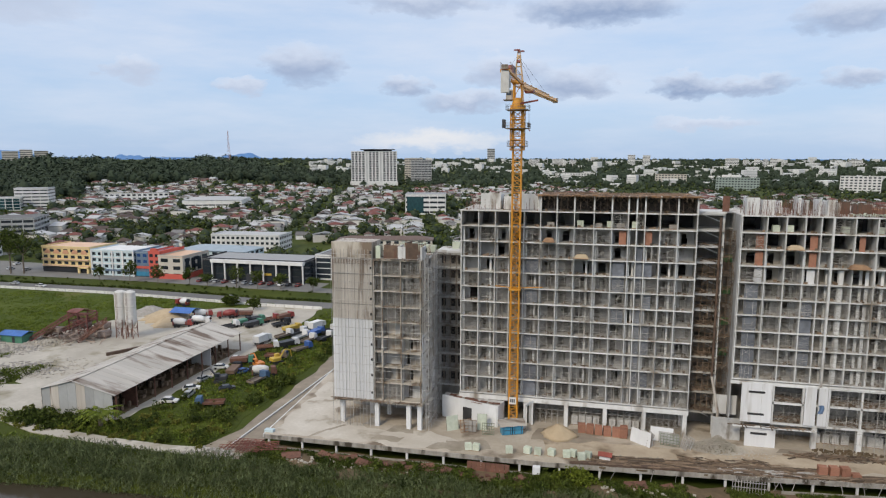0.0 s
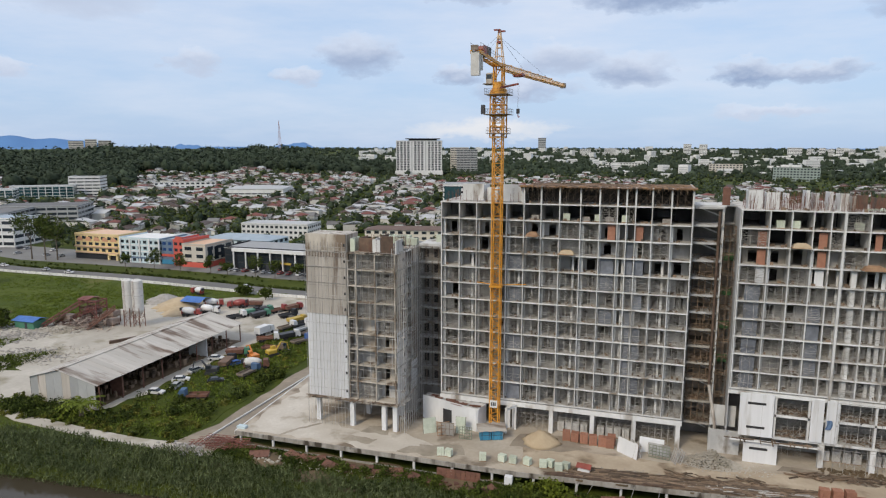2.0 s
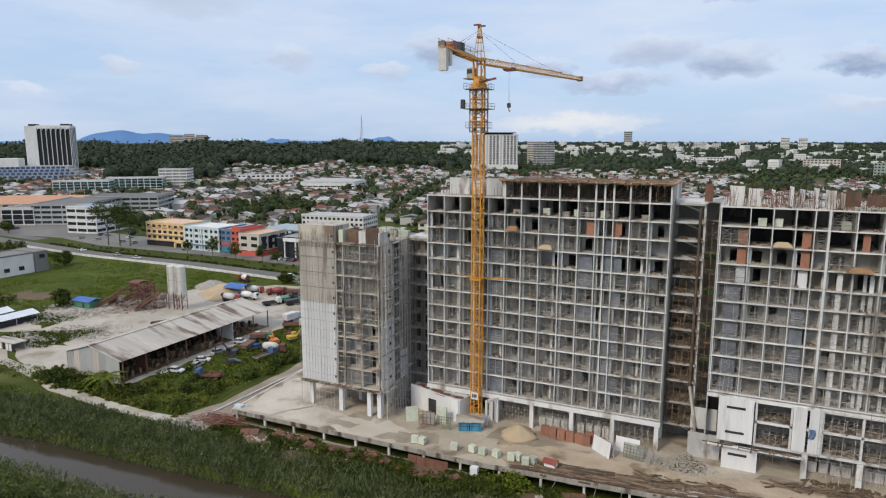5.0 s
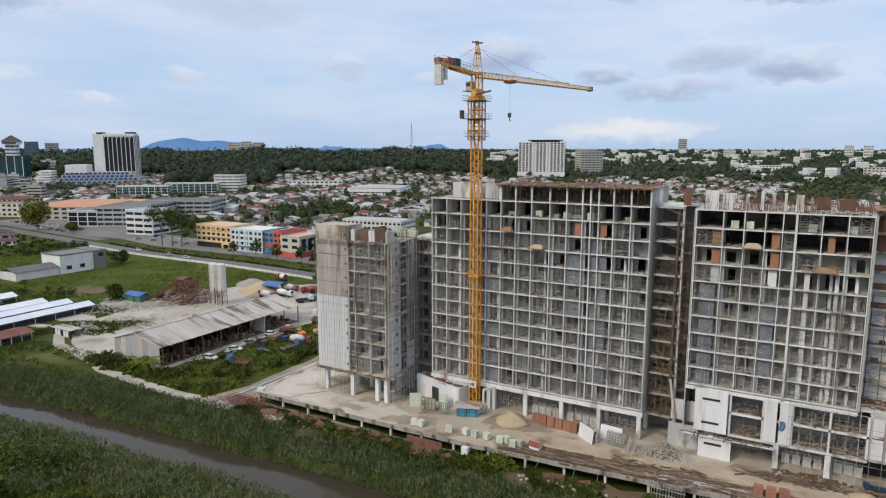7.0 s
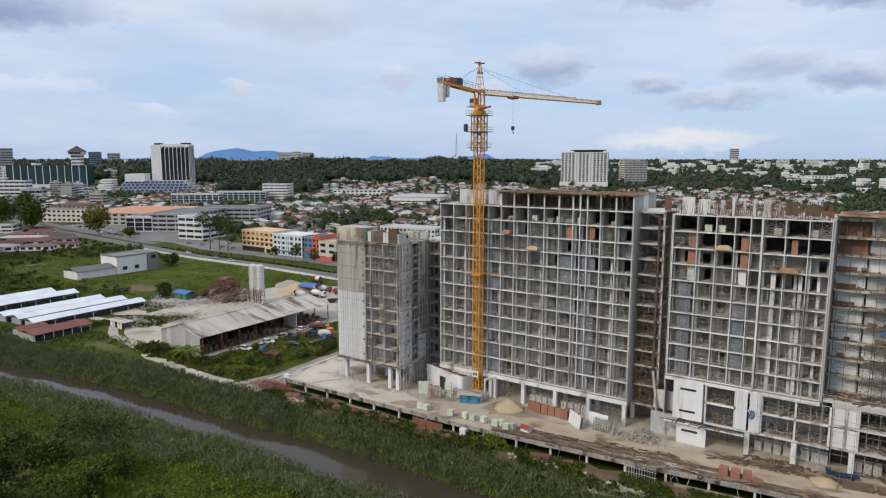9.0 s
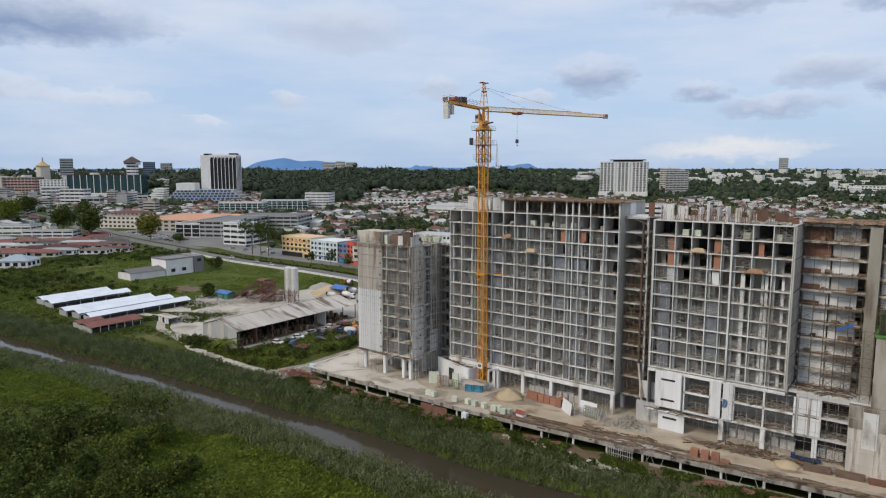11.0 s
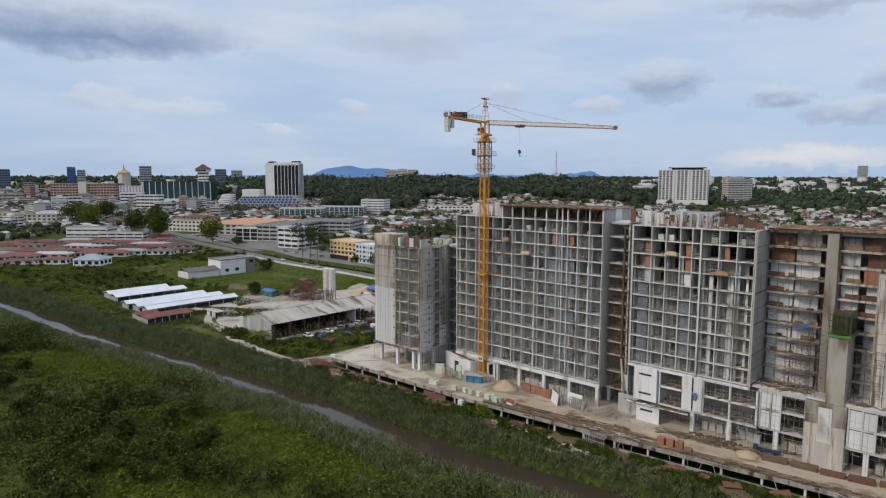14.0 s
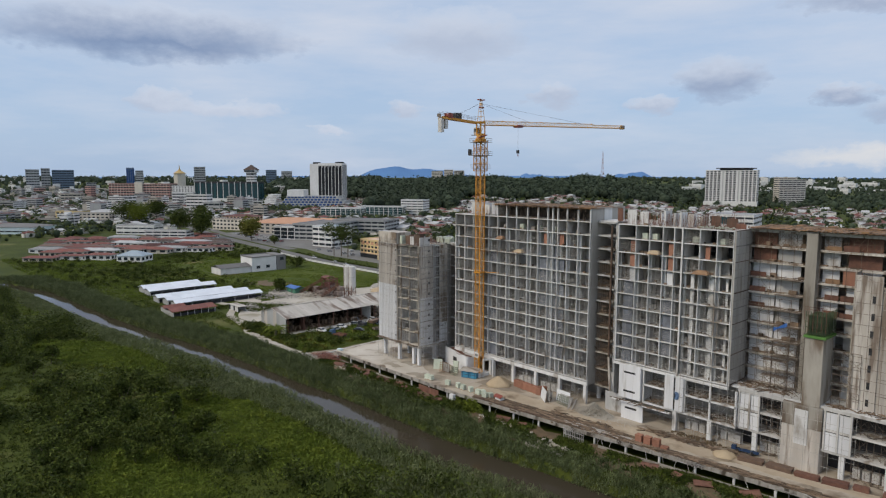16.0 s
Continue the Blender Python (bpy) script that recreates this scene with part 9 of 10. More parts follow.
teal = building("long teal glass hospital block with pale piers", -1172, 592, 132, 40, 42, 43, DARK_WALL, TEAL_GLASS, 6, 12, ROOF_GREY, "curtain", fin=TEAL_GLASS, group="city landmarks")
part("white_apron", Mesh().box(-70, 66, -8, 0, 0, 9), WHITE, teal)
for i in range(12):
    part("pier", Mesh().box(-66 + i * 12, -65 + i * 12, -0.9, 0, 6, 42), WHITE, teal)
building("white office block with small square windows", -1302, 558, 52, 34, 34, 43, WHITE, GLASS, 8, 8, ROOF_PALE, "punched", group="city landmarks")
cup = building("round pale tower under a pyramid roof", -1200, 660, 17, 17, 60, 43, WHITE, GLASS, 10, 3, ROOF_GREY, "band", cover=0.4, group="city landmarks")
part("head", Mesh().box(-12, 12, -4, 21, 60.3, 66), WHITE, cup)
part("head_windows", Mesh().box(-11, 11, -4.2, -3.9, 61.5, 64.8), GLASS, cup)
part("pyramid_roof", Mesh().hip(-12, 12, -4, 21, 66, 11, 1.5), ROOF_BROWN, cup)
pink = building("long pink and white office block with a red roof", -1530, 541, 150, 40, 36, 43, PINK_WALL, GLASS, 6, 20, ROOF_RED, "band", cover=0.45, fin=OFFWHITE, group="city landmarks")
part("centre_bay", Mesh().box(-9, 9, -4, 0, 0, 40), OFFWHITE, pink)


def far_tower(label, b0, b1, el, d, wall, style="band", glass=GLASS, storeys=8, group="far towers"):
    b, w = radians((b0 + b1) / 2), radians(b1 - b0) * d
    x, y = d * math.sin(b), d * math.cos(b)
    base = float(land(x, y))
    return building(label, x, y, w, max(14, w * 0.7), tower_z(d, el) - base, -math.degrees(b), wall, glass, storeys, 5, ROOF_GREY, style, group=group, cover=0.4)


far_tower("grey high-rise block on the city's edge", -78.8, -77.9, 0.33, 2300, GREY_WALL)
far_tower("grey high-rise block on the city's edge", -77.8, -77.2, 0.42, 2400, GREY_WALL)
far_tower("broad blue-grey high-rise downtown", -77.1, -75.6, 0.30, 2500, BLUE_WALL)
far_tower("slim blue glass tower downtown", -71.9, -71.3, 0.50, 2600, BLUE_WALL, "curtain", BLUE_GLASS)
far_tower("round-shouldered pale tower downtown", -71.2, -70.6, 0.28, 2500, GREY_WALL)
far_tower("plain grey slab tower downtown", -66.8, -65.9, 0.60, 2800, GREY_WALL)
far_tower("dark tower block far beyond", -61.0, -60.1, 0.36, 2900, BLUE_WALL)
far_tower("pale tower block far beyond", -59.7, -58.8, 0.26, 2900, GREY_WALL)
far_tower("white far block beyond the woods", -55.3, -54.2, -0.05, 2400, WHITE)
far_tower("pale apartment slab on the ridge", -46.6, -45.6, 0.30, 3000, OFFWHITE, group="ridge apartments")
far_tower("pale apartment slab on the ridge", -45.5, -44.7, 0.42, 3050, OFFWHITE, group="ridge apartments")
far_tower("pale apartment slab on the ridge", -44.6, -43.7, 0.34, 3000, OFFWHITE, group="ridge apartments")
far_tower("lone dark tower far off", -9.15, -8.5, 0.62, 3500, GREY_WALL)
far_tower("slim white far block, one of a pair", 2.6, 3.2, 0.10, 3000, WHITE)
far_tower("slim white far block, one of a pair", 3.8, 4.4, 0.06, 3000, WHITE)
for b0, b1, e in ((10.1, 11.1, -0.18), (11.4, 11.8, -0.3), (12.2, 12.6, -0.2), (12.8, 13.2, -0.26), (13.3, 13.8, -0.2), (14.1, 14.5, -0.3), (-5.6, -4.7, -0.3), (-3.6, -2.6, -0.26), (-2.2, -1.6, -0.34), (18.5, 19.4, -0.25), (21.0, 21.6, -0.2)):
    far_tower("small white block on the flat horizon", b0, b1, e, 2900, WHITE, storeys=6, group="horizon blocks")
pg = thing("domed_hall", "assembly hall with a golden tiered pagoda roof", "hall", at=pose(2700 * math.sin(radians(-67.9)), 2700 * math.cos(radians(-67.9)), 10, 0, 0, 68))
part("hall", Mesh().cyl(0, 0, 0, 50, 22, 9), OFFWHITE, pg)
for k, (r0, r1, z0, z1) in enumerate(((26, 17, 50, 55), (17, 9, 55, 60), (9, 3, 60, 66), (3, 0.4, 66, 84))):
    part("roof_tier", Mesh().cyl(0, 0, z0, z1, r0, 9, r1), GOLD, pg)
# hotel pair on the far side
hotel = thing("hotel_tower", "broad white hotel tower with rows of dark windows", "tower", at=pose(-418, 1220, 0, 0, 0, 16))
part("wall", Mesh().box(-44, 44, 0, 36, 0, 66), WHITE, hotel)
part("white_base", Mesh().box(-46, 46, -3, 0, 0, 8), WHITE, hotel)
for s in range(17):
    for i in range(13):
        if i not in (4, 8):
            part("window", pane(4.4, 2.2, GLASS), GLASS, hotel, at=pose(-40.5 + i * 6.7, 0, 9 + s * 3.3))
    for i in range(5):
        part("window", pane(4.4, 2.2, GLASS), GLASS, hotel, at=pose(44, 4 + i * 7, 9 + s * 3.3, 0, 0, 90))
for i in (4, 8):
    part("recess", Mesh().box(-41.6 + i * 6.7, -39.4 + i * 6.7, -0.3, 0.1, 8, 64), GREY_WALL, hotel)
part("roof_canopy", Mesh().box(-26, 40, -3, 30, 68.4, 70).box(-20, 34, 4, 26, 66, 68.4), DARK_WALL, hotel, "dark roof canopy")
building("grey banded office tower beside the hotel", -362, 1366, 44, 34, 50, 16, GREY_WALL, GLASS, 14, 6, ROOF_GREY, "band", cover=0.5, group="city landmarks")
building("pale office tower behind the hotel", -388, 1400, 40, 30, 54, 16, OFFWHITE, GLASS, 14, 6, ROOF_GREY, "band", cover=0.4, group="city landmarks")
wb = building("white office cube with a tall glass corner", -168, 650, 41, 46, 20, 12, WHITE, GLASS, 4, 6, ROOF_PALE, "band", cover=0.4, group="city landmarks")
part("glass_corner", Mesh().box(-19, -2, -0.4, 0.1, 2, 18), TEAL_GLASS, wb)
building("long grey apartment slab under green netting", 243, 1240, 70, 20, 22, -12, NETTED, GLASS, 5, 14, ROOF_GREY, "punched", group="far slabs")
building("white apartment slab with dark windows", 424, 1206, 58, 22, 27, -18, WHITE, GLASS, 6, 9, ROOF_PALE, "punched", group="far slabs")
building("brown-roofed apartment slab far off", 153, 1440, 62, 20, 22, -6, OFFWHITE, GLASS, 5, 10, ROOF_BROWN, "punched", group="far slabs")
building("white hall with a small dome", -50, 1730, 100, 30, 15, 2, WHITE, GLASS, 3, 14, ROOF_PALE, "punched", group="far slabs")
building("large pale metal-roofed warehouse", -428, 676, 66, 60, 9, 20, WHITE, GLASS, 1, 8, ROOF_PALE, "band", cover=0.15, rise=3, group="town blocks")
building("white house row on the hill foot", -600, 770, 80, 16, 9, 35, WHITE, GLASS, 2, 12, ROOF_PALE, "punched", group="town blocks")
# mid-rise blocks of the inner town
rc = random.Random(31)
for i in range(26):
    b, d = radians(rc.uniform(-83, -60)), rc.uniform(1000, 2300)
    x, y = d * math.sin(b), d * math.cos(b)
    if any(math.hypot(x - p, y - q) < 110 for p, q in ((-1172, 592), (-1302, 558), (-1530, 541), (-925, 672), (-1200, 660))):
        continue
    h = rc.choice((8, 10, 12, 14, 18, 26))
    wall = rc.choice([WHITE, WHITE, OFFWHITE, GREY_WALL, PINK_WALL, OFFWHITE])
    building("%d-storey %s office block in the inner town" % (h // 3, wall.name.split("_")[0]), x, y, rc.uniform(18, 46), rc.uniform(14, 26), h, rc.uniform(20, 75), wall, GLASS, max(2, h // 5), 6, rc.choice([ROOF_GREY, ROOF_PALE, ROOF_RED]), "band", cover=0.45, group="inner town blocks")
# radio mast on the ridge
mast = thing("radio_mast", "slender lattice radio mast on the wooded ridge", "mast")
mx, my = -1050, 1757
mz = float(land(mx, my)) + 4
mm = Mesh()
for k in range(12):
    z0, z1 = mz - 8 + k * 9.4, mz - 8 + (k + 1) * 9.4
    r0, r1 = 7.5 * (1 - k / 12.5), 7.5 * (1 - (k + 1) / 12.5)
    for a in (0, 90, 180, 270):
        c, s = math.cos(radians(a + 45)), math.sin(radians(a + 45))
        c2, s2 = math.cos(radians(a + 135)), math.sin(radians(a + 135))
        mm.tube((mx + r0 * c, my + r0 * s, z0), (mx + r1 * c, my + r1 * s, z1), 0.26)
        mm.tube((mx + r0 * c, my + r0 * s, z0), (mx + r1 * c2, my + r1 * s2, z1), 0.15)
part("lattice", mm, PINK_WALL, mast)

# ---------------------------------------------------------------- houses
HOUSE_ROOFS = [(ROOF_GREY, "dark grey"), (ROOF_RED, "dull red"), (ROOF_PALE, "pale metal"), (ROOF_BROWN, "weathered brown"), (ROOF_PALE, "weathered zinc"), (ROOF_BROWN, "dark brown")]


def house_shapes(kind):
    """Walls and roof of one house type, the front facing -y."""
    w, d, h, rise = [(13, 10, 3.6, 2.4), (11, 12, 6.2, 2.2), (16, 9, 3.4, 2.0), (10, 9, 6.0, 2.6), (20, 10, 6.2, 2.2), (24, 11, 3.6, 2.2)][kind]
    walls = Mesh().box(-w / 2, w / 2, -d / 2, d / 2, 0, h).box(-w / 4, w / 3, -d / 2 - 2.2, -d / 2, 0, h * 0.8)
    roof = Mesh()
    (roof.hip if kind % 2 else roof.gable)(-w / 2, w / 2, -d / 2, d / 2, h, rise)
    roof.gable(-w / 4, w / 3, -d / 2 - 2.4, -d / 2 + 2, h * 0.8, rise * 0.7)
    return walls, roof, w, d, h


protos = []
for k in range(6):
    walls, roof, w, d, h = house_shapes(k)
    mat, word = HOUSE_ROOFS[k]
    t = thing("house", "%s house with a %s roof" % ("two-storey cream" if h > 5 else "low white", word), "house", "houses of the town")
    part("wall", walls, HOUSE_WALL if k % 3 else WHITE, t)
    part("roof", roof, mat, t)
    for i in range(3):
        for s in range(2 if h > 5 else 1):
            part("window", pane(1.8, 1.2, GLASS), GLASS, t, at=pose(-w / 2 + w * (i + 0.6) / 3.4, -d / 2 - (2.2 if -w / 4 < -w / 2 + w * (i + 0.6) / 3.4 < w / 3 and s == 0 else 0), 1.2 + 3.0 * s))
    part("door", pane(1.0, 2.1, DARK_WALL), DARK_WALL, t, at=pose(0.4, -d / 2 - 2.2, 0))
    protos.append(t)
blocked = [(o.matrix_basis.translation.x, o.matrix_basis.translation.y, 26 if "terrace" in o.name else 44) for o in bpy.data.objects if o.get("category") in ("building", "tower", "house") and o.parent is None and o not in protos and o.matrix_basis.translation.length > 10]
blocked += [(-205, 380, 50), (-128, 392, 40), (-172, 380, 40), (-478, 360, 60), (-440, 390, 50)]
rh = random.Random(21)
sites = []
for i in range(-104, 62):
    for j in range(-17, 92):
        u, v = i * 17 + rh.uniform(-3, 3), 300 + j * 16 + rh.uniform(-2.5, 2.5)
        a = radians(18)
        x, y = u * math.cos(a) - (v - 300) * math.sin(a) + 60, 300 + u * math.sin(a) * 0.0 + (v - 300) * math.cos(a) + u * 0.12
        d, b = math.hypot(x, y), math.degrees(math.atan2(x, y))
        near_road = abs(y - float(np.interp(-x, [-p for p, q in ROAD], [q for p, q in ROAD])) - 6) < 26
        south = x < -600 and y > 95 and b > -84
        if near_road or (y < 306 + max(0, -(x + 330)) * 0.25 and not south) or x > 620 or b > 26:
            continue
        limit = 1010 if -49 < b < -42 else 1340 if -42 <= b < -24 else 1330 if -62 < b <= -48 else 1500 if b < -62 else 1250 if b < 0 else 1050
        edge = limit + 70 * math.sin(b * 0.9) + 40 * math.sin(b * 2.3)
        if d > edge or any((x - p) ** 2 + (y - q) ** 2 < r * r for p, q, r in blocked):
            continue
        grove = noise.noise(Vector((x / 130, y / 130, 3.0)))
        if grove > 0.22 or rh.random() < 0.14 or i % 7 == 0:
            continue
        sites.append((d, x, y, grove))
sites.sort()
NEAR_HOUSES = 150
for n, (d, x, y, grove) in enumerate(sites[:NEAR_HOUSES]):
    k = rh.randrange(6)
    at = pose(x, y, float(land(x, y)), 0, 0, 18 + rh.choice((0, 90, 180, 270)) + rh.uniform(-5, 5)) @ Matrix.Scale(rh.uniform(0.75, 1.0), 4)
    if n < 6:
        protos[n].matrix_basis = at
    else:
        copy_thing(protos[k], at)
far_walls, far_roofs = Mesh(), {m.name: (m, Mesh()) for m, _ in HOUSE_ROOFS}
for d, x, y, grove in sites[NEAR_HOUSES:]:
    k = rh.randrange(6)
    walls, roof, w, dd, h = house_shapes(k)
    m = pose(x, y, float(land(x, y)), 0, 0, 18 + rh.choice((0, 90, 180, 270)) + rh.uniform(-5, 5)) @ Matrix.Scale(rh.uniform(0.65, 1.0), 4)
    far_walls.add([tuple(m @ Vector(v)) for v in walls.v], walls.f)
    far_roofs[HOUSE_ROOFS[k][0].name][1].add([tuple(m @ Vector(v)) for v in roof.v], roof.f)
far_houses = solid("far_houses", far_walls, HOUSE_WALL, "crowded low pale houses of the far town", "houses", kind="stuff")
for key, (mat, m) in far_roofs.items():
    tagged(part("house_roofs", m, mat, far_houses), kind="stuff")
# crowded mid-rise blocks of the inner town
for wall, roof_mat, word in ((WHITE, ROOF_PALE, "white"), (OFFWHITE, ROOF_GREY, "cream"), (GREY_WALL, ROOF_RED, "grey")):
    body, bands, tops = Mesh(), Mesh(), Mesh()
    for i in range(115):
        b, d = radians(rh.uniform(-84, -59)), rh.uniform(720, 2300)
        x, y = d * math.sin(b), d * math.cos(b)
        if any(math.hypot(x - p, y - q) < r for p, q, r in ((-1172, 592, 110), (-1302, 558, 60), (-1530, 541, 110), (-925, 672, 100), (-898, 622, 100), (-1200, 660, 40), (-690, 300, 40))):
            continue
        w, dd, h = rh.uniform(9, 32), rh.uniform(8, 16), rh.choice((5, 6, 7, 7, 9, 10, 13, 18)) * rh.uniform(0.9, 1.1)
        m = pose(x, y, float(land(x, y)), 0, 0, rh.choice((20, 42, 42, 65, 132)) + rh.uniform(-6, 6))
        for target, one in ((body, Mesh().box(-w / 2, w / 2, 0, dd, 0, h).box(-w / 5, w / 8, dd * 0.3, dd * 0.7, h + 0.3, h + 2.4)), (tops, Mesh().box(-w / 2 - 0.3, w / 2 + 0.3, -0.3, dd + 0.3, h, h + 0.3))):
            target.add([tuple(m @ Vector(v)) for v in one.v], one.f)
        one = Mesh()
        for s in range(max(1, int(h / 3.3))):
            one.box(-w / 2 + 0.6, w / 2 - 0.6, -0.25, 0.1, 1.1 + s * 3.3, 2.5 + s * 3.3).box(w / 2 - 0.1, w / 2 + 0.25, 0.6, dd - 0.6, 1.1 + s * 3.3, 2.5 + s * 3.3)
        bands.add([tuple(m @ Vector(v)) for v in one.v], one.f)
    crowd = solid("inner_town_blocks", body, wall, "crowded %s blocks of the inner town" % word, "buildings", kind="stuff")
    tagged(part("window_rows", bands, GLASS, crowd), kind="stuff")
    tagged(part("flat_roofs", tops, roof_mat, crowd), kind="stuff")
# far white blocks scattered to the horizon
blocks = Mesh()
blocks_r = Mesh()
for i in range(420):
    b = radians(rh.uniform(-24, 27) if i % 4 else rh.uniform(-84, -58))
    d = rh.uniform(2000 if b < -0.1 else 1300, 3900)
    x, y = d * math.sin(b), d * math.cos(b)
    z = float(land(x, y))
    w, dd, h = rh.uniform(12, 44), rh.uniform(10, 26), rh.choice((7, 8, 10, 12, 16, 22)) * rh.uniform(0.8, 1.2)
    m = pose(x, y, z, 0, 0, rh.uniform(-30, 50))
    one = Mesh().box(-w / 2, w / 2, 0, dd, 0, h)
    blocks.add([tuple(m @ Vector(v)) for v in one.v], one.f)
    one = Mesh()
    for s in range(max(1, int(h / 4))):
        one.box(-w / 2 + 1, w / 2 - 1, -0.3, 0.2, 1.2 + s * 4, 2.8 + s * 4)
    blocks_r.add([tuple(m @ Vector(v)) for v in one.v], one.f)
fb = solid("far_blocks", blocks, WHITE, "scattered white blocks of the far suburbs among trees", "buildings", kind="stuff")
tagged(part("window_rows", blocks_r, GREY_WALL, fb), kind="stuff")

# ---------------------------------------------------------------- woods
def scatter(n, b0, b1, d0, d1, r=rng, power=1.0):
    b = np.radians(r.uniform(b0, b1, n))
    d = d0 + (d1 - d0) * r.uniform(0, 1, n) ** power
    return d * np.sin(b), d * np.cos(b)


def crowns(points, radii, per, size, r=rng):
    """Leafy crowns: loose leaf sprays on the shells of uneven domes, one dome at each point."""
    n = len(points)
    d = r.normal(size=(n * per, 3))
    d[:, 2] = np.abs(d[:, 2]) * 1.1 - 0.35
    d /= np.linalg.norm(d, axis=1)[:, None]
    lump = 1 + 0.22 * np.sin(d @ np.array([4.1, 3.3, 5.2]) + np.repeat(r.uniform(0, 6, n), per))
    c = np.repeat(points, per, 0) + d * np.repeat(radii, per, 0) * (lump * r.uniform(0.78, 1.08, n * per))[:, None]
    return leaves(c, np.repeat(radii[:, 0], per) * size, 1.8, r)


def woods(name, label, sets, shape=ICO_FAR, per=36, size=0.26):
    """A forest: dark inner domes, and leafy crowns over them as a part."""
    pts, rad = [], []
    for n, b0, b1, d0, d1, r0, r1, power in sets:
        x, y = scatter(n, b0, b1, d0, d1, power=power)
        r = r0 + (r1 - r0) * rng.uniform(0, 1, n) ** 1.5
        pts.append(np.c_[x, y, land(x, y) + r * 0.8])
        rad.append(np.c_[r * rng.uniform(0.85, 1.2, n), r * rng.uniform(0.85, 1.2, n), r * rng.uniform(0.8, 1.3, n)])
    pts, rad = np.concatenate(pts), np.concatenate(rad)
    v, f = lumps(pts, rad * 0.84, shape=shape)
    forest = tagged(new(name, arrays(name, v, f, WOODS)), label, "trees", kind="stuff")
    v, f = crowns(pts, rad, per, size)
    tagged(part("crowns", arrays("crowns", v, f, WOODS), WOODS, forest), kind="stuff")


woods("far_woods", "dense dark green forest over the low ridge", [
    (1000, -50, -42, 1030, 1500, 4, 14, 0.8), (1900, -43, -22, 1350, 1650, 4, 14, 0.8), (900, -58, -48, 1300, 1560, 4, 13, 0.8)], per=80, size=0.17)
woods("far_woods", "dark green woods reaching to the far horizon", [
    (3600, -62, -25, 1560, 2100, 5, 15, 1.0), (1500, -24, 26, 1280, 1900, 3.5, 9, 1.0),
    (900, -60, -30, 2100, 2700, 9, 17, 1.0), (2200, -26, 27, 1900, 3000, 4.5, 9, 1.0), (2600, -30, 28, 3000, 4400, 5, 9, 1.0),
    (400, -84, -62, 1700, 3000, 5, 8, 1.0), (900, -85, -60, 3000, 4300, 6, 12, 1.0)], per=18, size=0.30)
# trees among the houses
tx, ty_ = [], []
rt = np.random.default_rng(5)
for _ in range(19000):
    b, d = math.radians(rt.uniform(-84, 26)), rt.uniform(300, 1450)
    if _ > 16500:
        b, d = math.radians(rt.uniform(-84, -58)), rt.uniform(800, 2300)
    x, y = d * math.sin(b), d * math.cos(b)
    if (y < 300 + max(0, -(x + 330)) * 0.25 and not (x < -580 and y > 80 and abs(y - float(np.interp(-x, [-p for p, q in ROAD], [q for p, q in ROAD])) - 6) > 18)) or any((x - p) ** 2 + (y - q) ** 2 < (r * 0.75) ** 2 for p, q, r in blocked):
        continue
    if noise.noise(Vector((x / 130, y / 130, 3.0))) < 0.20 and rt.random() < 0.62:
        continue
    tx.append(x)
    ty_.append(y)
tx, ty_ = np.array(tx), np.array(ty_)
rr = 1.6 + 3.4 * rt.uniform(0, 1, len(tx)) ** 1.4
far_tree = np.hypot(tx, ty_) > 620
for pick, shape, per, size in ((~far_tree, ICO_FAR, 60, 0.22), (far_tree, ICO_FAR, 14, 0.36)):
    q = rr[pick]
    at_, rad = np.c_[tx[pick], ty_[pick], land(tx[pick], ty_[pick]) + q * 0.9], np.c_[q * 1.1, q * 1.1, q * rt.uniform(0.8, 1.35, len(q))]
    v, f = lumps(at_, rad * 0.82, shape=shape)
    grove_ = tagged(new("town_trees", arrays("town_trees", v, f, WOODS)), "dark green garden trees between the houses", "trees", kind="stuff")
    v, f = crowns(at_, rad, per, size)
    tagged(part("crowns", arrays("crowns", v, f, LEAF), LEAF, grove_), kind="stuff")


# ---------------------------------------------------------------- single trees
def tree(label, x, y, h, r, leaf=LEAF, lobes=16, per=60, size=0.55, trunk=0.35, group="roadside trees", bare=0.4):
    z = float(land(x, y))
    h, r, size = (h * 1.32, r * 1.3, size * 1.2) if y > 262 and h > 12 else (h, r, size)
    t = thing("tree", label, "tree", group, at=pose(x, y, z))
    m = Mesh().tube((0, 0, -0.1), (0.1, 0, h * bare), trunk, 8, trunk * 0.7)
    cz, rz = h * (0.5 + bare / 2), h * (1 - bare) * 0.52
    pts = clumped((0, 0, cz), (r, r, rz), lobes, per)
    for k in range(6):
        a = 2 * math.pi * k / 6 + rb.uniform(-0.4, 0.4)
        m.tube((0.1, 0, h * bare * 0.92), (r * 0.55 * math.cos(a), r * 0.55 * math.sin(a), cz + rb.uniform(-0.3, 0.5) * rz), trunk * 0.4, 5, 0.06)
    part("trunk", m, BARK, t)
    spray("crown", pts, size, leaf, t)
    return t


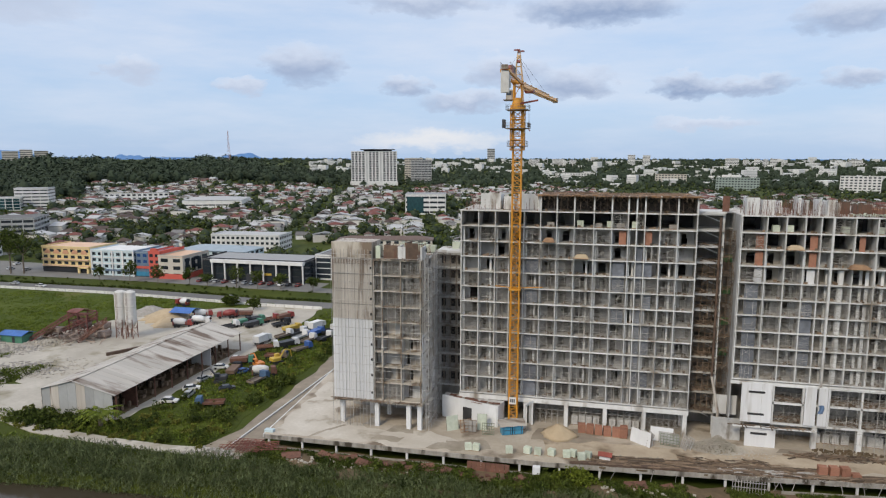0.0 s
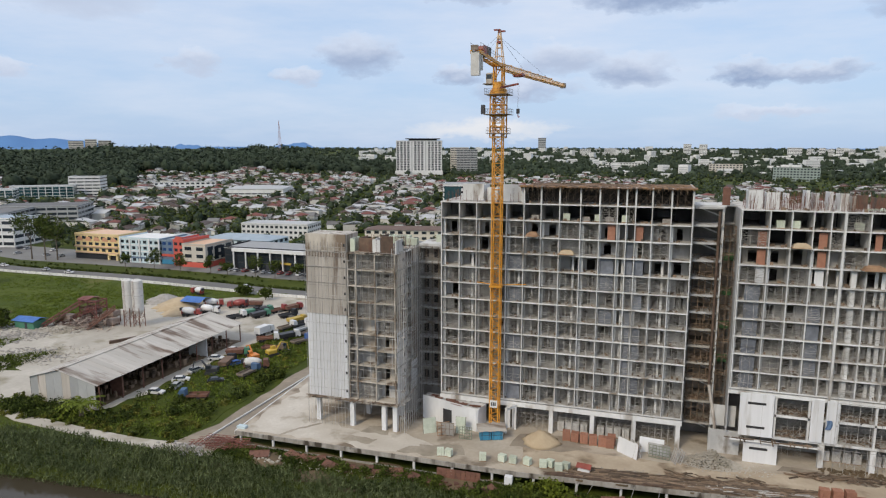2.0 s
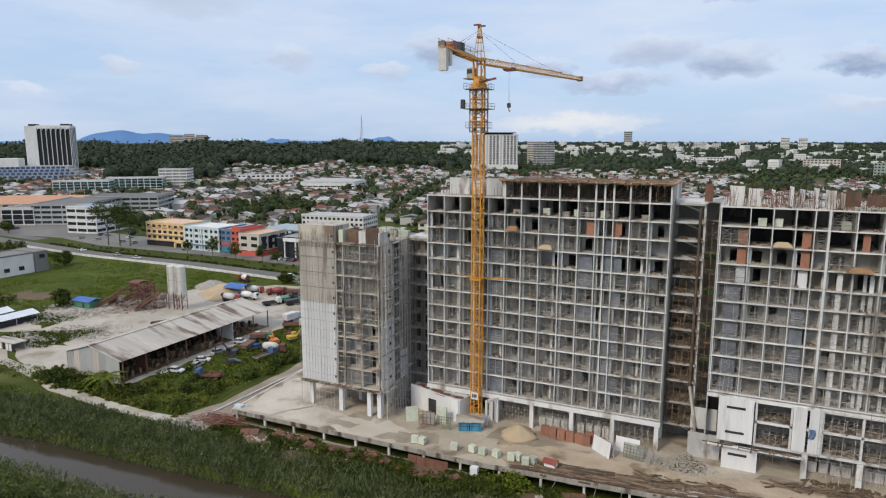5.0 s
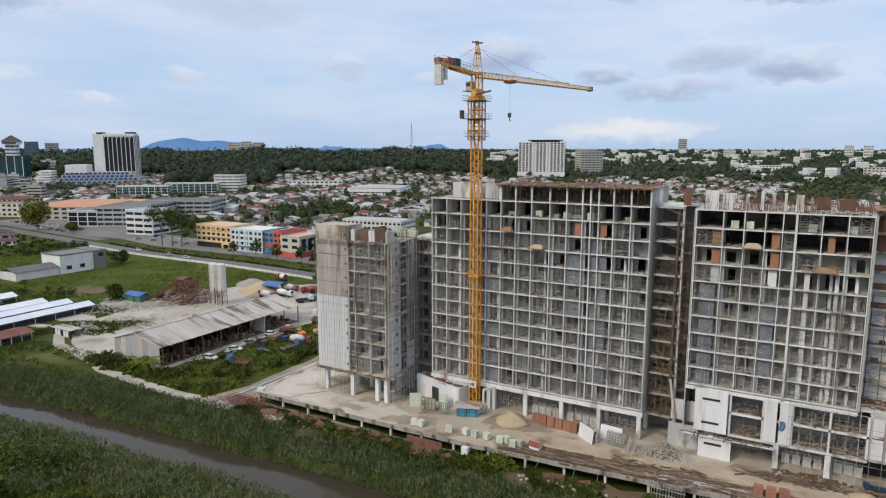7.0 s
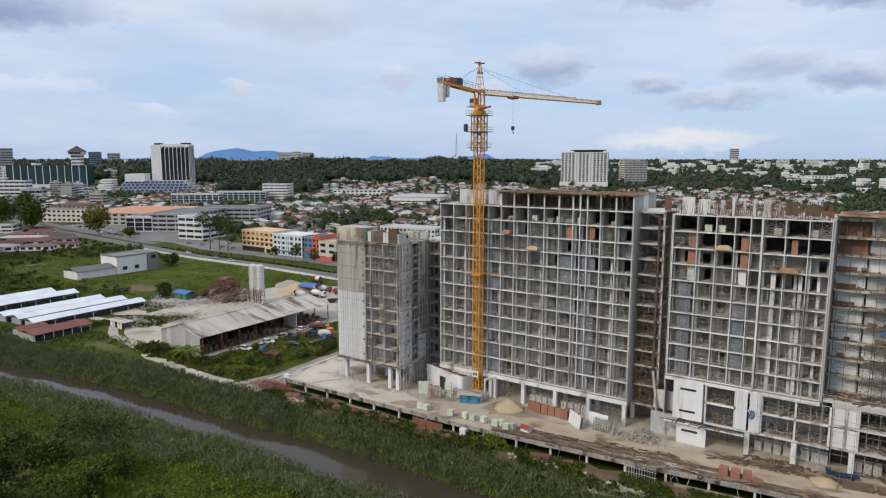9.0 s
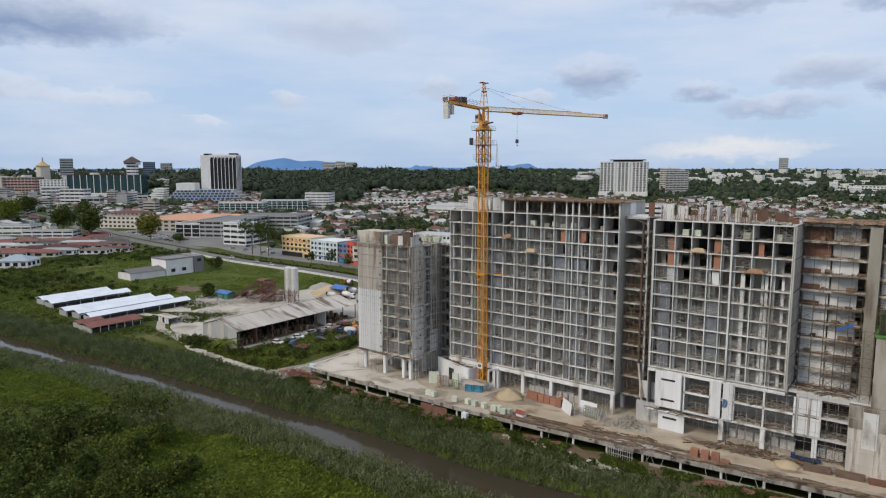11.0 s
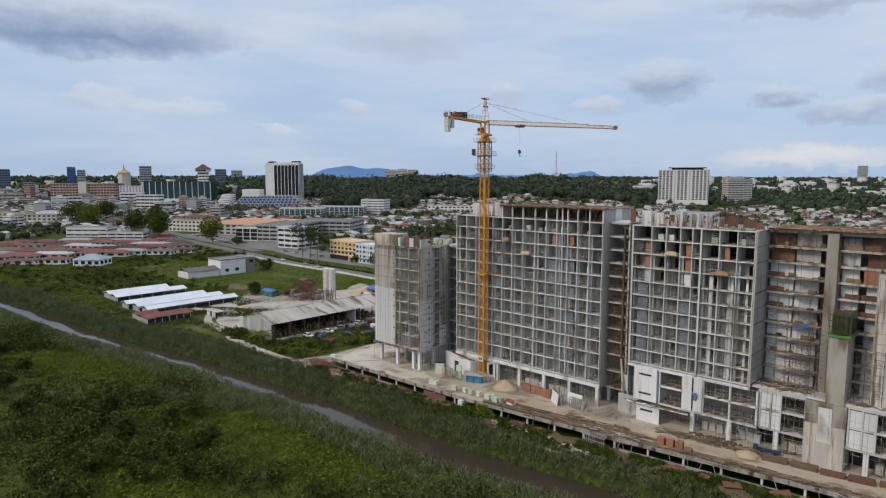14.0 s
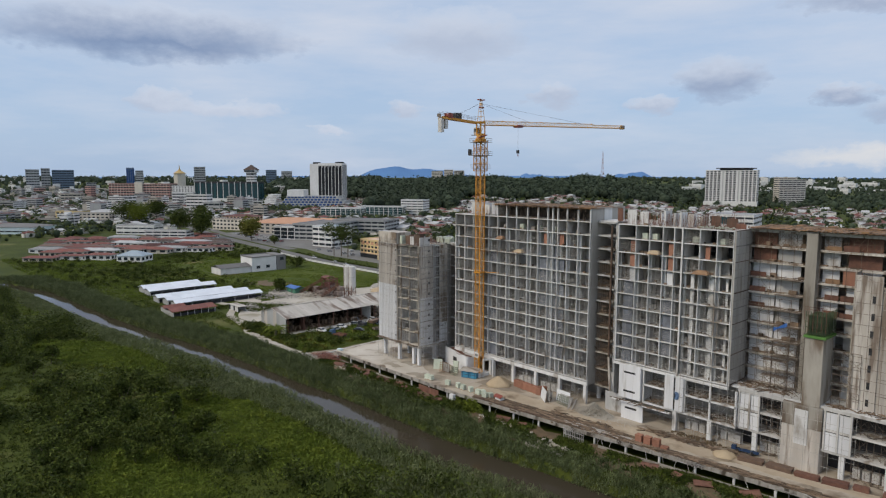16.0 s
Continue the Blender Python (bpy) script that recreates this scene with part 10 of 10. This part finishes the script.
for x, y, h, r, leaf, lab in [(-296, 270.5, 19, 7.2, LEAF, "tall slender tree with a sparse green crown"), (-281, 272.5, 18.5, 7, LEAF, "tall slender tree with a sparse green crown"), (-288, 271.5, 18, 5, LEAF, "tall thin-crowned roadside tree"),
                              (-438, 276.5, 18, 8.5, LEAF_YELLOW, "spreading tree with yellowing leaves"), (-489, 252, 25, 12, LEAF, "broad dark green rain tree"), (-537, 251, 28, 12, LEAF, "broad dark green rain tree"),
                              (-640, 318, 18, 10, LEAF, "broad green tree beside the road"), (-672, 257, 28, 14, LEAF_LIGHT, "very large bright green spreading tree"), (-694, 250, 31, 16, LEAF, "large dark green tree"),
                              (-790, 318, 20, 12, LEAF, "large dark tree in the town"), (-476, 290, 8, 4, LEAF, "small round street tree"), (-395, 276, 7, 4.5, LEAF, "low round tree by the car park"), (-408, 282, 7, 4.5, LEAF, "low round tree by the car park")]:
    tree(lab, x, y, h, r, leaf, 34 if r > 11 else 22 if r > 7.5 else 14, 90 if r > 7.5 else 46, 0.75 if r > 8 else 0.5, 0.4 if h < 22 else 0.7, bare=0.42 if "slender" in lab or "thin" in lab else 0.22)
for i, x in enumerate([-230, -214, -198, -182, -172, -158, -147, -136, -120, -104, -88]):
    tree("small leafy street tree before the shops", x, 264.8 + (i % 2) * 1.2, 7.0 + (i * 7 % 4), 3.0 + (i % 3) * 0.5, LEAF, 11, 44, 0.42, 0.16, "street trees before the shops", 0.3)
tree("bushy green tree beside the hut", -187.5, 166, 7.5, 3.6, LEAF, 16, 60, 0.5, 0.3, "trees in the yard", 0.12)
tree("bushy tree behind the white barn", -262, 219, 7, 5, LEAF, 14, 60, 0.5, 0.3, "trees in the yard", 0.12)
tree("green tree at the edge of the meadow", -140, 232, 5, 4, LEAF, 14, 50, 0.5, 0.2, "trees in the yard", 0.12)
tree("tree beside the silos", -128, 227, 5, 3, LEAF, 10, 50, 0.45, 0.2, "trees in the yard", 0.12)
# oil palm before the shed
palm = thing("oil_palm", "spreading oil palm with long arching fronds", "palm", at=pose(-104.5, 117.6, G + 0.6))
part("trunk", Mesh().cyl(0, 0, 0, 2.4, 0.5, 10, 0.42), BARK, palm)
for k in range(26):
    a, up = 2 * math.pi * k * 0.382, 0.35 + 0.6 * (k / 26)
    d = np.array([math.cos(a), math.sin(a)])
    pv, pf = [], []
    spine = [(d[0] * 4.6 * s, d[1] * 4.6 * s, 2.4 + 4.2 * up * s - 4.4 * s * s * (1.1 - up * 0.5)) for s in np.linspace(0, 1, 9)]
    m = Mesh()
    for i in range(8):
        m.tube(spine[i], spine[i + 1], 0.05, 3)
        for s in (-1, 1):
            p = np.array(spine[i + 1])
            side = np.array([-d[1], d[0], 0]) * s
            q = p + side * (1.1 - 0.09 * i) + np.array([d[0], d[1], 0]) * 0.35 - np.array([0, 0, 0.35])
            e = np.array([d[0], d[1], 0]) * 0.28
            m.add([tuple(p - e), tuple(p + e), tuple(q)], [(0, 1, 2)])
    part("frond", m, LEAF_LIGHT, palm)


# ---------------------------------------------------------------- shrubs, reeds and grass
def off_river(x, y):
    return y - np.interp(x, RIVER_X, RIVER_Y)


def bush_field(name, label, pts, r0, r1, leaf, per=90, size=0.34, squash=0.75):
    """Many leafy shrubs that cannot be counted."""
    cl = []
    for x, y in pts:
        r = rng.uniform(r0, r1)
        z = float(land(x, y))
        cl.append(clumped((x, y, z + r * 0.55), (r, r, r * squash), 7, per // 7 + 4))
    v, f = leaves(np.concatenate(cl), size, 0.5)
    tagged(new(name, arrays(name, v, f, leaf)), label, "shrubs", kind="stuff")


def in_band(n, x0, x1, lo, hi, clear=None):
    """Random ground points between two offsets from the river."""
    x = rng.uniform(x0, x1, n)
    y = np.interp(x, RIVER_X, RIVER_Y) + rng.uniform(lo, hi, n)
    return x, y


# open bright glades and dark thicket on the near field
GLADES = [(-112, 67, 44, 12, 24), (-26, 70, 40, 11, 8), (-10, 42, 22, 10, 0), (-222, 62, 20, 5, 5), (-150, 20, 30, 9, 0), (-290, 62, 30, 7, 10)]


def glade(x, y):
    """How far a place lies inside the open glades: above 0 inside."""
    best = np.full(np.shape(x), -9.0)
    for cx, cy, rx, ry, turn in GLADES:
        c, s_ = math.cos(radians(turn)), math.sin(radians(turn))
        u, w = ((x - cx) * c + (y - cy) * s_) / rx, (-(x - cx) * s_ + (y - cy) * c) / ry
        best = np.maximum(best, 1 - np.hypot(u, w))
    return best + 0.16 * bump_noise(x, y, 5.0) + 0.10 * bump_noise(x, y, 13.0)


x, y = rng.uniform(-300, 40, 1250), rng.uniform(-6, 84, 1250)
dense = 0.5 * bump_noise(x, y, 17.0) + 0.25 * bump_noise(x, y, 41.0)
keep = (glade(x, y) < -0.05) & (off_river(x, y) < -16) & (dense > -0.28 - 0.3 * (np.hypot((x + 60) / 40, (y - 50) / 17) < 1))
bush_field("thicket", "dense dark green thicket on the near river field", list(zip(x[keep], y[keep])), 2.2, 5.6, LEAF, 300, 0.29, 1.0)
pts = list(zip(rng.uniform(-280, 60, 300), rng.uniform(8, 84, 300)))
pts = [(px, py) for px, py in pts if off_river(px, py) < -13]
bush_field("low_shrubs", "low bright green shrubs over the near field", pts, 0.6, 1.5, LEAF_LIGHT, 60, 0.28, 0.7)
for k, (tx_, ty2) in enumerate([(-95, 44), (-75, 48), (-67, 53), (-70, 62), (-49, 59), (-54, 67), (-34, 60), (-22, 50), (-27, 43), (-38, 30), (-40, 38), (-33, 52), (-47, 48), (-171, 57), (-198, 51), (-137, 40), (-121, 48), (-110, 41), (-58, 41), (-84, 38), (-62, 46)]):
    tree("small bushy tree rising from the thicket", tx_, ty2, 4.6 + (k * 7 % 5) * 0.5, 2.5 + (k * 3 % 4) * 0.4, LEAF, 14, 150, 0.27, 0.14, "trees in the thicket", 0.12)
# shrubs on the far side
pts = list(zip(rng.uniform(-128, -100, 46), rng.uniform(113.5, 121, 46))) + list(zip(rng.uniform(-98, -76, 24), rng.uniform(114, 138, 24))) + list(zip(rng.uniform(-83, -76, 14), rng.uniform(136, 156, 14))) + list(zip(rng.uniform(-82, -76, 26), rng.uniform(140, 200, 26)))
pts = [(px, py) for px, py in pts if math.hypot(px + 104.5, py - 117.6) > 4.5]
bush_field("yard_shrubs", "overgrown green shrubs around the shed and lot", pts, 0.9, 2.4, LEAF, 200, 0.25, 0.85)
pts = list(zip(rng.uniform(-130, -76, 120), rng.uniform(113, 126, 120))) + list(zip(rng.uniform(-100, -78, 130), rng.uniform(120, 196, 130)))
pts = [(x, y) for x, y in pts if not (-125 < x < -103 and y > 121.5)]
bush_field("lot_weeds", "bright weeds among the scrap vehicles", pts, 0.35, 0.9, LEAF_YELLOW, 60, 0.26, 0.7)
pts = list(zip(rng.uniform(-9, 1, 34), rng.uniform(115.2, 117.4, 34))) + list(zip(rng.uniform(36, 46, 20), rng.uniform(114, 118, 20))) + list(zip(rng.uniform(-60, 100, 60), rng.uniform(111, 113.5, 60)))
edge_pts = list(zip(rng.uniform(-5.5, 1.5, 9), rng.uniform(115.0, 116.8, 9)))
bush_field("edge_bush", "bushy bright green growth climbing over the deck edge", edge_pts, 1.5, 2.4, LEAF_LIGHT, 220, 0.26, 1.35)
bush_field("bank_shrubs", "bright green shrubs at the foot of the deck", pts, 0.6, 1.5, LEAF, 100, 0.25, 1.2)
pts = list(zip(rng.uniform(-330, -60, 520), np.full(520, 0.0)))
pts = [(x, np.interp(x, [-331, -276, -207, -165, -130], [259.5, 253.3, 253.3, 250.2, 247.4]) + rng.uniform(-1, 1)) for x, _ in pts] + [(x, rng.uniform(257.6, 266) - max(0, x + 200) * 0.02) for x in rng.uniform(-330, -90, 60)]
bush_field("median_hedge", "low dark hedge on the median strip", pts, 0.35, 0.8, LEAF, 34, 0.24, 0.8)
pts = list(zip(rng.uniform(-420, -240, 130), rng.uniform(88, 152, 130))) + list(zip(rng.uniform(-440, -330, 90), rng.uniform(205, 250, 90))) + list(zip(rng.uniform(-330, -205, 60), rng.uniform(104, 168, 60))) + list(zip(rng.uniform(-330, -270, 40), rng.uniform(215, 238, 40))) + list(zip(rng.uniform(-378, -325, 60), rng.uniform(165, 245, 60)))
pts = [(x, y) for x, y in pts if off_river(x, y) > 9 and not any(x0 < x < x1 and y0 < y < y1 for x0, x1, y0, y1 in ((-242, -216, 110, 149), (-210, -177, 106, 155), (-184, -160, 99, 124), (-278, -254, 163, 213)))]
bush_field("field_shrubs", "dark shrubs along the edges of the rough field", pts, 0.8, 2.6, LEAF, 70, 0.42, 0.75)

# reeds along both banks
rx1, ry1 = in_band(15500, -330, 130, 4.9, 17.0)
keep = (ry1 < np.interp(rx1, [-330, -235, -165, -150, -117, -84, -66, 30, 130], [96, 99, 99, 113, 110.8, 108.6, 107.6, 111.0, 119.5])) & (rng.uniform(0, 1, 15500) < 0.93)
rx2, ry2 = in_band(8000, -330, 130, -16.5, -5.6)
wet = off_river(rx2, ry2) > -5.7 - 1.3 * smooth(-45, -20, rx2)
rx2, ry2 = rx2[~wet], ry2[~wet]
rxf, ryf = in_band(3200, -330, 130, 4.6, 7.6)
rx3, ry3 = in_band(4500, -75, 120, -26, -14)
open_ground = glade(rx3, ry3) < 0.05
rx3, ry3 = rx3[open_ground], ry3[open_ground]
x, y = np.concatenate([rx1[keep], rx2, rx3, rxf]), np.concatenate([ry1[keep], ry2, ry3, ryf])
low_bank = np.where(off_river(x, y) < 0, np.clip((x + 200) / 90, 0.35, 1), 1.0)
o = np.abs(off_river(x, y))
h = np.clip(1.3 + (o - 5.4) * 0.2, 0.6, 2.2) * (0.85 + 0.4 * bump_noise(x, y, 6.0)) + 0.25
v, f = clumps(np.c_[x, y, land(x, y) - 0.05], h * 1.15 * low_bank, 0.42, 14, 0.30, 0.24, 1.3)
north = np.repeat(off_river(x, y) > 0, 14)
v = v.reshape(-1, 3, 3)
for side, mat, label in ((north, REED_DARK, "tall dark green reeds below the building site"), (~north, REED, "tall grey-green reeds on the near river bank")):
    q = v[side].reshape(-1, 3)
    tagged(new("river_reeds", arrays("river_reeds", q, np.arange(len(q)).reshape(-1, 3), mat)), label, "reeds", kind="stuff")
# creepers and grass over the near field, bright and dull patches
n = 28000
x, y = rng.uniform(-290, 90, n), rng.uniform(-14, 92, n)
gx2, gy2 = rng.uniform(-170, 40, 26000), rng.uniform(30, 88, 26000)
inside = glade(gx2, gy2) > -0.05
x, y = np.concatenate([x, gx2[inside]]), np.concatenate([y, gy2[inside]])
keep = off_river(x, y) < np.where(x > -40, -8.8, -8.0)
x, y = x[keep], y[keep]
tone = 2.2 * glade(x, y) + 0.3 * bump_noise(x + 40, y, 7.0) + rng.normal(0, 0.30, len(x)) + 0.1
hgt = 0.35 + 0.35 * np.clip(bump_noise(x, y, 8.0), -0.5, 1)
for name, pick, mat, label in (("field_creepers", tone > 0.1, BLADE, "bright green creepers and grass over the near field"), ("field_weeds", tone <= 0.1, LEAF, "darker leafy weeds over the near field")):
    if mat is LEAF:
        pick = pick & (rng.uniform(0, 1, len(x)) < np.where((x > -120) & (x < 10) & (y < 66), 0.95, 0.4))
    v, f = clumps(np.c_[x[pick], y[pick], land(x[pick], y[pick]) - 0.05], hgt[pick], 0.85, 15, 0.25, 0.5, 0.7)
    tagged(new(name, arrays(name, v, f, mat)), label, "grass", kind="stuff")
# rough growth beyond the river
n = 40000
x, y = rng.uniform(-430, -62, n), rng.uniform(84, 236, n)
o = off_river(x, y)
shed_ground = np.zeros(len(x), bool)
for x0, x1, y0, y1 in ((-240, -217.5, 111, 147.5), (-208, -178.5, 107.5, 153.5), (-182, -161.5, 100.5, 122.5), (-276, -256, 165, 211)):
    shed_ground |= (x > x0) & (x < x1) & (y > y0) & (y < y1)
yard_ground = (x > -205) & (x < -99) & (y > 121)
shed_ground |= (np.hypot((x + 214) / 11, (y - 174) / 7) + 0.25 * bump_noise(x, y, 2.0) < 1)
meadow_ground = (x > -330) & (x < -176) & (y > 162)
keep = (o > 9) & ~shed_ground & ~yard_ground & ~((x > -300) & (y > 240)) & ~((x > -150) & (y > 109.8) & (y < 114.5)) & ~((x > -77) & (y > 110))
keep &= ~(meadow_ground & (rng.uniform(0, 1, n) < 0.45))
vx, vy = rng.uniform(-187, -146, 2600), rng.uniform(122, 160, 2600)
v1 = (vx < -149) & (vx > -172) & (vy < 146 + (vx + 159) * 0.5) & (vy > 124 + np.clip(vx + 165, 0, 20) * 0.55) & ~((vx > -164.5) & (vy < 132))
v2 = (vx < -170) & (vy > 147.5) & (vy < 158)
ux, uy = rng.uniform(-206, -122, 4200), rng.uniform(160, 237, 4200)
v3 = ux < np.interp(uy, [160, 176, 200, 218, 228, 237], [-191, -180.5, -171.5, -161.5, -141, -124]) + rng.normal(0, 0.8, 4200)
x, y = np.concatenate([x[keep], vx[v1 | v2], ux[v3]]), np.concatenate([y[keep], vy[v1 | v2], uy[v3]])
meadow = (x > -330) & (x < -120) & (y > 160)
tone = bump_noise(x, y, 23.0) + rng.normal(0, 0.4, len(x)) + 0.7 * ((x > -132) & (y > 113)) + 1.6 * meadow + 0.3
for name, pick, mat, label in (("bank_growth", tone > 0.15, BLADE, "bright rough grass beyond the river"), ("dark_growth", tone <= 0.15, LEAF, "dark leafy growth beyond the river")):
    v, f = clumps(np.c_[x[pick], y[pick], land(x[pick], y[pick]) - 0.03], (0.7 - 0.35 * ((y[pick] > 160) & (x[pick] < -120))) + 0.4 * np.clip(bump_noise(x[pick], y[pick], 9.0), -0.6, 1), 0.8, 10, 0.27, 0.5, 0.8)
    tagged(new(name, arrays(name, v, f, mat)), label, "grass", kind="stuff")
# weeds on the bank below the deck
n = 13000
x = rng.uniform(-66, 110, n)
y = np.interp(x, [-66, -8, 30, 80, 110], [107.4, 108.4, 111.5, 116.5, 119.5]) + rng.uniform(-0.5, 8.6, n)
keep = (y < np.array([edge_y(q) for q in x]) - 1.2) & (bump_noise(x, y, 3.1) + 0.5 * bump_noise(x, y, 11.0) > -0.32)
x, y = x[keep], y[keep]
v, f = clumps(np.c_[x, y, np.maximum(land(x, y), -2.3)], 0.55, 0.4, 9, 0.24, 0.5, 0.9)
tagged(new("bank_weeds", arrays("bank_weeds", v, f, LEAF)), "patchy weeds on the bank below the deck", "weeds", kind="stuff")
